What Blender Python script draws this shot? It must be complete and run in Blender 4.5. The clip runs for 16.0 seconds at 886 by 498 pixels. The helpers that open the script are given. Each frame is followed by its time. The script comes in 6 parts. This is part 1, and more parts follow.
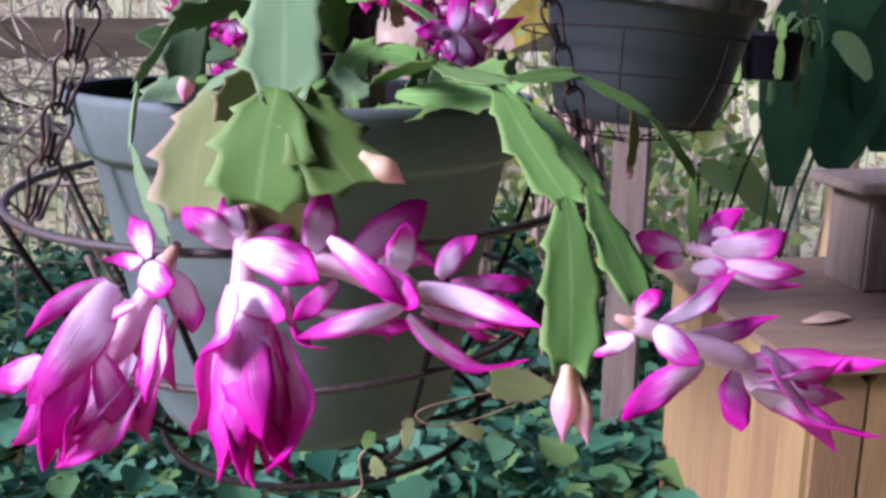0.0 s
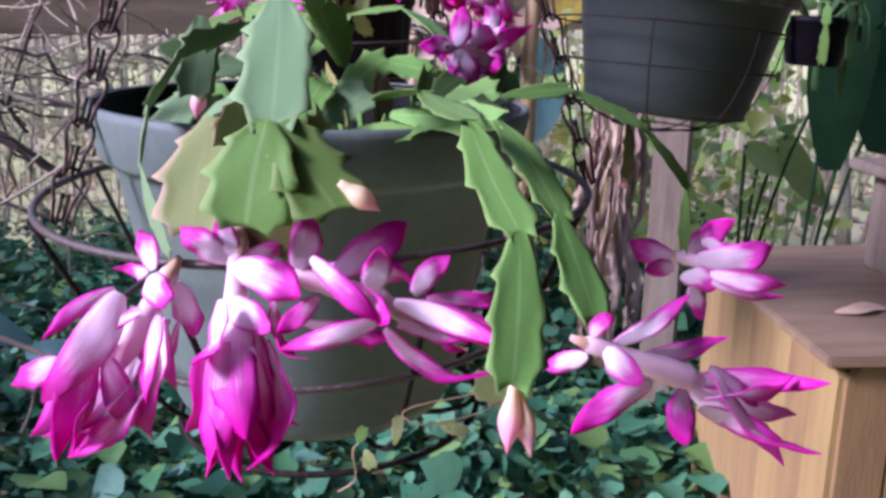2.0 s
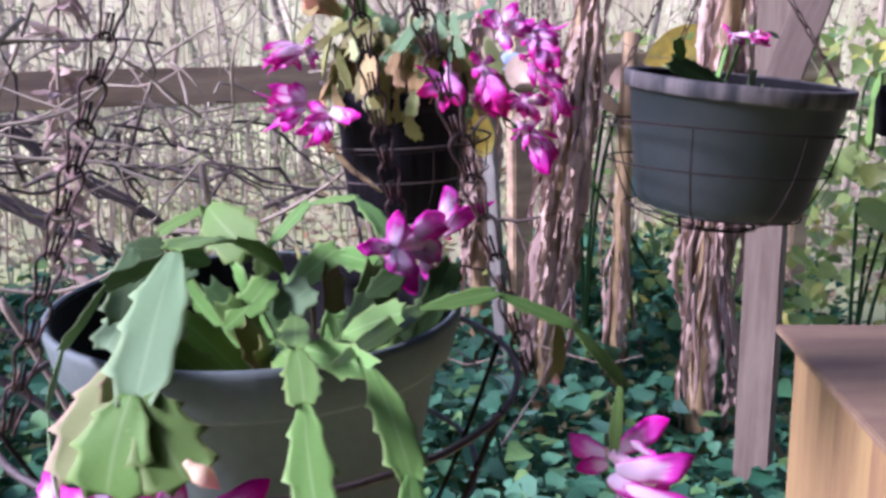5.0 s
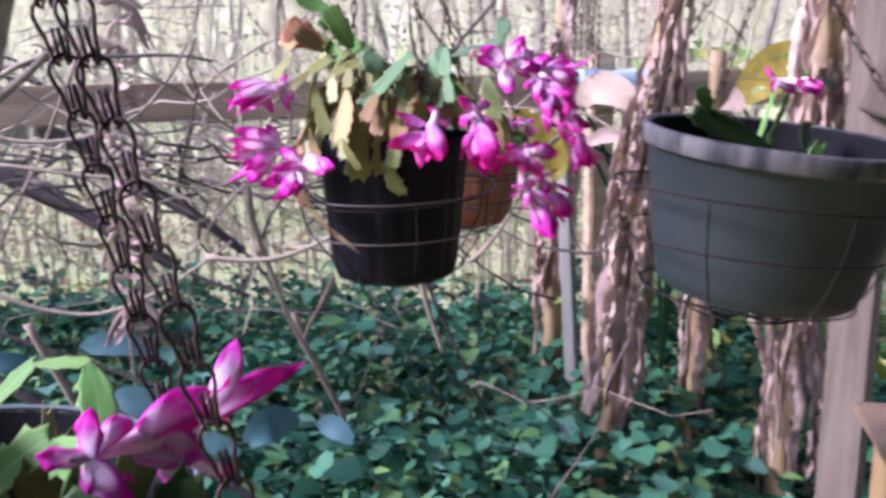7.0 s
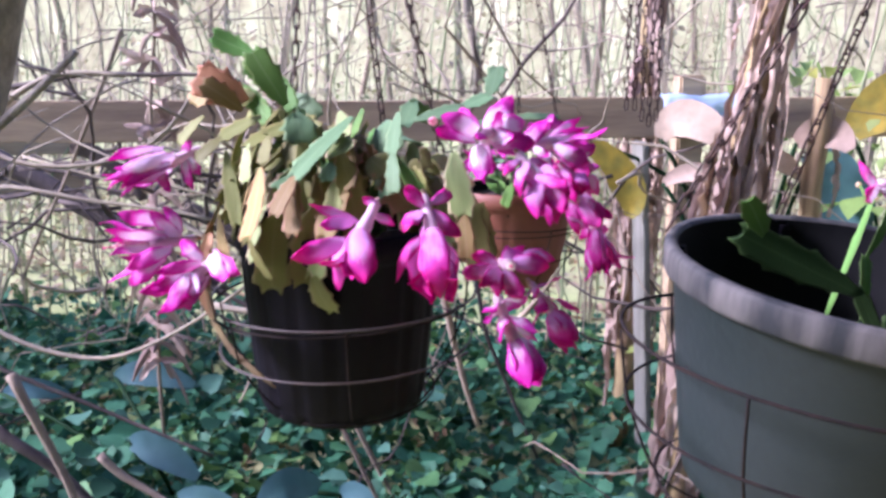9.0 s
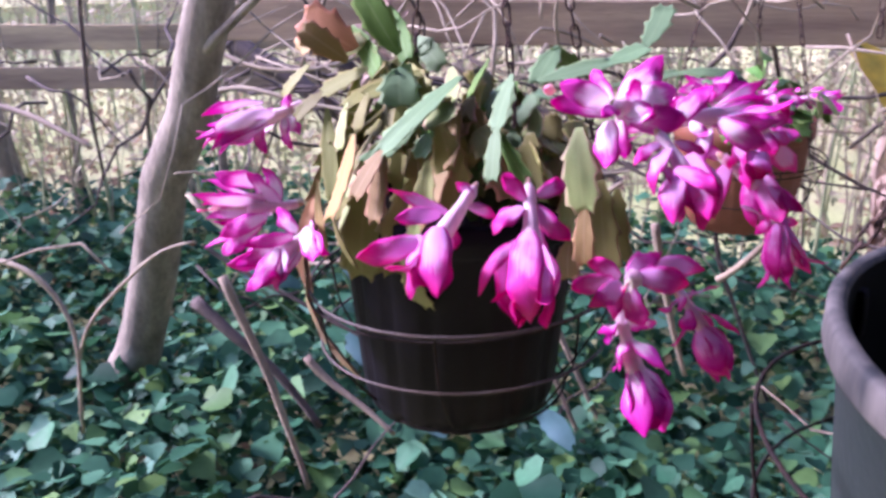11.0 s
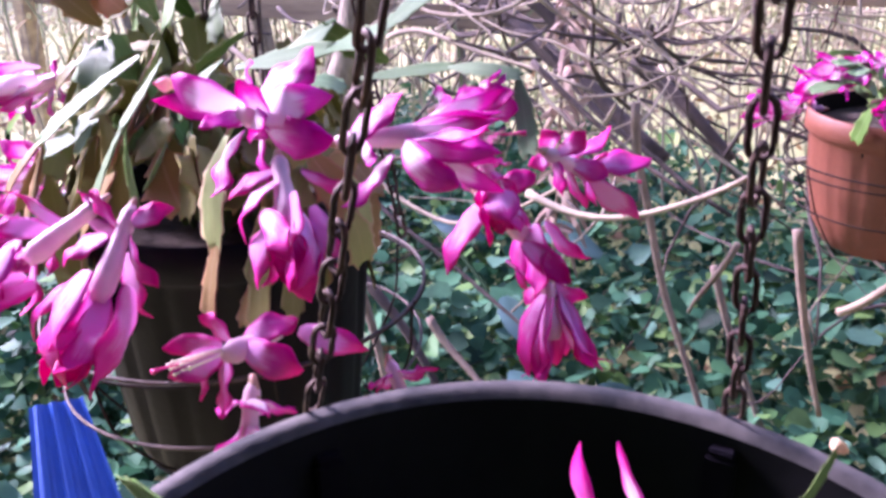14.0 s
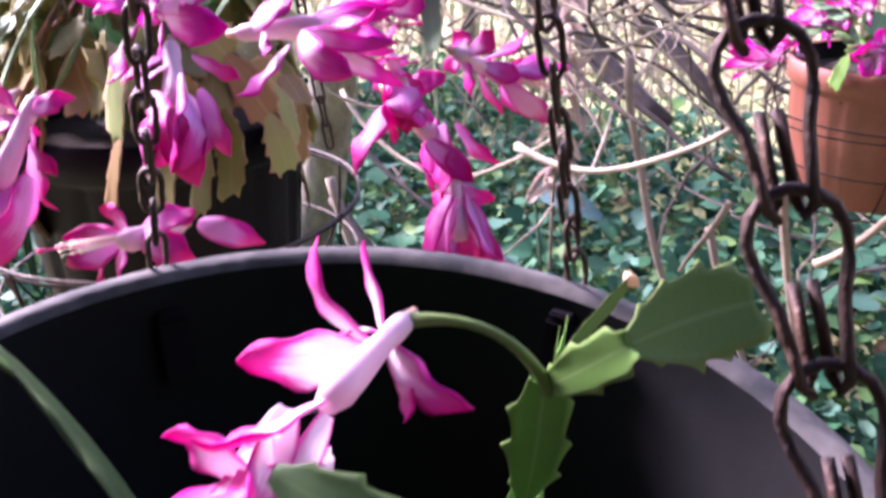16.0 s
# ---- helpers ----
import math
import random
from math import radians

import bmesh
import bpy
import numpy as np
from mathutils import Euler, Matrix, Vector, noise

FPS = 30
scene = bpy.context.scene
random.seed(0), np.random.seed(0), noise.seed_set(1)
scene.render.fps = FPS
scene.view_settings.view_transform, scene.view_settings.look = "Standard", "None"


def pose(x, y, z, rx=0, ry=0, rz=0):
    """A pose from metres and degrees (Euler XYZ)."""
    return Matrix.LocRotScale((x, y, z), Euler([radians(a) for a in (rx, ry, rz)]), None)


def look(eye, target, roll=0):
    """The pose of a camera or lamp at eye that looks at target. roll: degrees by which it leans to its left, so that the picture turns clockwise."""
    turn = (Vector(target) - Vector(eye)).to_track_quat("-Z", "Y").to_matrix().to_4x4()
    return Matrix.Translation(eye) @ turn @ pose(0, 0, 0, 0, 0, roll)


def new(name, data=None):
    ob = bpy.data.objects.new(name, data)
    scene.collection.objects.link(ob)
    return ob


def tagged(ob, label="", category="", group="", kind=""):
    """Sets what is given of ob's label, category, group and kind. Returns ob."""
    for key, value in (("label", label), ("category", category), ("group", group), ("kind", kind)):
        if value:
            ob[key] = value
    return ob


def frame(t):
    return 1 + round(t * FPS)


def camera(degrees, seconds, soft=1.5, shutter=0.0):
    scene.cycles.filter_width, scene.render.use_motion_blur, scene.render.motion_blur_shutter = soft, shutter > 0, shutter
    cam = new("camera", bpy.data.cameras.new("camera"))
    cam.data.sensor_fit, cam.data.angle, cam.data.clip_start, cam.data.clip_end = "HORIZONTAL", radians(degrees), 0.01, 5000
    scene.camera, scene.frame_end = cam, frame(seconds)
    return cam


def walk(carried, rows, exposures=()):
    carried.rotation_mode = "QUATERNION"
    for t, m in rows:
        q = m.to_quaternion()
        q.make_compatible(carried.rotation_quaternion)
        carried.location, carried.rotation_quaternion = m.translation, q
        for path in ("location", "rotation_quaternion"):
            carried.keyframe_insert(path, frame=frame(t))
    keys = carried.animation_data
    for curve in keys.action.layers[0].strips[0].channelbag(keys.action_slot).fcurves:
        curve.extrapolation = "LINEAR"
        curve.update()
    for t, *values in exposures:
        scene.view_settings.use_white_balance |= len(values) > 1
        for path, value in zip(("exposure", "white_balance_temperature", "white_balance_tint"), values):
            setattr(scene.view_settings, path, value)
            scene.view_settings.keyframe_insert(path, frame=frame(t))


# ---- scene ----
cam = camera(52.4, 16.0, soft=3.2, shutter=0.4)
PATH = [
    (0, look((-0.0505, -0.4902, 1.3364), (0.4718, 1.3828, 0.8681), 0.23)),
    (0.5, look((-0.0474, -0.4850, 1.3305), (0.4915, 1.3905, 0.8925), 0.52)),
    (1, look((-0.0602, -0.4796, 1.3338), (0.4948, 1.3949, 0.9118), -0.42)),
    (1.5, look((-0.0414, -0.4974, 1.3520), (0.4487, 1.3866, 0.8929), -0.40)),
    (2, look((-0.0291, -0.5181, 1.3602), (0.3854, 1.3665, 0.8340), 0.49)),
    (2.5, look((-0.0213, -0.5262, 1.3786), (0.3332, 1.3734, 0.8631), -0.27)),
    (3, look((-0.0214, -0.5427, 1.3927), (0.3218, 1.3517, 0.8510), -0.38)),
    (3.5, look((0.0053, -0.5539, 1.4093), (0.2960, 1.3513, 0.8748), 0.26)),
    (4, look((0.0247, -0.5561, 1.4305), (0.2494, 1.3668, 0.9286), 0.08)),
    (4.5, look((0.0390, -0.5431, 1.4457), (0.2370, 1.3931, 0.9855), 0.02)),
    (4.7, look((0.0554, -0.5375, 1.4502), (0.2280, 1.4027, 0.9965), -0.62)),
    (6.8, look((0.2403, -0.3781, 1.4956), (0.2375, 1.5718, 1.0506), -0.96)),
    (7, look((0.2563, -0.3366, 1.5001), (0.1568, 1.6114, 1.0577), -0.91)),
    (7.5, look((0.2867, -0.2343, 1.5105), (0.0722, 1.7060, 1.0753), -1.15)),
    (8, look((0.3150, -0.1668, 1.5214), (0.0806, 1.7687, 1.0757), -0.77)),
    (8.2, look((0.3243, -0.1225, 1.5261), (0.0608, 1.8127, 1.0955), -0.43)),
    (10.3, look((0.4463, 0.1273, 1.5866), (-0.0235, 1.9985, 1.0596), -0.49)),
    (10.5, look((0.4445, 0.1365, 1.5836), (-0.1455, 1.9618, 1.0176), -0.91)),
    (11, look((0.4511, 0.2170, 1.5967), (-0.3947, 1.8999, 0.9241), -1.06)),
    (11.5, look((0.4859, 0.3004, 1.5997), (-0.4420, 1.9471, 0.9458), -0.80)),
    (12, look((0.5157, 0.3653, 1.6039), (-0.4345, 1.9865, 0.9191), -1.03)),
    (12.5, look((0.5698, 0.4425, 1.6153), (-0.5578, 1.9450, 0.9291), -0.99)),
    (13, look((0.6058, 0.4904, 1.5964), (-0.6467, 1.8980, 0.9256), 2.07)),
    (13.5, look((0.6605, 0.5571, 1.5959), (-0.6728, 1.8807, 0.9102), 2.35)),
    (14, look((0.6755, 0.5933, 1.5904), (-0.6738, 1.8463, 0.8097), -1.32)),
    (14.5, look((0.7066, 0.5885, 1.5753), (-0.6484, 1.7732, 0.7034), 2.25)),
    (15, look((0.7152, 0.6033, 1.5619), (-0.6116, 1.7956, 0.6575), 0.29)),
    (15.5, look((0.7242, 0.6084, 1.5509), (-0.5587, 1.8292, 0.6214), 1.15)),
    (16, look((0.7278, 0.6282, 1.5527), (-0.6292, 1.8348, 0.7145), -0.77)),
]
walk(cam, PATH, exposures=[(0.0, 1.02, 5500, 49), (2.5, 1.12, 5500, 51), (4.3, 1.26, 5480, 53), (7.0, 1.5, 5480, 47), (8.5, 1.56, 5480, 43), (10.5, 1.7, 5600, 56), (12.0, 1.66, 5600, 57), (13.4, 1.55, 5620, 61), (14.0, 2.08, 5750, 64), (14.5, 2.25, 6000, 59), (15.4, 2.32, 6000, 58), (16.0, 2.46, 6000, 56)])

# ---- light ----
world = bpy.data.worlds.new("sky")
scene.world = world
world.use_nodes = True
wn = world.node_tree.nodes
sky = wn.new("ShaderNodeTexSky")
sky.sky_type = "NISHITA"
sky.sun_disc = False
sky.sun_elevation = radians(42)
sky.sun_rotation = radians(-100)
wn["Background"].inputs["Strength"].default_value = 0.125
world.node_tree.links.new(sky.outputs[0], wn["Background"].inputs["Color"])
sun = new("sun", bpy.data.lights.new("sun", "SUN"))
sun.data.energy = 3.8
sun.data.angle = radians(14)
sun.data.color = (1.0, 0.97, 0.93)
sun.matrix_world = look((-3.0, -0.55, 2.2), (0, 0, 0.3))

# ---- materials ----


def shader(name, base, rough=0.6, var=0.25, scale=8.0, bump=0.2, bump_scale=40.0, metal=0.0, tint=None, piece=0.0, translucent=0.0, spec=0.5, stretch=(1, 1, 1)):
    """A grained surface: base colour varied at two scales towards tint, relief, and a shift from piece to piece."""
    m = bpy.data.materials.new(name)
    m.use_nodes = True
    nt = m.node_tree
    n, l = nt.nodes, nt.links
    b = n["Principled BSDF"]
    tint = tint or tuple(c * 0.45 for c in base)
    co = n.new("ShaderNodeTexCoord")
    mp = n.new("ShaderNodeMapping")
    mp.inputs["Scale"].default_value = stretch
    l.new(co.outputs["Object"], mp.inputs["Vector"])
    big, fine = n.new("ShaderNodeTexNoise"), n.new("ShaderNodeTexNoise")
    big.inputs["Scale"].default_value, big.inputs["Detail"].default_value = scale, 5
    fine.inputs["Scale"].default_value, fine.inputs["Detail"].default_value = bump_scale, 6
    l.new(mp.outputs[0], big.inputs["Vector"])
    l.new(mp.outputs[0], fine.inputs["Vector"])
    ramp = n.new("ShaderNodeMapRange")
    ramp.inputs["From Min"].default_value, ramp.inputs["From Max"].default_value = 0.35, 0.75
    ramp.inputs["To Max"].default_value = min(1.0, var * 2.4)
    l.new(big.outputs["Fac"], ramp.inputs["Value"])
    mix = n.new("ShaderNodeMix")
    mix.data_type = "RGBA"
    mix.inputs["A"].default_value, mix.inputs["B"].default_value = (*base, 1), (*tint, 1)
    l.new(ramp.outputs[0], mix.inputs["Factor"])
    grain = n.new("ShaderNodeMix")
    grain.data_type, grain.blend_type = "RGBA", "MULTIPLY"
    grain.inputs["Factor"].default_value = var
    l.new(mix.outputs["Result"], grain.inputs["A"])
    l.new(fine.outputs["Fac"], grain.inputs["B"])
    col = grain.outputs["Result"]
    if piece:
        ob = n.new("ShaderNodeObjectInfo")
        hs = n.new("ShaderNodeHueSaturation")
        v = n.new("ShaderNodeMapRange")
        v.inputs["To Min"].default_value, v.inputs["To Max"].default_value = 1 - piece, 1 + piece
        h = n.new("ShaderNodeMapRange")
        h.inputs["To Min"].default_value, h.inputs["To Max"].default_value = 0.5 - piece * 0.06, 0.5 + piece * 0.06
        l.new(ob.outputs["Random"], v.inputs["Value"])
        l.new(ob.outputs["Random"], h.inputs["Value"])
        l.new(v.outputs[0], hs.inputs["Value"])
        l.new(h.outputs[0], hs.inputs["Hue"])
        l.new(col, hs.inputs["Color"])
        col = hs.outputs["Color"]
    l.new(col, b.inputs["Base Color"])
    b.inputs["Roughness"].default_value = rough
    b.inputs["Metallic"].default_value = metal
    b.inputs["Specular IOR Level"].default_value = spec
    bp = n.new("ShaderNodeBump")
    bp.inputs["Strength"].default_value, bp.inputs["Distance"].default_value = bump, 0.004
    l.new(fine.outputs["Fac"], bp.inputs["Height"])
    l.new(bp.outputs[0], b.inputs["Normal"])
    if translucent:
        out = n["Material Output"]
        tr = n.new("ShaderNodeBsdfTranslucent")
        ms = n.new("ShaderNodeMixShader")
        ms.inputs["Fac"].default_value = translucent
        l.new(col, tr.inputs["Color"])
        l.new(b.outputs[0], ms.inputs[1])
        l.new(tr.outputs[0], ms.inputs[2])
        l.new(ms.outputs[0], out.inputs["Surface"])
    return m


def petal_shader(name, rim, heart, reach=0.55, body=None):
    """Petals: a pale heart that turns through a clear pink to a deep margin and tip, with faint streaks along the length."""
    m = bpy.data.materials.new(name)
    m.use_nodes = True
    nt = m.node_tree
    n, l = nt.nodes, nt.links
    b = n["Principled BSDF"]
    uv = n.new("ShaderNodeUVMap")
    sep = n.new("ShaderNodeSeparateXYZ")
    l.new(uv.outputs[0], sep.inputs[0])
    body = body or tuple(0.5 * p + 0.32 * q for p, q in zip(rim, heart))

    def math_node(op, a, c=None):
        k = n.new("ShaderNodeMath")
        k.operation = op
        for i, val in enumerate((a, c)):
            if val is None:
                continue
            if isinstance(val, (int, float)):
                k.inputs[i].default_value = val
            else:
                l.new(val, k.inputs[i])
        return k.outputs[0]

    along = sep.outputs[0]
    across = math_node("ABSOLUTE", math_node("MULTIPLY", math_node("SUBTRACT", sep.outputs[1], 0.5), 2.0))
    edge = math_node("POWER", across, 4.0)
    tip = math_node("POWER", along, 2.0)
    co = n.new("ShaderNodeTexCoord")
    cloud = n.new("ShaderNodeTexNoise")
    cloud.inputs["Scale"].default_value = 70
    l.new(co.outputs["Object"], cloud.inputs["Vector"])
    mp = n.new("ShaderNodeMapping")
    mp.inputs["Scale"].default_value = (1.2, 9.0, 1.0)
    l.new(uv.outputs[0], mp.inputs["Vector"])
    streak = n.new("ShaderNodeTexNoise")
    streak.inputs["Scale"].default_value, streak.inputs["Detail"].default_value = 2.0, 3
    l.new(mp.outputs[0], streak.inputs["Vector"])
    ob = n.new("ShaderNodeObjectInfo")
    f = math_node("ADD", math_node("MULTIPLY", edge, 0.44), math_node("MULTIPLY", tip, 0.86))
    for src, amount in ((cloud.outputs["Fac"], 0.40), (streak.outputs["Fac"], 0.50), (ob.outputs["Random"], 0.34)):
        f = math_node("ADD", f, math_node("MULTIPLY", math_node("SUBTRACT", src, 0.5), amount))
    r = n.new("ShaderNodeValToRGB")
    r.color_ramp.interpolation = "EASE"
    r.color_ramp.elements[0].position, r.color_ramp.elements[0].color = 0.08, (*heart, 1)
    r.color_ramp.elements[1].position, r.color_ramp.elements[1].color = min(1.0, reach + 0.28), (*rim, 1)
    r.color_ramp.elements.new(reach * 0.72).color = (*body, 1)
    l.new(f, r.inputs["Fac"])
    l.new(r.outputs["Color"], b.inputs["Base Color"])
    b.inputs["Roughness"].default_value = 0.5
    b.inputs["Specular IOR Level"].default_value = 0.35
    tr = n.new("ShaderNodeBsdfTranslucent")
    l.new(r.outputs["Color"], tr.inputs["Color"])
    ms = n.new("ShaderNodeMixShader")
    ms.inputs["Fac"].default_value = 0.42
    l.new(b.outputs[0], ms.inputs[1])
    l.new(tr.outputs[0], ms.inputs[2])
    l.new(ms.outputs[0], n["Material Output"].inputs["Surface"])
    bp = n.new("ShaderNodeBump")
    bp.inputs["Strength"].default_value, bp.inputs["Distance"].default_value = 0.35, 0.0015
    l.new(streak.outputs["Fac"], bp.inputs["Height"])
    l.new(bp.outputs[0], b.inputs["Normal"])
    return m


def leaf_shader(name, base, tint, edge, rib, piece=0.2, translucent=0.15, rough=0.5):
    """Fleshy leaf: mottled between base and tint, a pale midrib, a coloured margin, and a shift from leaf to leaf."""
    m = shader(name, base, rough, 0.30, 55, 0.18, 240, tint=tint, piece=piece, translucent=translucent, spec=0.16)
    n, l = m.node_tree.nodes, m.node_tree.links
    uv = n.new("ShaderNodeUVMap")
    sep = n.new("ShaderNodeSeparateXYZ")
    l.new(uv.outputs[0], sep.inputs[0])
    d = n.new("ShaderNodeMath")
    d.operation = "SUBTRACT"
    d.inputs[1].default_value = 0.5
    l.new(sep.outputs[1], d.inputs[0])
    ab = n.new("ShaderNodeMath")
    ab.operation = "ABSOLUTE"
    l.new(d.outputs[0], ab.inputs[0])
    ribf = n.new("ShaderNodeMapRange")
    ribf.inputs["From Min"].default_value, ribf.inputs["From Max"].default_value = 0.045, 0.01
    ribf.inputs["To Max"].default_value = 0.32
    l.new(ab.outputs[0], ribf.inputs["Value"])
    edgef = n.new("ShaderNodeMapRange")
    edgef.inputs["From Min"].default_value, edgef.inputs["From Max"].default_value = 0.36, 0.5
    edgef.inputs["To Max"].default_value = 0.75
    l.new(ab.outputs[0], edgef.inputs["Value"])
    hs = [k for k in n if k.type == "HUE_SAT"][0]
    src = hs.inputs["Color"].links[0].from_socket
    for fac, col in ((ribf, rib), (edgef, edge)):
        mx = n.new("ShaderNodeMix")
        mx.data_type = "RGBA"
        mx.inputs["B"].default_value = (*col, 1)
        l.new(fac.outputs[0], mx.inputs["Factor"])
        l.new(src, mx.inputs["A"])
        src = mx.outputs["Result"]
    l.new(src, hs.inputs["Color"])
    return m


PETAL = petal_shader("petal_magenta", (0.72, 0.003, 0.40), (0.97, 0.84, 0.94), 0.58, (0.82, 0.09, 0.58))
PETAL_B = petal_shader("petal_lilac", (0.74, 0.005, 0.30), (0.86, 0.46, 0.80), 0.55, (0.76, 0.06, 0.44))
PETAL_C = petal_shader("petal_white_hearted", (0.74, 0.004, 0.34), (0.97, 0.88, 0.93), 0.60, (0.86, 0.14, 0.52))
BUD = petal_shader("bud_pink", (0.82, 0.10, 0.38), (0.82, 0.66, 0.42), 0.60, (0.90, 0.48, 0.58))
TUBE = shader("flower_tube", (0.90, 0.66, 0.75), 0.45, 0.2, 60, 0.05, 200, tint=(0.82, 0.38, 0.56), translucent=0.25)
OVARY = shader("ovary", (0.50, 0.36, 0.20), 0.5, 0.3, 80, 0.1, 200, tint=(0.62, 0.25, 0.28))
STAMEN = shader("stamen", (0.95, 0.88, 0.70), 0.5, 0.1, 80, 0.1, 200)
STIGMA = shader("stigma", (0.80, 0.02, 0.22), 0.4, 0.1, 80, 0.1, 200)
LEAF_A = leaf_shader("cactus_green", (0.17, 0.36, 0.080), (0.125, 0.28, 0.060), (0.22, 0.33, 0.10), (0.32, 0.48, 0.20), 0.22)
LEAF_PALE = leaf_shader("cactus_pale", (0.40, 0.52, 0.19), (0.34, 0.45, 0.16), (0.60, 0.38, 0.29), (0.44, 0.50, 0.20), 0.15, 0.22)
LEAF_BLUE = leaf_shader("cactus_bluish", (0.21, 0.37, 0.17), (0.18, 0.32, 0.15), (0.24, 0.34, 0.15), (0.30, 0.44, 0.22), 0.15)
LEAF_OLIVE = leaf_shader("cactus_olive", (0.27, 0.28, 0.085), (0.20, 0.22, 0.065), (0.25, 0.20, 0.08), (0.30, 0.30, 0.13), 0.30)
LEAF_TAN = leaf_shader("cactus_tan", (0.40, 0.30, 0.115), (0.31, 0.22, 0.08), (0.48, 0.25, 0.15), (0.56, 0.42, 0.25), 0.22, 0.15, 0.5)
LEAF_RUST = leaf_shader("cactus_rust", (0.52, 0.24, 0.13), (0.40, 0.20, 0.10), (0.58, 0.22, 0.15), (0.62, 0.36, 0.22), 0.1, 0.15)
LEAF_DARK = leaf_shader("cactus_dark", (0.055, 0.12, 0.035), (0.04, 0.09, 0.03), (0.08, 0.14, 0.04), (0.10, 0.19, 0.06), 0.2, 0.08)
POT_GREY = shader("plastic_grey_green", (0.128, 0.172, 0.152), 0.62, 0.28, 9, 0.10, 160, tint=(0.088, 0.120, 0.106), spec=0.25)
POT_GREEN = shader("plastic_dark_green", (0.016, 0.025, 0.023), 0.55, 0.30, 8, 0.12, 150, tint=(0.027, 0.035, 0.033), spec=0.3)
RIM_DUSTY = shader("dusty_rim", (0.030, 0.034, 0.034), 0.65, 0.42, 48, 0.2, 120, tint=(0.17, 0.16, 0.14), stretch=(1, 1, 0.25), spec=0.15)
POT_BLACK = shader("plastic_black", (0.0050, 0.0042, 0.0070), 0.55, 0.3, 9, 0.12, 120, tint=(0.009, 0.0075, 0.011), spec=0.10)
# near-black whatever the shell: shade inside the pots is put into this colour
POT_IN = shader("pot_inside_shaded", (0.015, 0.016, 0.016), 0.85, 0.3, 10, 0.1, 120, spec=0.08)
TERRACOTTA = shader("terracotta_plastic", (0.215, 0.066, 0.034), 0.6, 0.3, 9, 0.15, 120, tint=(0.20, 0.058, 0.028))
SOIL = shader("potting_soil", (0.045, 0.032, 0.022), 0.95, 0.5, 60, 1.0, 160, tint=(0.10, 0.075, 0.05))
WIRE = shader("rusty_wire", (0.014, 0.012, 0.011), 0.8, 0.4, 60, 0.4, 260, tint=(0.034, 0.021, 0.016), spec=0.12)
WIRE_PALE = shader("weathered_wire", (0.075, 0.066, 0.060), 0.6, 0.4, 50, 0.4, 260, metal=0.4, tint=(0.10, 0.07, 0.05))
CHAIN = shader("rusty_chain", (0.036, 0.025, 0.021), 0.6, 0.45, 90, 0.4, 300, metal=0.5, tint=(0.11, 0.058, 0.038), piece=0.25)
WOOD_WARM = shader("cedar_board", (0.30, 0.20, 0.072), 0.72, 0.35, 5, 0.35, 40, tint=(0.20, 0.115, 0.05), piece=0.14, stretch=(6, 6, 0.7))
WOOD_PLY = shader("weathered_plywood", (0.24, 0.17, 0.085), 0.8, 0.4, 5, 0.4, 38, tint=(0.16, 0.10, 0.06), piece=0.1, stretch=(0.8, 6, 6))
WOOD_GREY = shader("weathered_post", (0.19, 0.155, 0.11), 0.85, 0.4, 6, 0.5, 40, tint=(0.11, 0.08, 0.055), piece=0.1, stretch=(7, 7, 0.6))
WOOD_DARK = shader("stained_beam", (0.13, 0.095, 0.075), 0.85, 0.4, 6, 0.5, 40, stretch=(7, 7, 0.6))
WOOD_PALE = shader("bleached_board", (0.30, 0.30, 0.24), 0.85, 0.4, 5, 0.5, 40, tint=(0.17, 0.17, 0.12), stretch=(7, 7, 0.6))
RAIL = shader("fence_rail_wood", (0.60, 0.46, 0.26), 0.85, 0.4, 3, 0.5, 30, tint=(0.25, 0.175, 0.12), piece=0.15, stretch=(0.6, 6, 6))
BARK = shader("pale_bark", (0.42, 0.37, 0.27), 0.9, 0.6, 14, 1.0, 70, tint=(0.17, 0.14, 0.095), stretch=(1.5, 1.5, 0.6))
BARK_DARK = shader("dark_bark", (0.13, 0.10, 0.08), 0.9, 0.4, 9, 0.7, 60, stretch=(2, 2, 0.5))
TWIG = shader("dry_twig", (0.36, 0.29, 0.19), 0.85, 0.4, 12, 0.4, 80, tint=(0.20, 0.15, 0.11))
VINE = shader("dry_vine", (0.44, 0.38, 0.25), 0.85, 0.4, 12, 0.4, 80, tint=(0.27, 0.22, 0.16))
GREEN_STEM = shader("green_stem", (0.36, 0.42, 0.20), 0.7, 0.4, 12, 0.4, 80, tint=(0.24, 0.30, 0.12))
PALE_BLUE = shader("faded_blue_sheet", (0.34, 0.50, 0.66), 0.6, 0.3, 7, 0.2, 60, tint=(0.45, 0.56, 0.66))
DRY_LEAF = shader("dry_banana_leaf", (0.58, 0.44, 0.34), 0.85, 0.4, 7, 0.5, 40, tint=(0.38, 0.26, 0.19), piece=0.3, translucent=0.15, stretch=(3, 3, 0.8))
DRY_BROAD = shader("dry_broad_leaf", (0.60, 0.46, 0.34), 0.8, 0.4, 9, 0.4, 40, tint=(0.42, 0.31, 0.20), piece=0.25, translucent=0.2)
BANANA_STEM = shader("banana_stem", (0.44, 0.34, 0.14), 0.8, 0.4, 8, 0.4, 40, tint=(0.24, 0.15, 0.09), stretch=(4, 4, 0.5))
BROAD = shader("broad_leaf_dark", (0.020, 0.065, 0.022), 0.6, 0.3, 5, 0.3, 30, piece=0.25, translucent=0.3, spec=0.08)
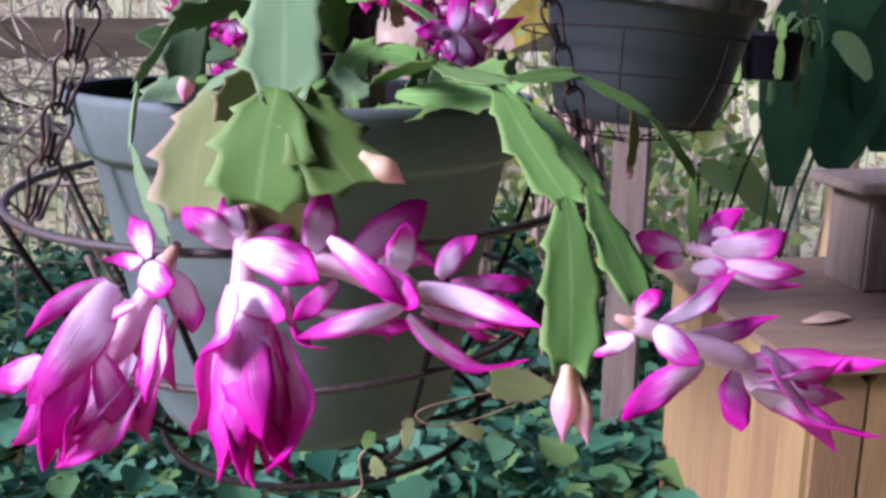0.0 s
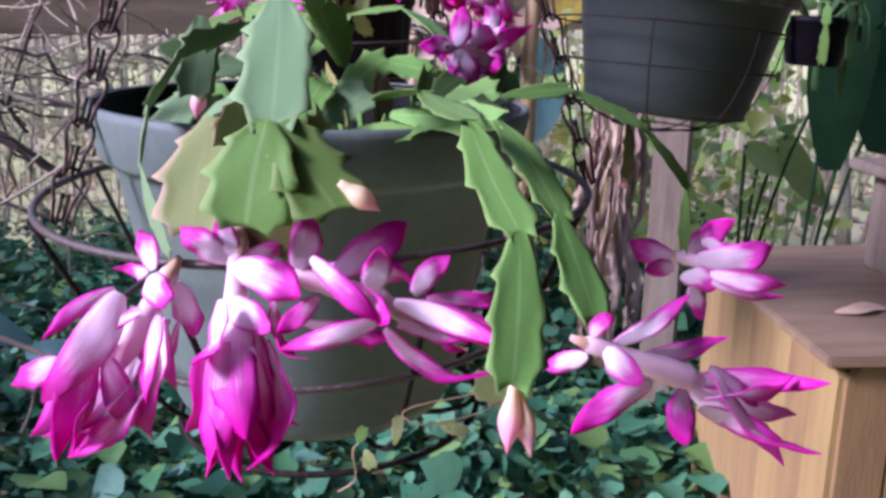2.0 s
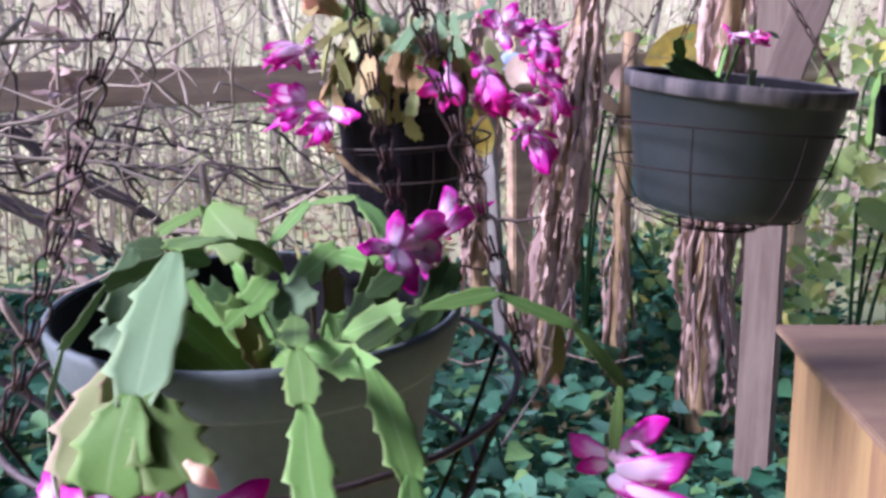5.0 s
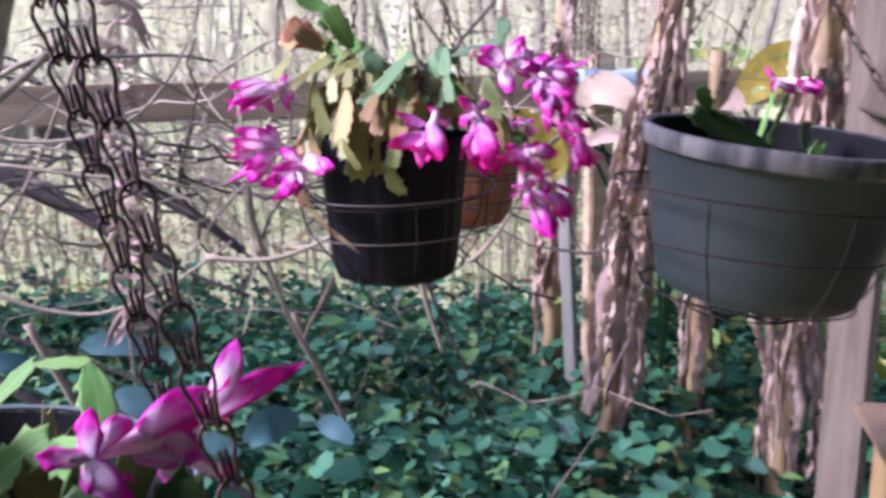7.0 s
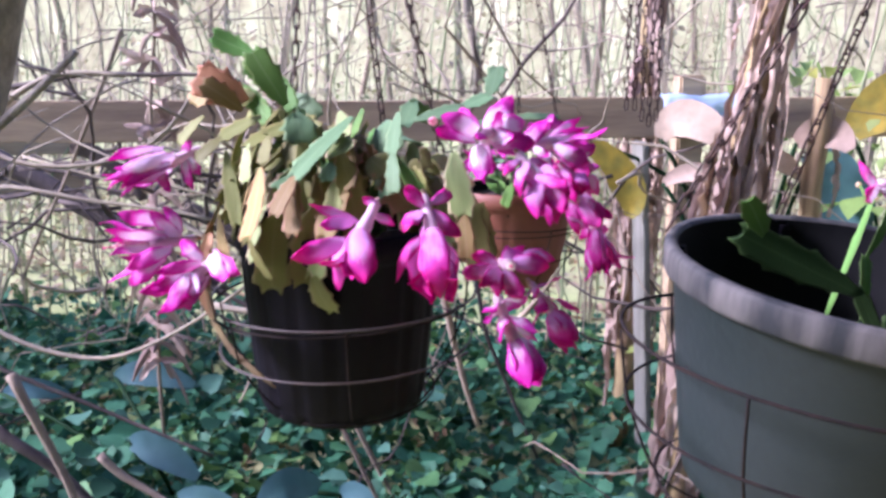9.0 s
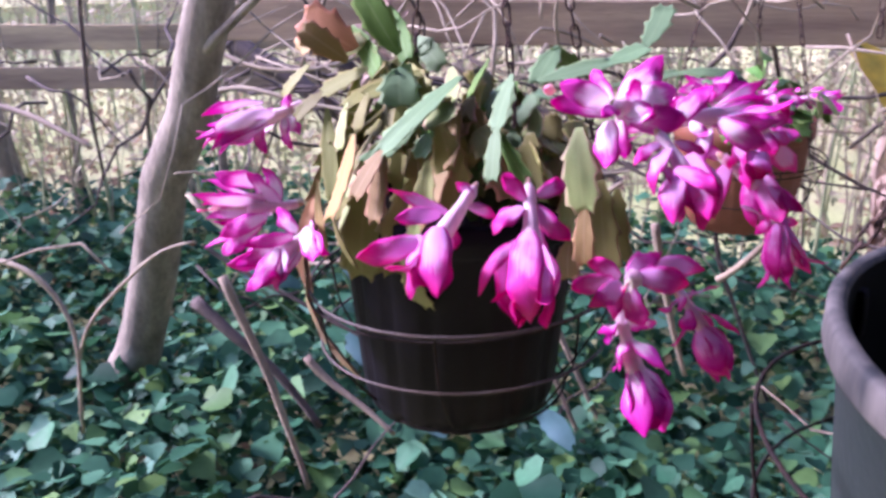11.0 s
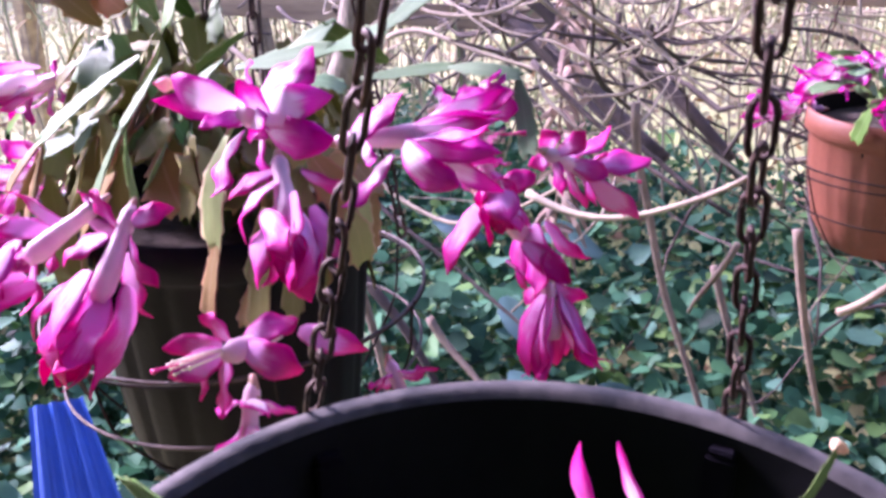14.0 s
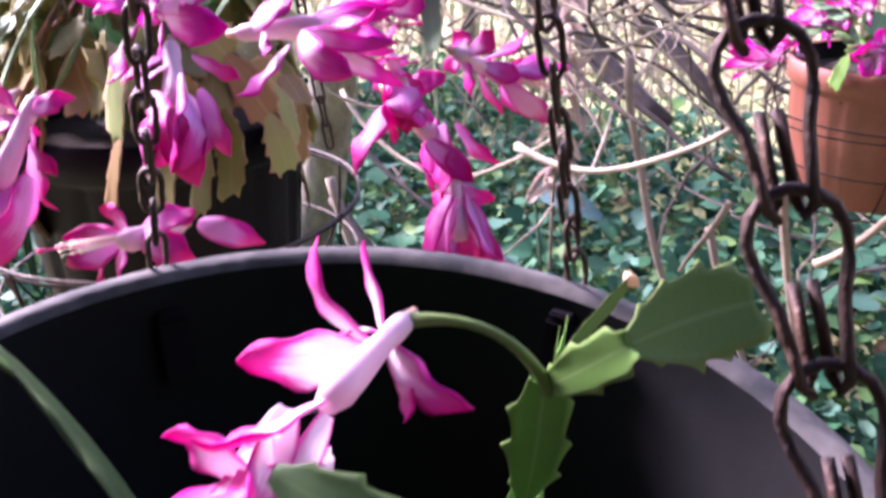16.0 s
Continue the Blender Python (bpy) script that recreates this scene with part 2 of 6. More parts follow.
# brighter broad leaf: sunlight on the leaves behind the pots is in this colour
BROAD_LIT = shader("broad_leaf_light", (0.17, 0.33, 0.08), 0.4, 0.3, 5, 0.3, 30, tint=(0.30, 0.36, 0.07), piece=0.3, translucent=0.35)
YELLOW = shader("yellow_leaf", (0.58, 0.42, 0.05), 0.5, 0.6, 22, 0.2, 30, tint=(0.30, 0.30, 0.06), piece=0.15, translucent=0.3)
BLUE = shader("blue_plastic", (0.03, 0.12, 0.50), 0.35, 0.25, 9, 0.1, 100)
TEAL = shader("teal_leaf", (0.090, 0.200, 0.205), 0.5, 0.3, 7, 0.2, 30, tint=(0.05, 0.15, 0.11), translucent=0.15, spec=0.3)
WHITE_TAG = shader("pale_tag", (0.60, 0.58, 0.56), 0.6, 0.25, 40, 0.1, 100)


def foliage(name, colours, rough=0.45, translucent=0.2, spec=0.5):
    """Loose leaves of one mesh: each leaf takes its own mixture of the colours."""
    m = bpy.data.materials.new(name)
    m.use_nodes = True
    n, l = m.node_tree.nodes, m.node_tree.links
    b = n["Principled BSDF"]
    g = n.new("ShaderNodeNewGeometry")
    r = n.new("ShaderNodeValToRGB")
    r.color_ramp.elements[0].color = (*colours[0], 1)
    r.color_ramp.elements[-1].color = (*colours[-1], 1)
    for i, c in enumerate(colours[1:-1], 1):
        r.color_ramp.elements.new(i / (len(colours) - 1)).color = (*c, 1)
    l.new(g.outputs["Random Per Island"], r.inputs["Fac"])
    co = n.new("ShaderNodeTexCoord")
    t = n.new("ShaderNodeTexNoise")
    t.inputs["Scale"].default_value = 45
    l.new(co.outputs["Object"], t.inputs["Vector"])
    mx = n.new("ShaderNodeMix")
    mx.data_type, mx.blend_type = "RGBA", "MULTIPLY"
    mx.inputs["Factor"].default_value = 0.35
    l.new(r.outputs["Color"], mx.inputs["A"])
    l.new(t.outputs["Fac"], mx.inputs["B"])
    l.new(mx.outputs["Result"], b.inputs["Base Color"])
    b.inputs["Roughness"].default_value = rough
    b.inputs["Specular IOR Level"].default_value = spec
    tr = n.new("ShaderNodeBsdfTranslucent")
    l.new(mx.outputs["Result"], tr.inputs["Color"])
    ms = n.new("ShaderNodeMixShader")
    ms.inputs["Fac"].default_value = translucent
    l.new(b.outputs[0], ms.inputs[1])
    l.new(tr.outputs[0], ms.inputs[2])
    l.new(ms.outputs[0], n["Material Output"].inputs["Surface"])
    return m


IVY = foliage("ivy", [(0.008, 0.034, 0.018), (0.026, 0.125, 0.060), (0.070, 0.235, 0.120), (0.012, 0.062, 0.034), (0.090, 0.270, 0.135), (0.020, 0.105, 0.058), (0.150, 0.290, 0.075), (0.048, 0.190, 0.080), (0.120, 0.280, 0.190)], 0.55, 0.22, 0.12)
LITTER = foliage("fallen_leaves", [(0.42, 0.29, 0.16), (0.30, 0.19, 0.10), (0.52, 0.40, 0.25), (0.24, 0.15, 0.09), (0.45, 0.25, 0.09)], 0.8, 0.15)
SHRUB = foliage("shrub_leaves", [(0.30, 0.32, 0.15), (0.48, 0.42, 0.25), (0.22, 0.28, 0.12), (0.56, 0.48, 0.32), (0.42, 0.34, 0.22)], 0.6, 0.35)
# light greens and yellow carry the sunlight of these leaves in the colour
SUNNY = foliage("sunlit_leaves", [(0.20, 0.36, 0.08), (0.34, 0.48, 0.12), (0.14, 0.28, 0.08), (0.50, 0.50, 0.10)], 0.5, 0.4)

# ---- building helpers ----
rng = random.Random(7)


def mesh_from(name, verts, faces, mat, smooth=True, uvs=None):
    me = bpy.data.meshes.new(name)
    me.from_pydata([tuple(v) for v in verts], [], faces)
    if uvs is not None:
        layer = me.uv_layers.new(name="UVMap")
        for loop in me.loops:
            layer.data[loop.index].uv = uvs[loop.vertex_index]
    if mat:
        me.materials.append(mat)
    if smooth:
        me.polygons.foreach_set("use_smooth", [True] * len(me.polygons))
    me.update()
    return me


def part(name, me, parent, m=None, label="", kind=""):
    ob = new(name, me)
    ob.parent = parent
    if m is not None:
        ob.matrix_basis = m
    return tagged(ob, label, kind=kind)


def thing(name, label, category, place=(0, 0, 0), group="", kind=""):
    ob = new(name)
    ob.empty_display_size = 0.03
    ob.location = place
    return tagged(ob, label, category, group, kind)


def lathe(profile, n=64, ribs=0, depth=0.0, first=0):
    """A turned body from (radius, height) pairs; ribs: shallow upright flutes."""
    verts, faces = [], []
    for j, (r, z) in enumerate(profile):
        for i in range(n):
            a = 2 * math.pi * i / n
            k = r * (1 - depth * max(0.0, math.cos(a * ribs)) ** 6) if ribs and j >= first else r
            verts.append((k * math.cos(a), k * math.sin(a), z))
    for j in range(len(profile) - 1):
        for i in range(n):
            a, b = j * n + i, j * n + (i + 1) % n
            faces.append((a, b, b + n, a + n))
    return verts, faces


def tube_data(points, radius, n=6, closed=False):
    pts = [Vector(p) for p in points]
    rad = radius if isinstance(radius, (list, tuple)) else [radius] * len(pts)
    verts, faces = [], []
    count = len(pts)
    up = Vector((0.13, 0.21, 0.97))
    for i, p in enumerate(pts):
        a = pts[i - 1] if (i > 0 or closed) else p
        b = pts[(i + 1) % count] if (i < count - 1 or closed) else p
        d = (b - a).normalized()
        s = d.cross(up)
        if s.length < 0.1:
            s = d.cross(Vector((1, 0, 0)))
        s.normalize()
        t = s.cross(d)
        for k in range(n):
            w = 2 * math.pi * k / n
            verts.append(p + (s * math.cos(w) + t * math.sin(w)) * rad[i])
    for i in range(count if closed else count - 1):
        for k in range(n):
            a, b = i * n + k, i * n + (k + 1) % n
            c = ((i + 1) % count) * n
            faces.append((a, b, c + (k + 1) % n, c + k))
    if not closed:
        faces.append(tuple(range(n))[::-1])
        faces.append(tuple((count - 1) * n + k for k in range(n)))
    return verts, faces


def tube(name, points, radius, mat, parent, n=6, closed=False, label=""):
    v, f = tube_data(points, radius, n, closed)
    return part(name, mesh_from(name, v, f, mat), parent, label=label)


def bezier(a, b, c, n):
    a, b, c = Vector(a), Vector(b), Vector(c)
    return [a * (1 - t) ** 2 + b * 2 * t * (1 - t) + c * t * t for t in (i / n for i in range(n + 1))]


def through_mid(a, m, c):
    """The control point of the curve from a over m to c."""
    a, m, c = Vector(a), Vector(m), Vector(c)
    return m * 2 - (a + c) * 0.5


def wobble(points, amount, seed):
    r = random.Random(seed)
    off = Vector((r.uniform(0, 50), r.uniform(0, 50), r.uniform(0, 50)))
    return [Vector(p) + noise.noise_vector(Vector(p) * 4 + off) * amount for p in points]


def box_mesh(name, sx, sy, sz, mat, bevel=0.004):
    bm = bmesh.new()
    bmesh.ops.create_cube(bm, size=1)
    bmesh.ops.scale(bm, vec=(sx, sy, sz), verts=bm.verts)
    if bevel:
        bmesh.ops.bevel(bm, geom=bm.edges[:], offset=bevel, segments=2, affect="EDGES")
    me = bpy.data.meshes.new(name)
    bm.to_mesh(me)
    bm.free()
    me.materials.append(mat)
    return me

# ---- ground, distance ----


def ground_height(x, y):
    return 0.10 * noise.noise(Vector((x * 0.5, y * 0.5, 3))) + 0.04 * noise.noise(Vector((x * 2, y * 2, 8)))


def build_ground():
    xs = [-60, -30, -15] + [-8 + 0.4 * i for i in range(41)] + [15, 30, 60]
    ys = [-60, -30, -12] + [-6 + 0.4 * i for i in range(46)] + [20, 35, 60]
    verts = [(x, y, ground_height(x, y) if abs(x) < 9 and -7 < y < 14 else 0) for y in ys for x in xs]
    w = len(xs)
    faces = [(j * w + i, j * w + i + 1, (j + 1) * w + i + 1, (j + 1) * w + i) for j in range(len(ys) - 1) for i in range(w - 1)]
    mat = shader("woodland_floor", (0.58, 0.56, 0.28), 0.95, 0.4, 0.7, 0.8, 22, tint=(0.40, 0.54, 0.16))
    tagged(new("ground", mesh_from("ground", verts, faces, mat)), "leaf-strewn brown woodland floor with patches of moss", "ground", kind="structure")


def leaf_field(name, count, spot, size, mat, label, category, droop=0.5, lobed=True, seed=1):
    """Many loose leaves in one mesh. spot gives a place; each leaf is folded along its middle."""
    r = random.Random(seed)
    verts, faces = [], []
    if lobed:
        shape = [(0, 0), (0.42, 0.10), (0.52, 0.42), (0.30, 0.72), (0, 1.05)]
    else:
        shape = [(0, 0), (0.25, 0.25), (0.30, 0.55), (0.17, 0.85), (0, 1.0)]
    for _ in range(count):
        p, up = spot(r)
        s = size * r.uniform(0.55, 1.35)
        yaw, pitch, roll = r.uniform(0, 2 * math.pi), r.gauss(-droop, 0.35), r.gauss(0, 0.35)
        m = Euler((pitch, roll, yaw)).to_matrix()
        fold = r.uniform(0.05, 0.45)
        k = len(verts)
        mid = [(0, y, -0.10 * y * y) for _, y in shape]
        pts = [mid[0], mid[1], mid[2], mid[3], mid[4]]
        pts += [(x, y, fold * x - 0.10 * y * y) for x, y in shape[1:4]]
        pts += [(-x, y, fold * x - 0.10 * y * y) for x, y in shape[1:4]]
        for q in pts:
            verts.append(p + m @ (Vector(q) * s))
        for a, b in (((0, 1, 5), (0, 8, 1)), ((1, 2, 6, 5), (1, 8, 9, 2)), ((2, 3, 7, 6), (2, 9, 10, 3)), ((3, 4, 7), (3, 10, 4))):
            faces.append(tuple(k + i for i in a))
            faces.append(tuple(k + i for i in b))
    return tagged(new(name, mesh_from(name, verts, faces, mat)), label, category, kind="stuff")


def ivy_spot(r):
    while True:
        x, y = r.uniform(-4.0, 2.4), r.uniform(0.5, 4.6)
        rim = min(x + 4.0, 2.4 - x, y - 0.5) - 0.35 - 0.5 * noise.noise(Vector((x * 1.7, y * 1.7, 9)))
        if r.random() < min(1.3 - 0.2 * y, 0.3 + 3 * rim):
            break
    mound = 0.30 + 0.22 * noise.noise(Vector((x * 1.3, y * 1.3, 1.0)))
    top = ground_height(x, y) + max(0.06, mound * min(1.0, (y - 0.2) * 0.9))
    return Vector((x, y, top - abs(r.gauss(0, 0.15)))), 1


def ivy_top(r):
    p, up = ivy_spot(r)
    mound = 0.30 + 0.22 * noise.noise(Vector((p.x * 1.3, p.y * 1.3, 1.0)))
    p.z = ground_height(p.x, p.y) + max(0.06, mound * min(1.0, (p.y - 0.2) * 0.9)) + r.uniform(-0.02, 0.03)
    return p, up


def litter_spot(r):
    x, y = r.uniform(-7, 7), r.uniform(-1.0, 11)
    return Vector((x, y, ground_height(x, y) + 0.015)), 1


def shrub_spot(r):
    a = r.uniform(-1.25, 0.62)
    d = r.uniform(5.0, 11.0)
    c = Vector((math.sin(a) * d, math.cos(a) * d, 0))
    h = 0.25 + 2.6 * (r.random() ** 1.6) * (0.55 + 0.9 * noise.noise(Vector((c.x * 0.6, c.y * 0.6, 5))))
    return c + Vector((0, 0, max(0.1, h))), 1


def sunny_spot(r):
    a = r.gauss(0.50, 0.12)
    d = r.uniform(3.0, 5.2)
    return Vector((math.sin(a) * d, math.cos(a) * d, 0.2 + 1.3 * r.random() ** 1.3)), 1


build_ground()
leaf_field("ivy_cover", 30000, ivy_spot, 0.050, IVY, "dense bluish-green ivy leaves covering the ground", "ivy", 0.45, True, 3)
leaf_field("ivy_cover", 2200, ivy_top, 0.076, IVY, "larger bluish-green ivy leaves on top of the ground cover", "ivy", 0.25, True, 13)
leaf_field("leaf_litter", 9000, litter_spot, 0.09, LITTER, "dry tan fallen leaves scattered on the ground", "leaf litter", 0.0, False, 5)
leaf_field("thicket_leaves", 26000, shrub_spot, 0.050, SHRUB, "sparse olive and tan leaves of the far thicket", "thicket", 0.5, False, 9)
leaf_field("sunlit_foliage", 1100, sunny_spot, 0.075, SUNNY, "bright green and yellow leaves beyond the post, sunlight put into their colours", "foliage", 0.7, True, 11)


def build_backdrop():
    """Far wood edge: pale tan mottling with upright streaks, far behind everything; its daylight is its own glow."""
    verts, faces = [], []
    n, r = 48, 24.0
    for z in (-1.0, 9.0):
        for i in range(n + 1):
            a = -2.0 + 4.0 * i / n
            verts.append((math.sin(a) * r, math.cos(a) * r, z))
    for i in range(n):
        faces.append((i, i + 1, n + 2 + i, n + 1 + i))
    m = bpy.data.materials.new("far_wood_glow")
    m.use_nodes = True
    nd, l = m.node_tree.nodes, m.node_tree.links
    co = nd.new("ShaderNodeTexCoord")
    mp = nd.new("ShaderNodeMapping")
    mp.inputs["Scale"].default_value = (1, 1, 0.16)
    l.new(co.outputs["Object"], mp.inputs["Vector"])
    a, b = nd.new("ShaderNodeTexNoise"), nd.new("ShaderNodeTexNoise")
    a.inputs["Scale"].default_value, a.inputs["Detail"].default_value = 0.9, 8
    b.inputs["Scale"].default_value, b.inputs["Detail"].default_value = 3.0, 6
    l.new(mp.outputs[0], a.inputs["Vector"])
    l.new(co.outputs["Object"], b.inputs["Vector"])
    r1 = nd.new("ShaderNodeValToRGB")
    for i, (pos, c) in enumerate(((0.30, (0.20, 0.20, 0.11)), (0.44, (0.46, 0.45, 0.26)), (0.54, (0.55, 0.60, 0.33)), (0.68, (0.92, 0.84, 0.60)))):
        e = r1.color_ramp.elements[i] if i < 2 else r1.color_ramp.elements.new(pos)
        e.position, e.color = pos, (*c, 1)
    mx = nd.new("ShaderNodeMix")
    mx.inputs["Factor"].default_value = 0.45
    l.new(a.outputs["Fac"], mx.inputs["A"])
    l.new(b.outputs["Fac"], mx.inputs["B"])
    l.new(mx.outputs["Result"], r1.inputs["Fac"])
    # daylight on the woods is put in as emission; lamps don't light it
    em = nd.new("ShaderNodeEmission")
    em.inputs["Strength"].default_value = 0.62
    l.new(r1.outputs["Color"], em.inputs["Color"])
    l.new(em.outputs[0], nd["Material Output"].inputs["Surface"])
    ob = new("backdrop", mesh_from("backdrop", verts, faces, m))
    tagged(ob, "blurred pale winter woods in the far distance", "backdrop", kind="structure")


build_backdrop()


# ---- woods: trunks, twigs, vines ----
def tree(place, top, r0, r1, mat, label, seed, limbs=4):
    t = thing("tree", label, "tree", place)
    a, b = Vector((0, 0, -0.05)), Vector(top) - Vector(place)
    pts = wobble([a.lerp(b, i / 12) for i in range(13)], 0.05 * b.length / 3, seed)
    pts[0] = a
    tube("trunk", pts, [r0 + (r1 - r0) * i / 12 + (0.35 * r0 if i == 0 else 0) for i in range(13)], mat, t, 12)
    r = random.Random(seed)
    for _ in range(limbs):
        i = r.randint(5, 11)
        d = Vector((r.uniform(-1, 1), r.uniform(-1, 1), r.uniform(0.3, 1.1))).normalized() * r.uniform(0.5, 1.3)
        q = wobble([pts[i] + d * k / 7 + Vector((0, 0, -0.02 * k)) for k in range(8)], 0.08, r.random() * 99)
        q[0] = pts[i]
        tube("limb", q, [max(0.003, r1 * 0.5 * (1 - k / 8)) for k in range(8)], mat, t, 6)
    return t


def thin_stick(name, a, m, c, r, mat, label, category="stick", seed=1, n=14, amount=0.02):
    pts = wobble(bezier(a, through_mid(a, m, c), c, n), amount, seed)
    v, f = tube_data(pts, [r * (1.1 - 0.5 * i / n) for i in range(n + 1)], 6)
    return tagged(new(name, mesh_from(name, v, f, mat)), label, category)


for i in range(46):
    a = -0.95 + 1.75 * ((i * 0.618) % 1)
    d = 4.6 + 7.5 * ((i * 0.387) % 1)
    x, y = math.sin(a) * d, math.cos(a) * d
    lean = rng.uniform(-0.7, 0.7)
    tree((x, y, 0), (x + lean, y + rng.uniform(-0.4, 0.4), rng.uniform(3.2, 4.6)), rng.uniform(0.02, 0.075), 0.014, rng.choice([BARK, BARK, TWIG, VINE]), "slender leafless sapling in the winter woods", i, 5)


def twig_tangle(name, count, centre, spread, label, mat, seed, r0=0.004):
    """A tangle of dry vines and twigs, one mesh."""
    r = random.Random(seed)
    verts, faces = [], []
    for _ in range(count):
        p = Vector((r.gauss(centre[0], spread[0]), r.gauss(centre[1], spread[1]), max(0.05, r.gauss(centre[2], spread[2]))))
        d = Vector((r.gauss(0, 1), r.gauss(0, 0.5), r.gauss(0, 0.55))).normalized() * r.uniform(0.35, 1.2)
        q = wobble([p + d * k / 9 + Vector((0, 0, -0.10 * (k / 9) ** 2)) for k in range(10)], 0.10, r.random() * 999)
        v, f = tube_data(q, [r0 * r.uniform(0.5, 1.3) * (1 - 0.06 * k) for k in range(10)], 5)
        o = len(verts)
        verts += v
        faces += [tuple(o + i for i in g) for g in f]
    return tagged(new(name, mesh_from(name, verts, faces, mat)), label, "twigs", kind="stuff")


twig_tangle("dry_twigs", 60, (-1.6, 3.6, 1.35), (1.2, 0.7, 0.25), "tangle of pale dry vines and twigs", VINE, 4)
twig_tangle("dry_twigs", 110, (0.6, 3.9, 1.15), (1.5, 0.6, 0.40), "tangle of pale dry twigs before the fence", TWIG, 5)
twig_tangle("dry_twigs", 16, (-1.2, 2.6, 0.55), (1.0, 0.6, 0.25), "dark dead twigs above the ivy", BARK_DARK, 6, 0.005)
twig_tangle("dry_twigs", 34, (-2.6, 2.6, 1.25), (0.9, 0.8, 0.35), "tangle of pale dry vines and twigs", VINE, 8)
twig_tangle("dry_twigs", 42, (-0.35, 2.45, 1.28), (0.40, 0.25, 0.12), "dense tangle of pale dry vines before the fence", VINE, 14, 0.005)
twig_tangle("dry_twigs", 55, (-1.3, 2.95, 1.06), (0.9, 0.18, 0.06), "heap of dark dead sticks under the fence rail", BARK_DARK, 15, 0.008)


def stem_field(label, count, mat, seed):
    """Thin upright stems of the far undergrowth, one mesh."""
    r = random.Random(seed)
    verts, faces = [], []
    for _ in range(count):
        a, d = r.uniform(-1.15, 0.75), r.uniform(3.9, 9.0)
        p = Vector((math.sin(a) * d, math.cos(a) * d, 0))
        h, lean = r.uniform(1.2, 3.2), Vector((r.gauss(0, 0.35), r.gauss(0, 0.3), 0))
        q = wobble([p + lean * (k / 7) ** 1.5 + Vector((0, 0, h * k / 7)) for k in range(8)], 0.07, r.random() * 999)
        w = r.uniform(0.003, 0.010)
        v, f = tube_data(q, [w * (1 - 0.09 * k) for k in range(8)], 4)
        o = len(verts)
        verts += v
        faces += [tuple(o + i for i in g) for g in f]
    return tagged(new("undergrowth_stems", mesh_from("undergrowth_stems", verts, faces, mat)), label, "undergrowth", kind="stuff")


stem_field("pale thin upright stems of the winter undergrowth", 420, VINE, 41)
stem_field("greenish thin upright stems of the winter undergrowth", 260, GREEN_STEM, 42)

# ---- fence ----
def fence(label, a, b, rails, posts):
    """Rails (height of the middle, width of the board) between a and b, with posts at parts of the way."""
    t = thing("fence", label, "fence", a)
    d = Vector(b) - Vector(a)
    yaw = math.atan2(d.y, d.x)
    for z, s in rails:
        bm = bmesh.new()
        bmesh.ops.create_cube(bm, size=1)
        bmesh.ops.scale(bm, vec=(d.length, 0.04, s), verts=bm.verts)
        bmesh.ops.subdivide_edges(bm, edges=[e for e in bm.edges if abs(e.verts[0].co.x - e.verts[1].co.x) > 0.5], cuts=24)
        for v in bm.verts:
            v.co += noise.noise_vector(Vector((v.co.x * 1.3, z * 9, a[0]))) * 0.010
        bmesh.ops.bevel(bm, geom=[e for e in bm.edges if abs(e.verts[0].co.x - e.verts[1].co.x) > 0.02], offset=0.005, segments=2, affect="EDGES")
        me = bpy.data.meshes.new("rail")
        bm.to_mesh(me)
        bm.free()
        me.materials.append(RAIL)
        part("rail", me, t, Matrix.Translation(d * 0.5 + Vector((0, 0, z))) @ Matrix.Rotation(yaw, 4, "Z"))
    for k in posts:
        me = box_mesh("post", 0.09, 0.09, 1.52, RAIL, 0.008)
        part("post", me, t, Matrix.Translation(d * k + Vector((-math.sin(yaw) * 0.068, math.cos(yaw) * 0.068, 0.70))) @ Matrix.Rotation(yaw, 4, "Z"))
    return t


fence("weathered wooden rail fence behind the vines", (-1.72, 2.66, 0), (2.2, 3.50, 0), [(1.318, 0.135)], (0.62, 0.97))
fence("weathered grey rail fence beyond the leaning trunk", (-1.80, 3.60, 0), (-5.6, 2.2, 0), [(1.16, 0.11), (0.98, 0.10)], (0.78, 0.98))

leaner = tree((-1.80, 2.14, 0.0), (-0.74, 2.02, 2.3), 0.078, 0.052, BARK, "smooth grey tree trunk leaning beside the pots", 77, 0)
tube("limb", [Vector(q) - leaner.location for q in ((-1.171, 2.040, 1.288), (-1.100, 2.040, 1.340), (-0.965, 2.040, 1.439), (-0.840, 2.040, 1.543))], [0.016, 0.013, 0.011, 0.008], BARK, leaner, 8)
thin_stick("vine", (-1.390, 2.300, 1.400), (-0.950, 2.300, 1.483), (-0.532, 2.300, 1.466), 0.008, BARK_DARK, "dark grey woody vine strung sideways", "vine", seed=21, amount=0.02)
thin_stick("vine", (-1.335, 2.250, 1.284), (-1.118, 2.250, 1.449), (-0.841, 2.250, 1.493), 0.01, VINE, "pale grey woody branch bending upward", "vine", seed=22, amount=0.02)
thin_stick("vine", (-1.281, 2.200, 1.311), (-0.844, 2.200, 1.264), (-0.571, 2.200, 1.523), 0.007, VINE, "pale grey vine curving upward", "vine", seed=23, amount=0.02)
thin_stick("vine", (-1.390, 2.300, 1.129), (-1.102, 2.300, 1.158), (-0.628, 2.300, 1.087), 0.008, VINE, "pale grey woody vine strung sideways", "vine", seed=24, amount=0.02)
thin_stick("vine", (-1.208, 2.000, 0.936), (-0.865, 2.000, 0.792), (-0.431, 2.000, 0.990), 0.007, VINE, "pale looping vine above the ivy", "vine", seed=25, amount=0.02)
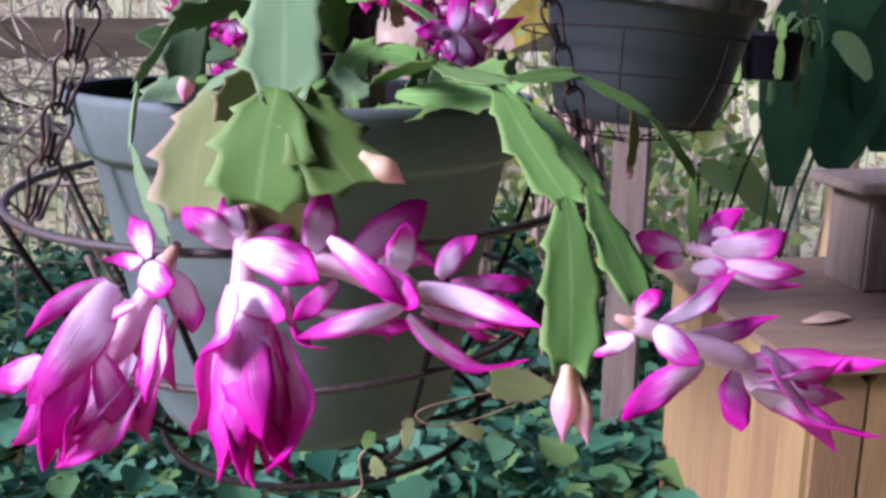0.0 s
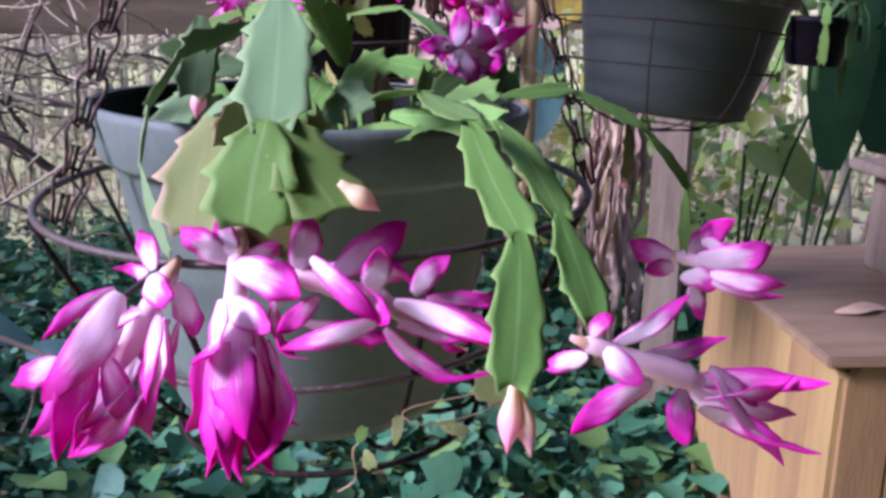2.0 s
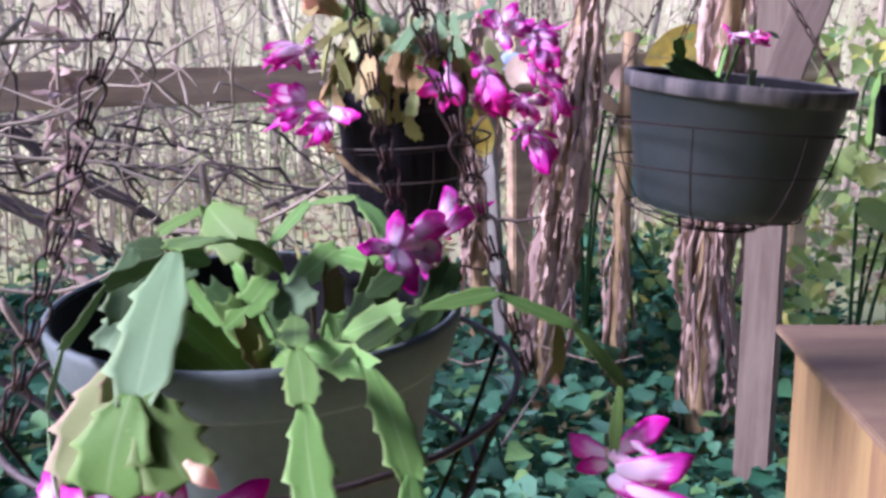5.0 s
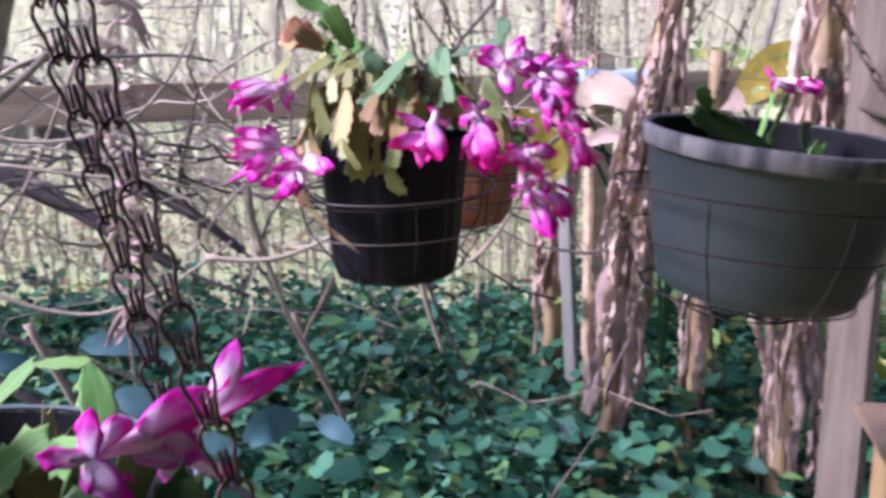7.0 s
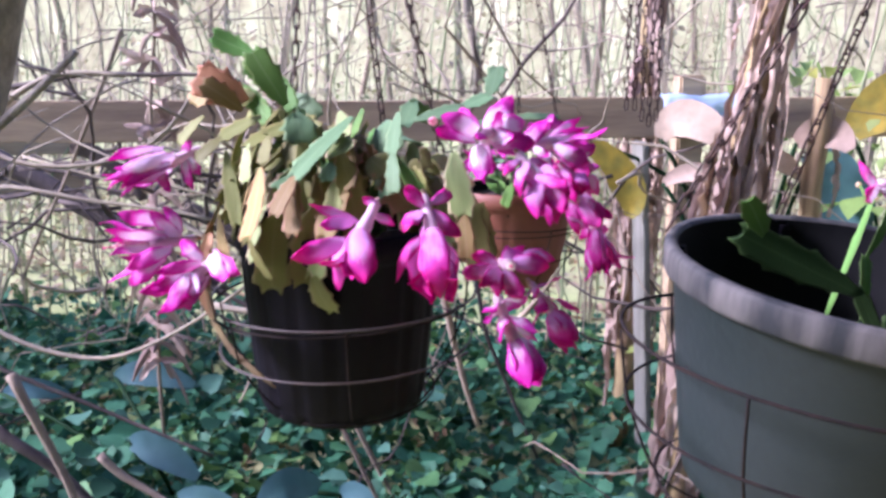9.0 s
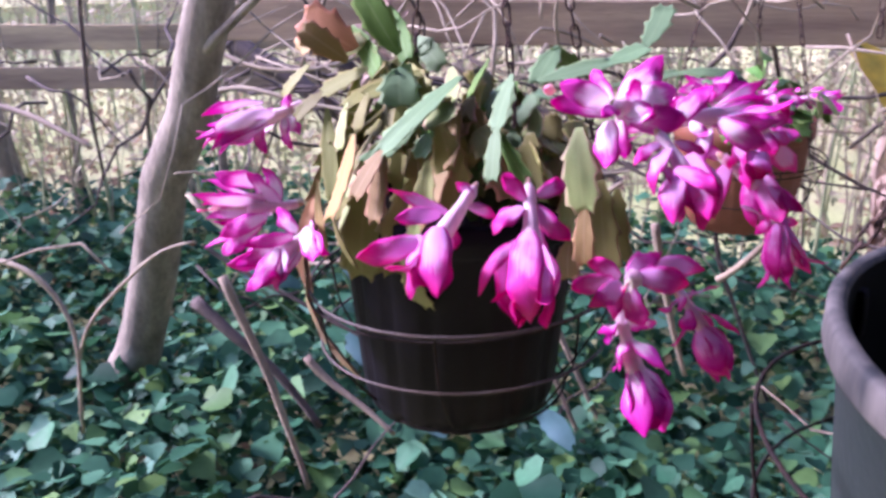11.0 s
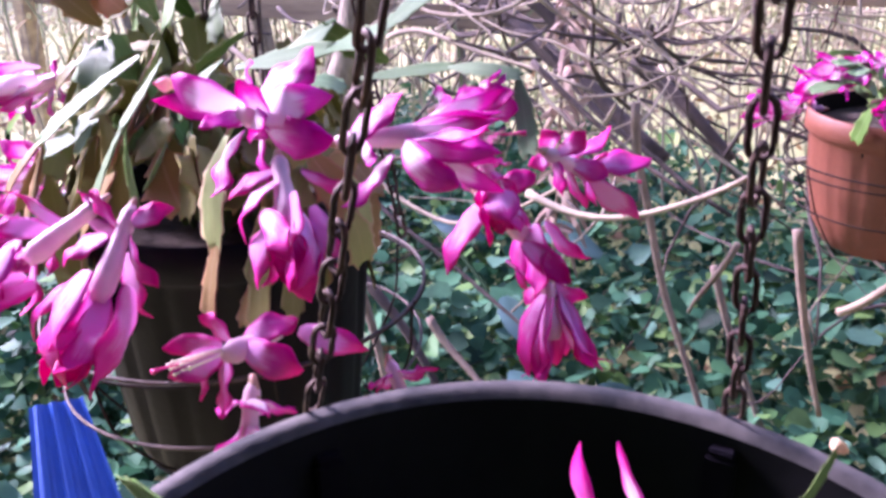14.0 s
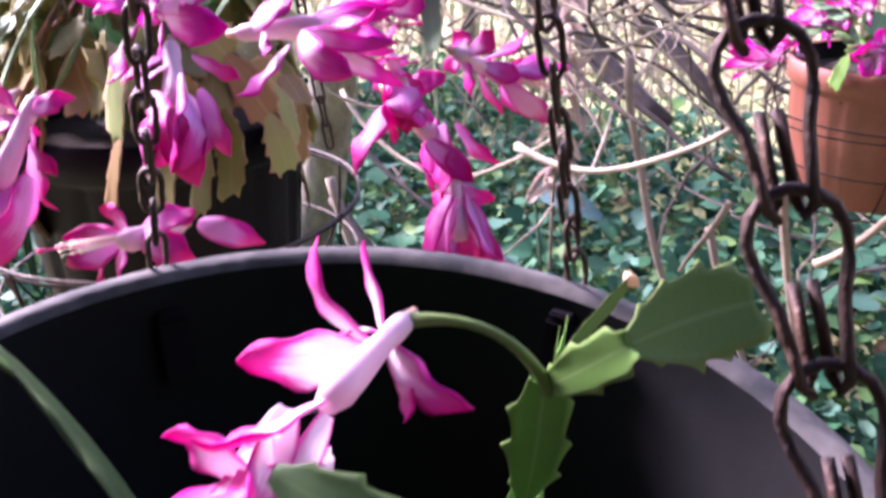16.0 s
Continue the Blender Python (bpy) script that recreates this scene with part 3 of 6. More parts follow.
thin_stick("stick", (-0.963, 2.500, 1.606), (-1.106, 2.500, 1.330), (-1.364, 2.500, 0.859), 0.008, TWIG, "thin pale stick leaning before the fence", "stick", seed=26, amount=0.02)
thin_stick("branch", (-2.265, 3.300, 1.233), (-1.671, 3.300, 0.959), (-1.040, 3.300, 0.605), 0.045, BARK_DARK, "dark fallen branch leaning over the ivy", "branch", seed=27, amount=0.02)
thin_stick("branch", (-1.586, 3.200, 0.999), (-1.229, 3.200, 0.730), (-0.728, 3.200, 0.500), 0.014, BARK_DARK, "thin dark branch beside the fallen log", "branch", seed=28, amount=0.02)
thin_stick("stick", (-0.404, 2.550, 0.630), (-0.292, 2.550, 0.346), (-0.147, 2.550, 0.095), 0.011, TWIG, "pale dead stick leaning in the ivy", "stick", seed=29, amount=0.02)
thin_stick("stick", (-0.430, 2.200, 1.112), (-0.336, 2.200, 0.722), (-0.132, 2.200, 0.307), 0.01, TWIG, "pale dead stick leaning in the ivy", "stick", seed=30, amount=0.02)
thin_stick("stick", (-0.214, 2.300, 0.816), (-0.272, 2.300, 0.691), (-0.311, 2.300, 0.599), 0.008, TWIG, "short pale dead stick in the ivy", "stick", seed=31, amount=0.02)
thin_stick("branch", (-1.141, 1.900, 0.677), (-0.950, 1.900, 0.561), (-0.766, 1.900, 0.365), 0.016, BARK_DARK, "dark fallen branch in the ivy", "branch", seed=32, amount=0.02)
thin_stick("branch", (-1.252, 2.100, 0.729), (-0.942, 2.100, 0.625), (-0.589, 2.100, 0.491), 0.007, BARK_DARK, "thin dark branch lying over the ivy", "branch", seed=33, amount=0.02)
thin_stick("stick", (-1.388, 1.900, 1.496), (-1.404, 1.900, 1.231), (-1.419, 1.900, 0.973), 0.006, BARK_DARK, "thin dark upright twig beside the trunk", "stick", seed=34, amount=0.02)
thin_stick("vine", (-1.394, 1.500, 0.886), (-1.164, 1.500, 0.805), (-1.153, 1.500, 0.479), 0.007, VINE, "pale vine arching down to the ivy", "vine", seed=35, amount=0.02)
thin_stick("vine", (-1.252, 1.600, 0.606), (-1.059, 1.600, 0.847), (-0.834, 1.600, 0.980), 0.005, VINE, "thin pale vine arching past the trunk", "vine", seed=36, amount=0.02)
thin_stick("stick", (-0.855, 1.700, 0.857), (-0.746, 1.700, 0.607), (-0.658, 1.700, 0.341), 0.011, TWIG, "pale dead stick leaning in the ivy", "stick", seed=37, amount=0.02)
thin_stick("stick", (-0.782, 1.900, 0.590), (-0.662, 1.900, 0.496), (-0.536, 1.900, 0.415), 0.01, TWIG, "pale dead branch lying over the ivy", "stick", seed=38, amount=0.02)
thin_stick("stick", (0.047, 2.000, 1.009), (0.084, 2.000, 0.848), (0.135, 2.000, 0.674), 0.009, TWIG, "thin grey stick standing in the ivy", "stick", seed=39, amount=0.005)
thin_stick("branch", (-1.137, 3.200, 0.956), (-0.937, 3.200, 0.845), (-0.740, 3.200, 0.694), 0.03, BARK_DARK, "dark leaning branch before the fence", "branch", seed=40, amount=0.02)
thin_stick("branch", (-1.336, 2.800, 1.239), (-1.184, 2.800, 1.168), (-1.103, 2.800, 1.055), 0.03, BARK_DARK, "short dark dead branch before the fence", "branch", seed=41, amount=0.02)
thin_stick("vine", (-0.473, 1.900, 0.972), (-0.236, 1.900, 0.987), (0.003, 1.900, 1.123), 0.008, VINE, "pale looping vine above the ivy", "vine", seed=42, amount=0.01)
thin_stick("stick", (0.212, 1.800, 0.982), (0.255, 1.800, 1.023), (0.308, 1.800, 1.106), 0.007, TWIG, "pale thin stick slanting over the ivy", "stick", seed=43, amount=0.02)
thin_stick("vine", (-0.020, 1.400, 1.378), (0.083, 1.400, 1.317), (0.190, 1.400, 1.275), 0.004, BARK_DARK, "thin dark twig behind the flowers", "vine", seed=44, amount=0.02)
thin_stick("stick", (-1.950, 2.000, 1.124), (-1.732, 2.000, 1.085), (-1.555, 2.000, 1.029), 0.01, TWIG, "pale dead branch leaning on the trunk", "stick", seed=45, amount=0.02)
thin_stick("stick", (-0.027, 3.000, 0.876), (0.096, 3.000, 0.415), (0.266, 3.000, 0.069), 0.008, BARK_DARK, "thin dark twig lying in the ivy", "stick", seed=46, amount=0.02)

# ---- unseen walls and roof added behind and beside the camera to block light ----
LIGHT_BLOCK = shader("light_block_brown", (0.055, 0.045, 0.038), 0.8, 0.3, 3, 0.3, 30, piece=0.08)
for nm, size, place, lab in (("wall_south", (4.2, 0.12, 2.9), (0.0, -2.06, 1.45), "unseen dark brown wall added to block light"), ("wall_east", (0.12, 3.2, 2.9), (1.95, -0.4, 1.45), "unseen dark brown wall added to block light"), ("ceiling", (3.2, 3.0, 0.08), (0.60, -0.50, 2.94), "unseen roof slab added to hold back sky light")):
    ob = new(nm, box_mesh(nm, *size, LIGHT_BLOCK, 0.01))
    ob.location = place
    tagged(ob, lab, "wall" if "wall" in nm else "ceiling", kind="structure")

# ---- hanging pots ----


def round_pot(name, label, place, tilt, profile_out, profile_in, mat, group, ribs=0, depth=0.0, rim=None, rim_label="", soil=None, size=1.0):
    """Pot turned about its axis, origin at the rim's centre: shell, lip, inner face, soil."""
    t = thing(name, label, "plant pot", place, group)
    t.rotation_euler = tilt
    t.scale = (size, size, size)
    v, f = lathe(profile_out, 96, ribs, depth, 5 if ribs else 0)
    bottom = len(v) - 96
    f.append(tuple(range(bottom, bottom + 96))[::-1])
    part("shell", mesh_from("shell", v, f, mat), t)
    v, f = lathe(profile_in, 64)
    part("inner_wall", mesh_from("inner_wall", v, f, POT_IN), t, label="inside wall of the pot, its shade put into the colour")
    if rim:
        v, f = lathe(rim[0], 96)
        part("lip", mesh_from("lip", v, f, rim[1]), t, label=rim_label)
    if soil:
        z, r = soil
        n = 18
        verts, faces = [(0, 0, z + 0.008)], []
        for j in range(1, 5):
            for i in range(n):
                a = 2 * math.pi * i / n
                q = Vector((math.cos(a) * r * j / 4, math.sin(a) * r * j / 4, 0))
                verts.append((q.x, q.y, z + 0.008 * noise.noise(q * 60)))
        faces += [(0, 1 + i, 1 + (i + 1) % n) for i in range(n)]
        for j in range(3):
            for i in range(n):
                a, b = 1 + j * n + i, 1 + j * n + (i + 1) % n
                faces.append((a, a + n, b + n, b))
        part("soil", mesh_from("soil", verts, faces, SOIL), t, label="dark potting soil")
    return t


def ring_points(r, z, n=48, wob=0.0, seed=0):
    rr = random.Random(seed)
    k = rr.uniform(0, 6)
    return [(r * math.cos(2 * math.pi * i / n) * (1 + wob * math.sin(4 * math.pi * i / n + k)), r * math.sin(2 * math.pi * i / n), z + wob * r * math.sin(2 * math.pi * i / n + k)) for i in range(n)]


def wire_basket(label, place, tilt, rings, ribs, wire, group, mats=None, turn=0.0, size=1.0):
    """Open wire basket: hoops (radius, height) from the top down, and upright wires that meet below."""
    t = thing("wire_basket", label, "basket", place, group)
    t.rotation_euler = tilt
    t.scale = (size, size, size)
    for i, (r, z) in enumerate(rings):
        tube("hoop", ring_points(r, z, 56, 0.015, i), wire * (1.15 if i == 0 else 1.0), (mats or [WIRE] * 9)[i], t, 6, True)
    for k in range(ribs):
        a = turn + 2 * math.pi * k / ribs
        ctrl = [Vector((r * math.cos(a), r * math.sin(a), z)) for r, z in rings]
        ctrl.append(Vector((0, 0, rings[-1][1] - 0.008)))
        pts = []
        for i in range(len(ctrl) - 1):
            pts += [ctrl[i].lerp(ctrl[i + 1], q / 5) for q in range(5)]
        pts.append(ctrl[-1])
        for _ in range(3):
            pts = [pts[0]] + [(pts[i - 1] + pts[i] * 2 + pts[i + 1]) / 4 for i in range(1, len(pts) - 1)] + [pts[-1]]
        tube("upright_wire", pts, wire * 0.9, WIRE, t, 6)
    return t


def link_mesh(name, length, width, r):
    pts = []
    for i in range(14):
        a = 2 * math.pi * i / 14
        x = math.copysign(abs(math.cos(a)) ** 0.7, math.cos(a)) * width / 2
        pts.append((x * (0.72 + 0.28 * abs(math.sin(a))), 0, math.sin(a) * length / 2))
    v, f = tube_data(pts, r, 5, True)
    return mesh_from(name, v, f, CHAIN)


def hooked_link(name, r):
    """A wire link: a round eye above, two legs that close below and fold back up as short hooks."""
    half = [(-0.0013, 0.0018, 0.0015), (-0.0014, 0.0018, -0.0060), (-0.0014, 0.0016, -0.0120), (-0.0020, 0.0006, -0.0142), (-0.0032, -0.0004, -0.0130), (-0.0037, -0.0006, -0.0080),
            (-0.0045, -0.0004, -0.0020), (-0.0062, 0.0, 0.0035), (-0.0069, 0.0, 0.0075), (-0.0060, 0.0, 0.0112), (-0.0034, 0.0, 0.0137), (0.0, 0.0, 0.0146)]
    v, f = tube_data(half + [(-x, y, z) for x, y, z in half[-2::-1]], r, 6)
    return mesh_from(name, v, f, CHAIN)


LINK = link_mesh("link", 0.027, 0.0105, 0.0012)
LINK_HOOKED = hooked_link("link", 0.00100)
LINK_MID = link_mesh("link", 0.0205, 0.0085, 0.0011)


def chain(label, a, b, mesh, pitch, group, facing=None):
    """Chain of separate links from a up to b."""
    a, b = Vector(a), Vector(b)
    t = thing("hanging_chain", label, "chain", a, group)
    d = b - a
    n = max(2, int(d.length / pitch))
    pts = [d * (i / n) for i in range(n + 1)]
    r = random.Random(n)
    for i in range(n):
        q = (pts[i + 1] - pts[i]).to_track_quat("Z", "Y").to_matrix().to_4x4()
        turn = (math.pi / 2 if i % 2 else 0) + r.uniform(-0.4, 0.4)
        if facing is not None:
            side = Vector((math.cos(facing), math.sin(facing), 0.0))
            up = d.normalized()
            deep = up.cross(side).normalized()
            q = Matrix((deep.cross(up), deep, up)).transposed().to_4x4()
            turn = r.uniform(-0.35, 0.35)
        part("link", mesh, t, Matrix.Translation((pts[i] + pts[i + 1]) / 2) @ q @ Matrix.Rotation(turn, 4, "Z"))
    return t


# pot with the pale grey-green shell
TILT_A = (0.014, 0.024, 0.0)
A0 = Vector((0.0095, 0.0007, 1.3064))
round_pot("hanging_pot", "grey-green plastic hanging pot in a wire basket", A0, TILT_A,
          [(0.121, -0.002), (0.1235, 0.001), (0.126, 0.0), (0.1265, -0.004), (0.1215, -0.027), (0.1195, -0.030), (0.1145, -0.031), (0.1125, -0.034), (0.101, -0.095), (0.087, -0.170), (0.083, -0.178), (0.075, -0.180)],
          [(0.1215, 0.0), (0.118, -0.02), (0.108, -0.045), (0.096, -0.085)], POT_GREY, "hanging pots", soil=(-0.052, 0.107), size=0.965)
wire_basket("rusty round wire basket holding the grey-green pot", A0, (0.01, -0.035, 0.25), [(0.156, -0.049), (0.126, -0.118), (0.092, -0.184)], 8, 0.0019, "wire baskets", [WIRE_PALE, WIRE_PALE, WIRE])
APEX_A = Vector((0.032, 0.03, 1.76))
for q in ((-0.130, -0.062, -0.050), (0.163, -0.014, -0.050), (0.100, 0.075, -0.050)):
    chain("rusty linked chain holding up the grey-green pot", A0 + Vector(q), APEX_A, LINK_HOOKED, 0.0240, "hanging chains", 0.2)

# dark green pot with a dusty lip
C0 = Vector((0.5905, 0.706, 1.394))
TILT_C = (0.05, 0.105, 0.0)
round_pot("hanging_pot", "dark green plastic hanging pot with a dusty lip", C0, TILT_C,
          [(0.139, -0.019), (0.1385, -0.021), (0.136, -0.024), (0.124, -0.09), (0.112, -0.150), (0.107, -0.166), (0.101, -0.170)],
          [(0.1365, -0.001), (0.133, -0.03), (0.122, -0.09), (0.112, -0.13)], POT_GREEN, "hanging pots",
          rim=([(0.1365, -0.001), (0.139, 0.0015), (0.1445, 0.001), (0.1462, -0.002), (0.1450, -0.017), (0.1435, -0.0195), (0.1380, -0.020)], RIM_DUSTY), rim_label="dusty lip with pale water stains", soil=(-0.11, 0.118), size=1.07)
wire_basket("thin rusty wire basket under the dark green pot", C0 + Vector((-0.018, 0, 0)), (0.02, 0.09, 0.55), [(0.153, -0.060), (0.143, -0.110), (0.114, -0.170), (0.06, -0.190)], 7, 0.0012, "wire baskets", size=1.07)
APEX_C = Vector((0.622, 0.690, 1.78))
for ang in (165, 107):
    q = Vector((0.156 * math.cos(radians(ang)), 0.156 * math.sin(radians(ang)), 0.156 * (-0.105 * math.cos(radians(ang)) + 0.05 * math.sin(radians(ang)))))
    chain("rusty linked chain holding up the dark green pot", C0 + q, APEX_C, LINK_MID, 0.0158, "hanging chains")
chain("rusty hooked chain holding up the dark green pot", (0.742, 0.710, 1.378), (0.523, 0.812, 1.780), LINK_HOOKED, 0.0240, "hanging chains", 0.84)

# black ribbed nursery pot
B0 = Vector((0.1281, 0.8919, 1.3809))
round_pot("hanging_pot", "black ribbed plastic nursery pot hung in wire", B0, (0.0, 0.01, 0.2),
          [(0.091, 0.0), (0.0935, 0.002), (0.096, 0.0), (0.096, -0.020), (0.0935, -0.022), (0.092, -0.026), (0.087, -0.09), (0.080, -0.16), (0.075, -0.174), (0.067, -0.178)],
          [(0.0915, 0.0), (0.088, -0.03), (0.082, -0.09)], POT_BLACK, "hanging pots", 16, 0.035, soil=(-0.02, 0.090), size=1.092)
wire_basket("thin rusty wire basket under the black pot", B0, (0.0, -0.04, 0.5), [(0.126, -0.066), (0.124, -0.070), (0.120, -0.112), (0.080, -0.168), (0.030, -0.186)], 7, 0.0011, "wire baskets", [WIRE_PALE, WIRE, WIRE_PALE, WIRE, WIRE], size=1.092)
APEX_B = Vector((0.105, 0.945, 2.0))
for q in ((0.066, 0.920, 1.400), (0.183, 0.895, 1.395), (0.238, 0.962, 1.360)):
    chain("rusty linked chain above the black pot", q, APEX_B, LINK_MID, 0.0158, "hanging chains")

# terracotta pot further back
D0 = Vector((0.217, 1.90, 1.265))
round_pot("hanging_pot", "terracotta-brown plastic hanging pot with raised bars", D0, (0.0, 0.0, 0.0),
          [(0.120, 0.0), (0.123, 0.002), (0.1255, 0.0), (0.1255, -0.028), (0.121, -0.032), (0.118, -0.038), (0.114, -0.095), (0.099, -0.165), (0.081, -0.196), (0.070, -0.202)],
          [(0.1205, 0.0), (0.116, -0.04), (0.108, -0.09)], TERRACOTTA, "hanging pots", 20, 0.02, soil=(-0.026, 0.117))
wire_basket("thin black wire basket round the terracotta pot", D0, (0, 0, 0.1), [(0.150, -0.065), (0.146, -0.078), (0.127, -0.135), (0.081, -0.210)], 6, 0.0013, "wire baskets")
for q in ((-0.13, -0.065, -0.065), (0.13, -0.065, -0.065), (0.0, 0.145, -0.065)):
    chain("thin rusty chain above the terracotta pot", D0 + Vector(q), D0 + Vector((0, 0, 0.6)), LINK_MID, 0.0158, "hanging chains")

# ---- cactus plants ----


def segment_mesh(name, mat, bend, teeth, seed):
    """One flat jointed leaf segment, unit length along z, unit width along x: toothed edge, faint midrib, horned end."""
    r = random.Random(seed)
    n = 18
    verts, faces, uvs = [], [], []
    cross = (-1.0, -0.7, -0.35, 0.0, 0.35, 0.7, 1.0)
    m = len(cross)
    half = (n + 1) * m
    phase = (r.uniform(-0.12, 0.12), r.uniform(-0.12, 0.12))
    skew = r.uniform(-0.06, 0.06)
    for top in (1, -1):
        for i in range(n + 1):
            u = i / n
            w = 0.5 * (0.16 + 0.84 * math.sin(math.pi * min(0.5, 0.06 + u * 0.80)) ** 1.1)
            if u > 0.80:
                w *= 1 - 0.42 * ((u - 0.80) / 0.20) ** 1.6
            for c in cross:
                k = ((u + phase[0 if c < 0 else 1]) * teeth) % 1.0
                tooth = (0.82 + 0.34 * k ** 3) if 0.15 < u < 0.97 else 0.84
                x = c * w * (1 + (tooth - 1) * abs(c) ** 2) + skew * math.sin(math.pi * u)
                z = u + (0.045 * abs(c) ** 2 - 0.03 * (1 - abs(c)) if i == n else 0.0) + (0.02 * k * abs(c) ** 3)
                thick = 0.012 + 0.045 * (1 - c * c) + (0.018 if c == 0 else 0.0)
                y = bend * 4 * u * (1 - u) + 0.16 * w * abs(c) ** 1.5 + 0.02 * math.sin(7 * u + 5 * c + seed) * abs(c) + top * thick * (0.35 + 0.65 * math.sin(math.pi * (0.08 + 0.84 * u)))
                verts.append((x, y, z))
                uvs.append((u, 0.5 + c * 0.5))
    for i in range(n):
        for j in range(m - 1):
            a = i * m + j
            faces.append((a, a + m, a + m + 1, a + 1))
            faces.append((half + a, half + a + 1, half + a + m + 1, half + a + m))
        for j in (0, m - 1):
            a, b = i * m + j, (i + 1) * m + j
            faces.append((a, a + half, b + half, b) if j == 0 else (a, b, b + half, a + half))
    for i, flip in ((0, 0), (n, 1)):
        for j in range(m - 1):
            a = i * m + j
            faces.append((a, a + 1, half + a + 1, half + a) if not flip else (a + 1, a, half + a, half + a + 1))
    return mesh_from(name, verts, faces, mat, True, uvs)


SEGMENTS = {}
for key, mat in (("green", LEAF_A), ("pale", LEAF_PALE), ("blue", LEAF_BLUE), ("olive", LEAF_OLIVE), ("tan", LEAF_TAN), ("dark", LEAF_DARK), ("rust", LEAF_RUST)):
    SEGMENTS[key] = [segment_mesh("leaf_segment", mat, bend, teeth, i) for i, (bend, teeth) in enumerate(((0.04, 3), (0.09, 4), (-0.06, 3), (0.13, 3.5), (0.0, 3), (-0.10, 4)))]


GIRTH = {}


def segment(plant, a, b, width, key="green", face=(0, -1, 0)):
    """A leaf segment from a to b, its flat side turned to face."""
    a, b = Vector(a), Vector(b)
    width *= GIRTH.get(plant.name, 1.0)
    z = b - a
    length = z.length
    z.normalize()
    y = Vector(face) - z * Vector(face).dot(z)
    if y.length < 0.05:
        y = Vector((0.3, 0.2, 1)) - z * Vector((0.3, 0.2, 1)).dot(z)
    y.normalize()
    x = y.cross(z)
    m = Matrix((x, y, z)).transposed().to_4x4()
    m.translation = a - plant.location
    mesh = SEGMENTS[key][rng.randrange(6)]
    m = m @ Matrix.Diagonal((width * 1.08, width, length * 1.05, 1))
    return part("leaf_segment", mesh, plant, m)


def stem(plant, pts, width, keys="green", face=(0, -1, 0)):
    """Segments from point to point."""
    for i in range(len(pts) - 1):
        k = keys if isinstance(keys, str) else keys[i % len(keys)]
        segment(plant, pts[i], pts[i + 1], width if not isinstance(width, (list, tuple)) else width[i], k, face)


def crown(plant, centre, starts, spread, lift, depth, keys, length, width, seed, sag=0.42, floor=-0.06):
    """Jointed stems that rise from the soil, fork, arch over and hang."""
    r = random.Random(seed)

    def grow(p, d, k, tone):
        ln = length * r.uniform(0.75, 1.15)
        q = p + d * ln
        flat_side = Vector((d.x * 0.3, d.y * 0.3, 0.6)) + (p - centre) * 6 + Vector((r.uniform(-0.5, 0.5), r.uniform(-0.5, 0.5), 0))
        seq = keys[tone]
        segment(plant, p, q, width * r.uniform(0.8, 1.2), seq[min(k, len(seq) - 1)], flat_side)
        if k >= depth - 1 or q.z < centre.z + floor:
            return
        for f in range(2 if r.random() < 0.38 else 1):
            away = Vector((d.x, d.y, 0))
            away = away.normalized() if away.length > 0.01 else Vector((1, 0, 0))
            turn = Vector((r.gauss(0, 0.35), r.gauss(0, 0.35), r.gauss(0, 0.12)))
            e = d + turn + away * 0.25 + Vector((0, 0, -sag * r.uniform(0.6, 1.6) * (0.6 + 0.35 * k)))
            if Vector((q.x - centre.x, q.y - centre.y)).length > spread:
                e = Vector((d.x * 0.15, d.y * 0.15, -1.0)) + turn * 0.6
            grow(q, e.normalized(), k + 1, tone)

    for i in range(starts):
        an = 2.39996 * i + r.uniform(-0.3, 0.3)
        o = Vector((math.cos(an), math.sin(an), 0))
        p = centre + o * spread * 0.35 * r.random() + Vector((0, 0, -0.015))
        grow(p, (o * r.uniform(0.25, 0.9) + Vector((0, 0, lift * r.uniform(0.7, 1.2)))).normalized(), 0, i % len(keys))


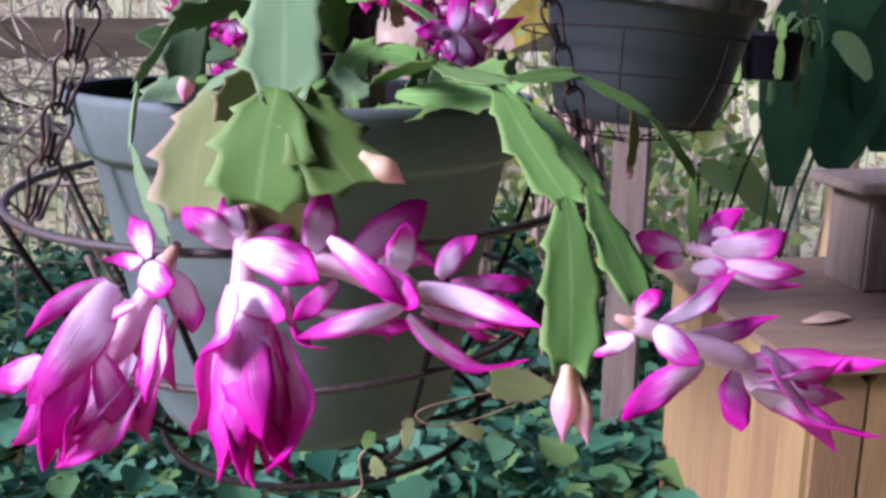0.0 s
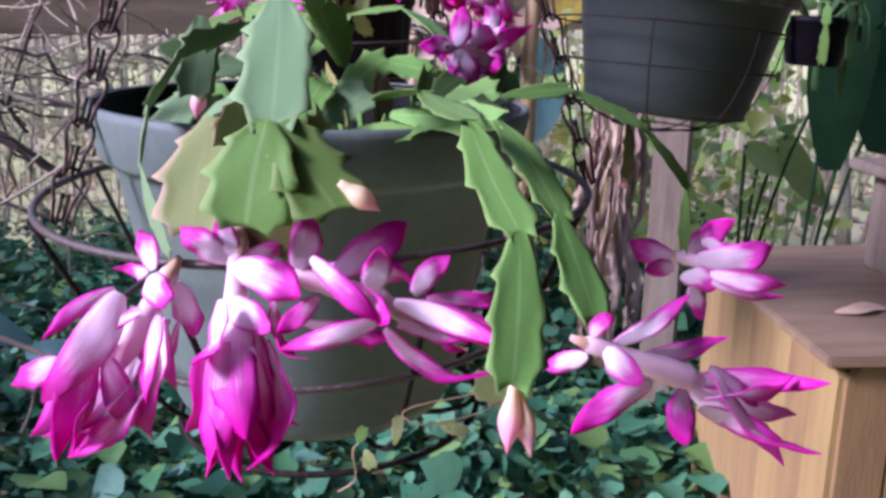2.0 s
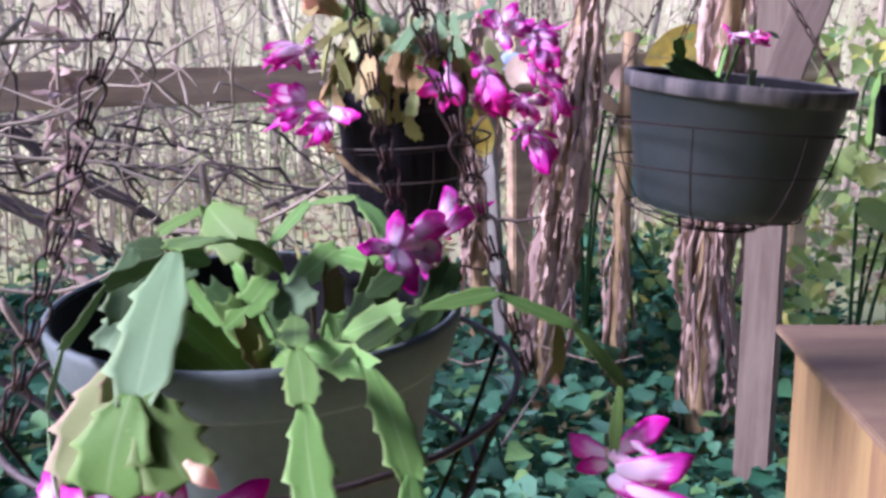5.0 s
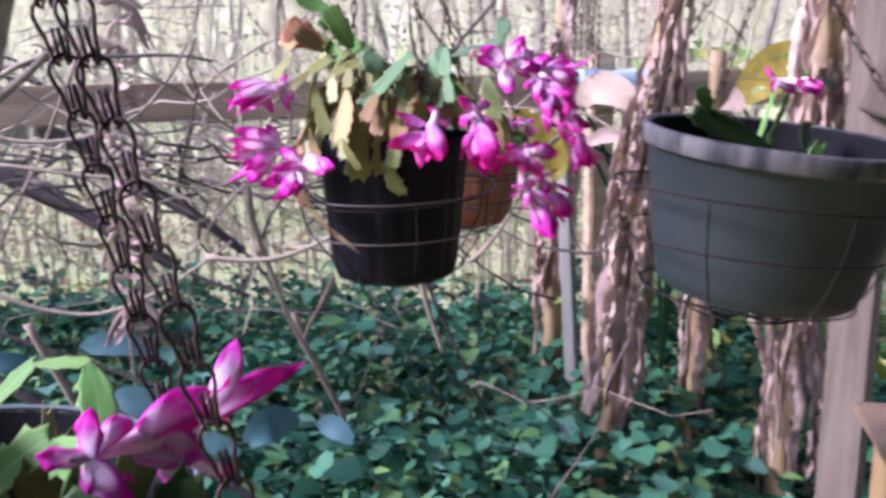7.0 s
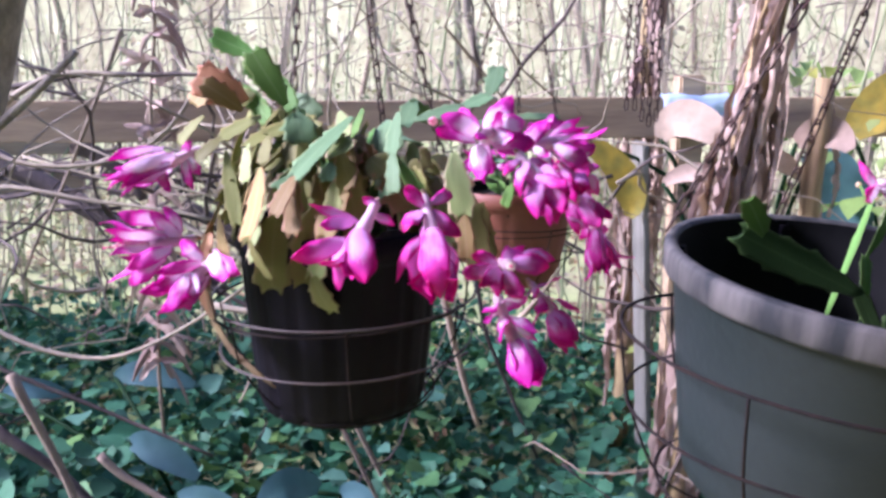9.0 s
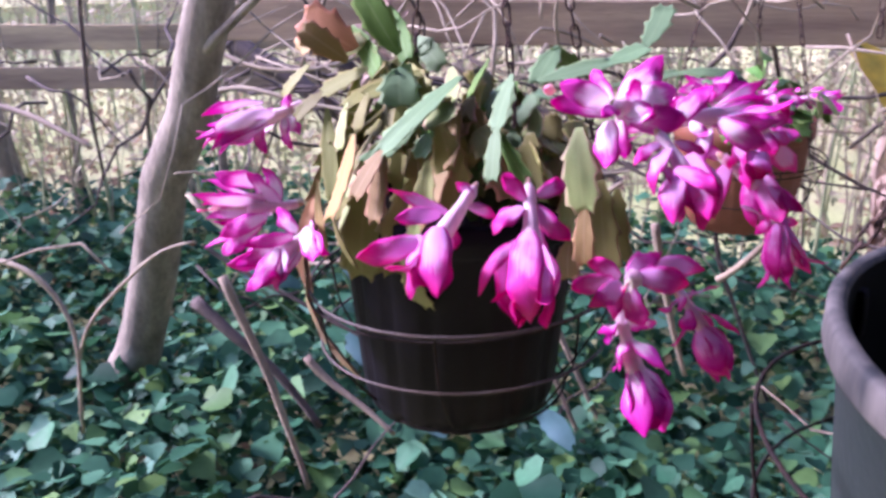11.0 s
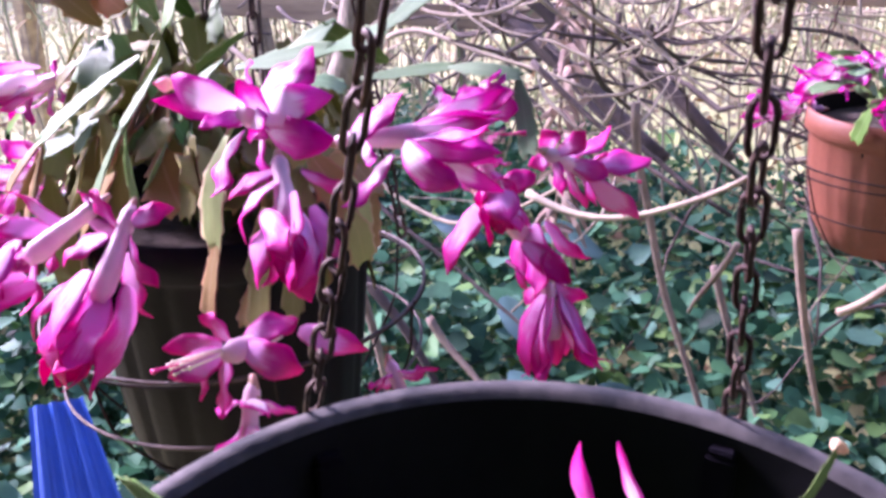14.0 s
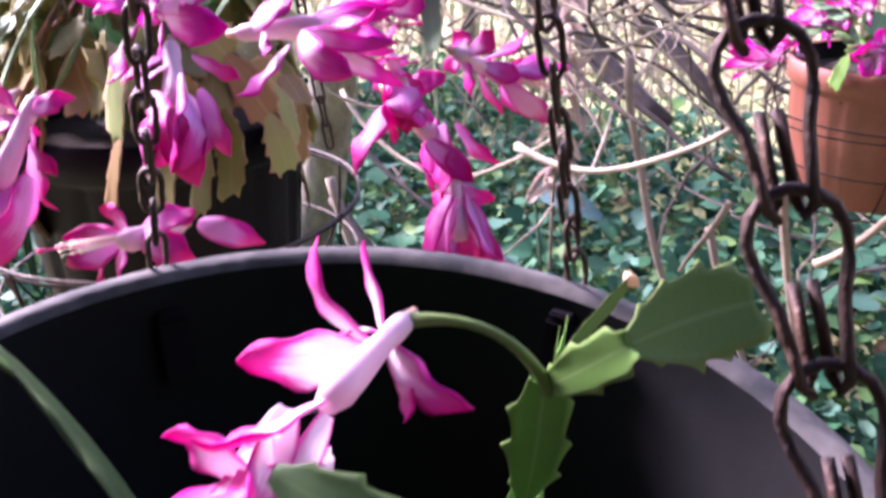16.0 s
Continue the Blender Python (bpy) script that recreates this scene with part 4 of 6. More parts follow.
def cascade(plant, centre):
    """Old jointed stems that rise from the pot, arch over its lip and hang, browning towards their ends."""
    r = random.Random(33)
    tones = (["green", "olive", "olive", "olive", "tan"], ["olive", "olive", "pale", "olive", "olive"], ["green", "green", "olive", "olive", "tan"],
             ["green", "blue", "blue", "olive", "tan"], ["olive", "olive", "olive", "tan", "tan"], ["dark", "green", "olive", "olive", "olive"])
    for k in range(34):
        an = 2.39996 * k + r.uniform(-0.2, 0.2)
        o = Vector((math.cos(an), math.sin(an), 0))
        right = max(0.0, o.x)
        reach = r.uniform(0.085, 0.125)
        peak = r.uniform(0.055, 0.115) * (1 - 0.35 * right)
        end = (r.uniform(-0.045, 0.035) if right < 0.4 else r.uniform(0.0, 0.05))
        a = centre + o * r.uniform(0.01, 0.05) + Vector((0, 0, -0.015))
        m = centre + o * reach * 0.62 + Vector((r.gauss(0, 0.012), r.gauss(0, 0.012), peak))
        c = centre + o * reach + Vector((r.gauss(0, 0.012), r.gauss(0, 0.012), end))
        pts = bezier(a, through_mid(a, m, c), c, r.choice((4, 4, 5)))
        seq = tones[k % 6]
        side = Vector((r.gauss(0, 0.4), r.gauss(0, 0.4), 0))
        for i in range(len(pts) - 1):
            u = i / (len(pts) - 2)
            segment(plant, pts[i], pts[i + 1], r.uniform(0.020, 0.029) * (0.8 + 0.35 * u), seq[min(i, 4)], o * (0.3 + u) + side + Vector((0, 0, 0.9 - 0.7 * u)))
        if r.random() < 0.45:
            q = pts[-1] + Vector((r.uniform(-0.022, 0.022), r.uniform(-0.012, 0.012), -r.uniform(0.030, 0.042)))
            segment(plant, pts[-1], q, r.uniform(0.015, 0.021), r.choice(("tan", "tan", "olive", "pale")), o + side)


def petal_mesh(name, length, width, a0, a1, mat, twist=0.0, cup=0.25, pointed=0.8, flare=0.0, belly=0.55):
    """One petal in the plane of x (outward) and z (the flower's axis): it leaves the axis at a0 and ends at a1 (radians);
    belly: where it is widest; flare: how far the very tip turns out."""
    nu, cross = 11, (-1.0, -0.66, -0.33, 0.0, 0.33, 0.66, 1.0)
    verts, uvs, faces = [], [], []
    p = Vector((0, 0, 0))
    line = []
    for i in range(nu + 1):
        u = i / nu
        a = a0 + (a1 - a0) * u ** 1.3 + flare * max(0.0, (u - 0.68) / 0.32) ** 1.5
        d = Vector((math.sin(a), 0, math.cos(a)))
        line.append((p.copy(), d))
        p += d * length / nu
    for side in (1, -1):
        for i, (q, d) in enumerate(line):
            u = i / nu
            k = u / belly * 0.5 if u < belly else 0.5 + 0.5 * (u - belly) / (1 - belly)
            w = width * 0.5 * max(0.02, (0.26 * (1 - u) ** 2 + (math.sin(math.pi * k) ** (1.0 if k < 0.5 else pointed))))
            nrm = Vector((d.z, 0, -d.x))
            tw = Matrix.Rotation(twist * u, 3, d)
            for c in cross:
                off = tw @ Vector((0, c * w, 0))
                bow = 0.6 * cup * w * (1 - c * c) * (1 - 0.5 * u)
                rip = 0.24 * w * math.sin(u * 9 + c * 2.5 + twist * 7) * abs(c)
                verts.append(q + off + tw @ nrm * (bow + rip + side * 0.0003))
                uvs.append((u, 0.5 + c * 0.5))
    m = len(cross)
    half = (nu + 1) * m
    for i in range(nu):
        for j in range(m - 1):
            a = i * m + j
            faces.append((a, a + m, a + m + 1, a + 1))
            faces.append((half + a, half + a + 1, half + a + m + 1, half + a + m))
        faces.append((i * m, i * m + half, (i + 1) * m + half, (i + 1) * m))
        k = i * m + m - 1
        faces.append((k, k + m, k + m + half, k + half))
    return mesh_from(name, verts, faces, mat, True, uvs)


def spoon_mesh(name, a, b, width, out, mat, r):
    """One spoon-shaped petal from a to b, arched and a little twisted, its broad side turned to out."""
    nu, cross = 12, (-1.0, -0.66, -0.33, 0.0, 0.33, 0.66, 1.0)
    d = b - a
    out = (out - d * out.dot(d) / d.length_squared).normalized()
    side_way = d.cross(out).normalized()
    belly, arch, sway = r.uniform(0.50, 0.66), r.uniform(-0.05, 0.16) * d.length, r.uniform(-0.07, 0.07) * d.length
    turn, cup, sharp, curl = r.uniform(-1.3, 1.3), r.uniform(-0.22, 0.32), r.uniform(0.72, 1.15), r.uniform(-0.30, 0.40) * d.length
    if width > 0.27 * d.length:
        turn, sharp, cup = turn * 0.45, sharp * 0.72, abs(cup)
    width = min(width * 1.1, 0.50 * d.length)
    verts, uvs, faces = [], [], []
    for side in (1, -1):
        for i in range(nu + 1):
            u = i / nu
            k = u / belly * 0.5 if u < belly else 0.5 + 0.5 * (u - belly) / (1 - belly)
            w = width * 0.5 * max(0.02, 0.34 * (1 - u) ** 2 + math.sin(math.pi * k) ** (0.72 if k < 0.5 else sharp))
            q = a + d * u + out * (arch * math.sin(math.pi * u) + curl * max(0.0, u - 0.7) ** 2 * 8) + side_way * (sway * math.sin(math.pi * u))
            tw = Matrix.Rotation(turn * (u - 0.4), 3, d.normalized())
            for c in cross:
                lift = cup * w * (1 - c * c) + 0.42 * w * math.sin(12 * u + 2.5 * c + turn * 9) * abs(c) * u
                verts.append(q + tw @ (side_way * (c * w) + out * (lift + side * 0.0003)))
                uvs.append((u, 0.5 + c * 0.5))
    m = len(cross)
    half = (nu + 1) * m
    for i in range(nu):
        for j in range(m - 1):
            e = i * m + j
            faces.append((e, e + m, e + m + 1, e + 1))
            faces.append((half + e, half + e + 1, half + e + m + 1, half + e + m))
        faces.append((i * m, i * m + half, (i + 1) * m + half, (i + 1) * m))
        e = i * m + m - 1
        faces.append((e, e + m, e + m + half, e + half))
    return mesh_from(name, verts, faces, mat, True, uvs)


def flower(plant, base, tip, opening, width=1.0, mat=None, stamens=True, roll=None, outer=4, petals=None):
    """A two-tiered cactus flower from base to tip: swept-back outer petals, a long tube, and inner petals.
    opening: 0 a closed drooping bell, 1 a flat star."""
    mat = mat or PETAL
    girth = GIRTH.get(plant.name, 1.0)
    width *= girth
    r = random.Random(int(abs(base[0] * 7919 + base[1] * 104729 + base[2] * 1299709) * 100))
    base, tip = Vector(base), Vector(tip)
    z = tip - base
    length = z.length
    rot = z.to_track_quat("Z", "Y").to_matrix().to_4x4()
    spin = r.uniform(0, 6.28) if roll is None else roll
    full = max(length, 0.030)
    neck = [(0.0, 0.0020), (0.05, 0.0038), (0.12, 0.0040), (0.18, 0.0036), (0.28, 0.0042), (0.40, 0.0052), (0.50, 0.0056), (0.58, 0.0034)]
    bend = r.uniform(-0.06, 0.06)
    body = part("flower", mesh_from("flower", *tube_data([(bend * math.sin(3.1 * u) * full, 0, u * full) for u, _ in neck], [q * (0.75 + 4.0 * full) * width for _, q in neck], 12), TUBE), plant, Matrix.Translation(base - plant.location) @ rot @ Matrix.Rotation(spin, 4, "Z"), "magenta and white cactus flower with swept-back petals")
    v, f = tube_data([(0, 0, u * full) for u in (-0.05, 0.0, 0.05, 0.10, 0.125)], [q * width for q in (0.0014, 0.0025, 0.0035, 0.0035, 0.0026)], 10)
    part("ovary", mesh_from("ovary", v, f, OVARY), body, label="small yellowish-green ovary")
    # tiers: place on the tube, count, length, width, start angles, end angles
    tiers = [(0.10, outer, 0.27, 0.0125, (0.8, 1.3), (1.2, 2.5)), (0.24, 4, 0.40, 0.0125, (0.35, 0.7), (0.35, 1.5)),
             (0.44, 4, 0.58, 0.0205, (0.25, 0.42), None), (0.50, 3, 0.50, 0.0190, (0.10, 0.22), None)]
    if petals:
        tiers = []
        home = body.matrix_basis.inverted() @ Matrix.Translation(-plant.location)
        for a, b, w in petals:
            a, b, w = Vector(a), Vector(b), w * girth
            around = [0.0]
            if z.angle(b - a) < 0.6 and w > 0.22 * (b - a).length:
                around = [0.0, 2.3, 4.1]
            for ang in around:
                spin_to = Matrix.Translation(base) @ Matrix.Rotation(ang, 4, z) @ Matrix.Translation(-base)
                part("petal", spoon_mesh("petal", a, b, w * (0.74 if len(around) > 1 else 1.0), Vector((r.uniform(-0.4, 0.2), -1, r.uniform(-0.1, 0.5))), mat, r), body, home @ spin_to)
    for row, (at_u, count, size, w, a0, a1) in enumerate(tiers):
        shift = r.uniform(0, 6.28)
        for k in range(count):
            ang = shift + 2 * math.pi * k / count + r.uniform(-0.35, 0.35)
            s0 = r.uniform(*a0)
            if a1 is None:
                s0 += opening * 0.5
                s1 = r.uniform(-0.30, 0.02) + opening * r.uniform(0.9, 1.9)
                fl = r.uniform(-0.2, 0.9) * (1 - 0.5 * opening)
                ln = full * size * r.uniform(0.80, 1.12)
            else:
                s1 = r.uniform(*a1) + opening * 0.15
                fl = r.uniform(-0.6, 0.8)
                ln = full * size * r.uniform(0.65, 1.30)
            slim = 1.0 - 0.30 * max(0.0, opening - 0.2)
            me = petal_mesh("petal", ln, w * width * slim * r.uniform(0.75, 1.15) * (0.55 + full * 6.5), s0, s1, mat, r.uniform(-0.9, 0.9) * (1.0 if row < 2 else 0.5), r.uniform(0.05, 0.45), r.uniform(0.55, 0.95), fl, r.uniform(0.50, 0.68))
            part("petal", me, body, Matrix.Translation((bend * math.sin(3.1 * at_u) * full, 0, at_u * full)) @ Matrix.Rotation(ang, 4, "Z") @ Matrix.Translation((0.0028, 0, 0)))
    if stamens and opening > 0.3:
        for k in range(11):
            ang = 2.4 * k
            e = Vector((math.cos(ang) * 0.003, math.sin(ang) * 0.003, full * r.uniform(0.84, 1.0)))
            v, f = tube_data([(0, 0, 0.45 * full), e * 0.75, e, e + Vector((0, 0, 0.0018))], [0.0003, 0.0003, 0.0003, 0.0009], 5)
            part("stamen", mesh_from("stamen", v, f, STAMEN), body)
        v, f = tube_data([(0, 0, 0.45 * full), (0.001, 0, 0.9 * full), (0.002, 0, 1.08 * full), (0.002, 0, 1.13 * full)], [0.0005, 0.0005, 0.0007, 0.0014], 6)
        part("stigma", mesh_from("stigma", v, f, STIGMA), body, label="deep pink stigma")
    return body


def bud(plant, base, tip, r0):
    """A closed bud: three petals wound round each other, pointed."""
    base, tip = Vector(base), Vector(tip)
    z = tip - base
    n, rows = 18, 12
    prof = [0.30, 0.42, 0.46, 0.58, 0.74, 0.88, 0.95, 0.92, 0.80, 0.60, 0.36, 0.14, 0.02]
    verts, faces, uvs = [], [], []
    for i in range(rows + 1):
        u = i / rows
        for k in range(n):
            a = 2 * math.pi * k / n
            lobe = 1 + 0.16 * (u > 0.2) * (((a * 3 + 2.2 * u) / (2 * math.pi)) % 1.0 - 0.5)
            q = prof[i] * r0 * 0.88 * lobe
            verts.append((math.cos(a) * q, math.sin(a) * q, u * z.length))
            uvs.append((u * 0.95, 0.5))
    for i in range(rows):
        for k in range(n):
            a, b = i * n + k, i * n + (k + 1) % n
            faces.append((a, b, b + n, a + n))
    faces.append(tuple(range(n))[::-1])
    return part("bud", mesh_from("bud", verts, faces, BUD, True, uvs), plant, Matrix.Translation(base - plant.location) @ z.to_track_quat("Z", "Y").to_matrix().to_4x4(), "closed pink flower bud")


def cactus(label, place):
    return thing("christmas_cactus", label, "cactus", place, "flowering cactuses")


# the plant in the grey-green pot
pa = cactus("flowering cactus with jointed green leaves in the grey-green pot", A0)
stem(pa, [(0.0246, -0.0133, 1.3265), (0.0077, -0.0711, 1.3585), (-0.0112, -0.1114, 1.3638)], 0.022, "green", (0.2, 0.3, 1))
segment(pa, (-0.0122, -0.1125, 1.3628), (-0.0192, -0.1705, 1.3170), 0.0285, "blue", (-0.1, -1, 0.3))
segment(pa, (-0.0213, -0.1727, 1.3170), (-0.0304, -0.1861, 1.2808), 0.034, "green", (-0.25, -1, 0.1))
segment(pa, (-0.0145, -0.1726, 1.3169), (0.0018, -0.1901, 1.2863), 0.029, "green", (0.3, -1, 0.1))
segment(pa, (-0.0158, -0.1567, 1.2992), (-0.0227, -0.1669, 1.2649), 0.026, "olive", (0, -1, 0))
segment(pa, (-0.0419, -0.1342, 1.3141), (-0.0518, -0.1582, 1.2731), 0.029, "pale", (-0.2, -1, 0.1))
segment(pa, (-0.0274, -0.1420, 1.3238), (-0.0380, -0.1466, 1.3043), 0.015, "pale", (0.4, -1, 0.2))
segment(pa, (-0.0241, -0.1365, 1.3228), (-0.0471, -0.1169, 1.3102), 0.018, "blue", (0, -0.5, 1))
stem(pa, [(-0.0100, -0.0400, 1.3400), (-0.0240, -0.0520, 1.3490), (-0.0540, -0.0820, 1.3410), (-0.0700, -0.1070, 1.3170), (-0.0730, -0.1260, 1.2950), (-0.0610, -0.1580, 1.2650)], [0.014, 0.016, 0.015, 0.012, 0.010], "blue", (-0.9, 0.15, 0.5))
segment(pa, (-0.0473, -0.0535, 1.3532), (-0.0536, -0.0669, 1.3179), 0.020, "blue", (0.2, -1, 0.2))
stem(pa, [(0.0358, -0.0543, 1.3118), (0.0436, -0.1407, 1.3239), (0.0507, -0.1941, 1.3191), (0.0580, -0.2386, 1.2878), (0.0487, -0.2668, 1.2457)], [0.015, 0.016, 0.0175, 0.0195], "green", (0.1, -1, 0.35))
stem(pa, [(0.0600, -0.1500, 1.3170), (0.1040, -0.0560, 1.3130), (0.1470, -0.0370, 1.3150), (0.1920, -0.0360, 1.2940), (0.2220, -0.0400, 1.2580), (0.2130, -0.0600, 1.2260)], [0.012, 0.011, 0.010, 0.010, 0.008], "green", (0.1, -0.75, 0.8))
segment(pa, (0.1840, -0.0360, 1.2960), (0.1830, -0.0370, 1.2640), 0.013, "olive", (0.6, -0.8, 0))
bud(pa, (0.1830, -0.0370, 1.2650), (0.1840, -0.0380, 1.2560), 0.0030)
stem(pa, [(0.0382, -0.0939, 1.3090), (0.0764, -0.1406, 1.3117), (0.0916, -0.1828, 1.2792), (0.0950, -0.2177, 1.2469)], [0.016, 0.018, 0.021], "green", (0.35, -1, 0.3))
stem(pa, [(-0.0000, 0.0348, 1.3227), (-0.0252, 0.0500, 1.3554), (-0.0531, 0.0350, 1.3430)], [0.022, 0.012], "green", (0.1, -0.4, 1))
segment(pa, (-0.0238, 0.0435, 1.3564), (0.0048, 0.0041, 1.3365), 0.031, "green", (-0.2, -1, 0.5))
stem(pa, [(0.0066, 0.0411, 1.3059), (0.0071, 0.0520, 1.3245), (0.0365, 0.0651, 1.3526), (0.0681, 0.0547, 1.3572)], [0.012, 0.009, 0.008], "green", (0.2, -0.6, 1))
segment(pa, (0.0691, 0.0547, 1.3571), (0.0901, 0.0153, 1.3364), 0.017, "green", (0.5, -0.6, 0.7))
for a, b, w, k in (
        ((0.0209, 0.0278, 1.2979), (0.0555, 0.0356, 1.3269), 0.022, "green"), ((0.0536, 0.0346, 1.3250), (0.0795, 0.0224, 1.3198), 0.020, "green"),
        ((0.0621, -0.0510, 1.2987), (0.0746, -0.0148, 1.3092), 0.014, "dark"), ((0.0746, -0.0148, 1.3092), (0.0938, -0.0010, 1.3187), 0.017, "dark"),
        ((0.0612, -0.0620, 1.3017), (0.0928, -0.0805, 1.3181), 0.020, "green"), 
        ((0.0161, 0.0043, 1.2941), (0.0401, 0.0082, 1.3105), 0.024, "blue"), ((-0.0088, -0.0188, 1.2945), (0.0143, 0.0097, 1.3148), 0.020, "green"),
        ((-0.0527, -0.0238, 1.3158), (-0.0672, -0.0511, 1.2974), 0.022, "blue"), ((-0.0767, 0.0372, 1.3335), (-0.0537, 0.0367, 1.3312), 0.020, "dark"),
        ((0.0209, -0.0418, 1.2933), (0.0440, -0.1182, 1.3022), 0.017, "green"), ((-0.0250, 0.0009, 1.3251), (-0.0536, -0.0093, 1.3255), 0.018, "blue")):
    segment(pa, a, b, w, k, (0.1 + rng.uniform(-0.3, 0.3), -0.8, 0.8))
for k in range(24):
    an, rad = 2.4 * k, 0.020 + 0.0028 * k
    foot = A0 + Vector((0.03 + math.cos(an) * rad * 0.7, math.sin(an) * rad * 0.7, -0.05))
    top = A0 + Vector((0.02 + math.cos(an) * rad * 1.25, math.sin(an) * rad * 1.25, -0.012 + 0.026 * ((k * 0.618) % 1)))
    segment(pa, foot, top, 0.020, ("green", "dark", "green", "olive")[k % 4], (math.sin(an), -math.cos(an), 0.2))
flower(pa, (-0.0599, -0.1543, 1.2574), (-0.1057, -0.1777, 1.1922), 0.1, 1.0, roll=0.6, petals=[
    ((-0.0684, -0.1533, 1.2556), (-0.0737, -0.1346, 1.2664), 0.0076), ((-0.0711, -0.1522, 1.2546), (-0.0805, -0.1275, 1.2507), 0.0062),
    ((-0.0696, -0.1575, 1.2536), (-0.0586, -0.1763, 1.2467), 0.0102), ((-0.0608, -0.1561, 1.2506), (-0.0545, -0.1548, 1.2259), 0.0106),
    ((-0.0712, -0.1550, 1.2458), (-0.0630, -0.1681, 1.2084), 0.0080), ((-0.0768, -0.1549, 1.2409), (-0.0857, -0.1516, 1.2155), 0.0070),
    ((-0.0858, -0.1736, 1.2264), (-0.0773, -0.1697, 1.1938), 0.0107), ((-0.0836, -0.1543, 1.2489), (-0.1103, -0.1669, 1.2335), 0.0078),
    ((-0.1060, -0.1631, 1.2236), (-0.1247, -0.1499, 1.2100), 0.0094), ((-0.0811, -0.1585, 1.2479), (-0.1077, -0.1854, 1.2169), 0.0186),
    ((-0.0926, -0.1722, 1.2373), (-0.1063, -0.1852, 1.1923), 0.0175), ((-0.0892, -0.1665, 1.2333), (-0.1012, -0.1710, 1.1882), 0.0136)])
flower(pa, (-0.0336, -0.1686, 1.2739), (-0.0363, -0.2058, 1.1984), 0.1, 1.0, roll=1.0, petals=[
    ((-0.0385, -0.1725, 1.2631), (-0.0560, -0.1724, 1.2761), 0.0125), ((-0.0359, -0.1747, 1.2661), (-0.0415, -0.1701, 1.2799), 0.0110),
    ((-0.0317, -0.1714, 1.2650), (-0.0159, -0.1658, 1.2658), 0.0059), ((-0.0360, -0.1778, 1.2621), (-0.0094, -0.1931, 1.2550), 0.0133),
    ((-0.0408, -0.1804, 1.2484), (-0.0219, -0.1958, 1.2414), 0.0099), ((-0.0399, -0.1705, 1.2435), (-0.0405, -0.1723, 1.2160), 0.0114),
    ((-0.0342, -0.1823, 1.2454), (-0.0348, -0.2192, 1.2102), 0.0203), ((-0.0409, -0.1950, 1.2387), (-0.0482, -0.2111, 1.1936), 0.0175),
    ((-0.0315, -0.1979, 1.2366), (-0.0266, -0.2062, 1.1884), 0.0135), ((-0.0366, -0.1913, 1.2307), (-0.0383, -0.1976, 1.1846), 0.0119)])
flower(pa, (-0.0148, -0.1772, 1.2579), (0.0507, -0.2006, 1.2336), 0.4, 1.0, roll=2.0, petals=[
    ((-0.0124, -0.1816, 1.2609), (-0.0063, -0.1729, 1.2824), 0.0121), ((0.0022, -0.1790, 1.2577), (0.0329, -0.1750, 1.2750), 0.0128),
    ((0.0142, -0.1969, 1.2547), (0.0172, -0.2022, 1.2744), 0.0173), ((0.0310, -0.1911, 1.2515), (0.0467, -0.1850, 1.2641), 0.0083),
    ((0.0372, -0.1865, 1.2475), (0.0708, -0.1868, 1.2441), 0.0060), ((0.0231, -0.1944, 1.2497), (0.0608, -0.2157, 1.2375), 0.0109),
    ((0.0284, -0.1898, 1.2466), (0.0531, -0.1942, 1.2345), 0.0103), ((0.0157, -0.2040, 1.2459), (-0.0216, -0.2042, 1.2375), 0.0069),
    ((-0.0075, -0.1904, 1.2677), (0.0153, -0.2084, 1.2469), 0.0102), ((-0.0055, -0.1929, 1.2530), (-0.0221, -0.1980, 1.2414), 0.0066),
    ((0.0066, -0.1962, 1.2577), (0.0211, -0.2072, 1.2468), 0.0168)])
flower(pa, (0.0853, -0.2317, 1.2431), (0.1667, -0.2382, 1.2087), 0.2, 0.85, roll=0.3, petals=[
    ((0.0989, -0.2291, 1.2400), (0.1282, -0.2206, 1.2524), 0.0063), ((0.1134, -0.2286, 1.2349), (0.1447, -0.2217, 1.2365), 0.0067),
    ((0.0912, -0.2402, 1.2431), (0.0999, -0.2535, 1.2342), 0.0124), ((0.1085, -0.2424, 1.2301), (0.0758, -0.2477, 1.2158), 0.0089),
    ((0.1223, -0.2398, 1.2250), (0.1185, -0.2531, 1.2094), 0.0127), ((0.1320, -0.2266, 1.2219), (0.1813, -0.2342, 1.2193), 0.0116),
    ((0.1300, -0.2287, 1.2200), (0.1622, -0.2476, 1.2019), 0.0104), ((0.0871, -0.2335, 1.2382), (0.0724, -0.2270, 1.2315), 0.0064),
    ((0.0890, -0.2317, 1.2451), (0.0953, -0.2353, 1.2548), 0.0081), ((0.1345, -0.2200, 1.2208), (0.1804, -0.2259, 1.2026), 0.0089)])
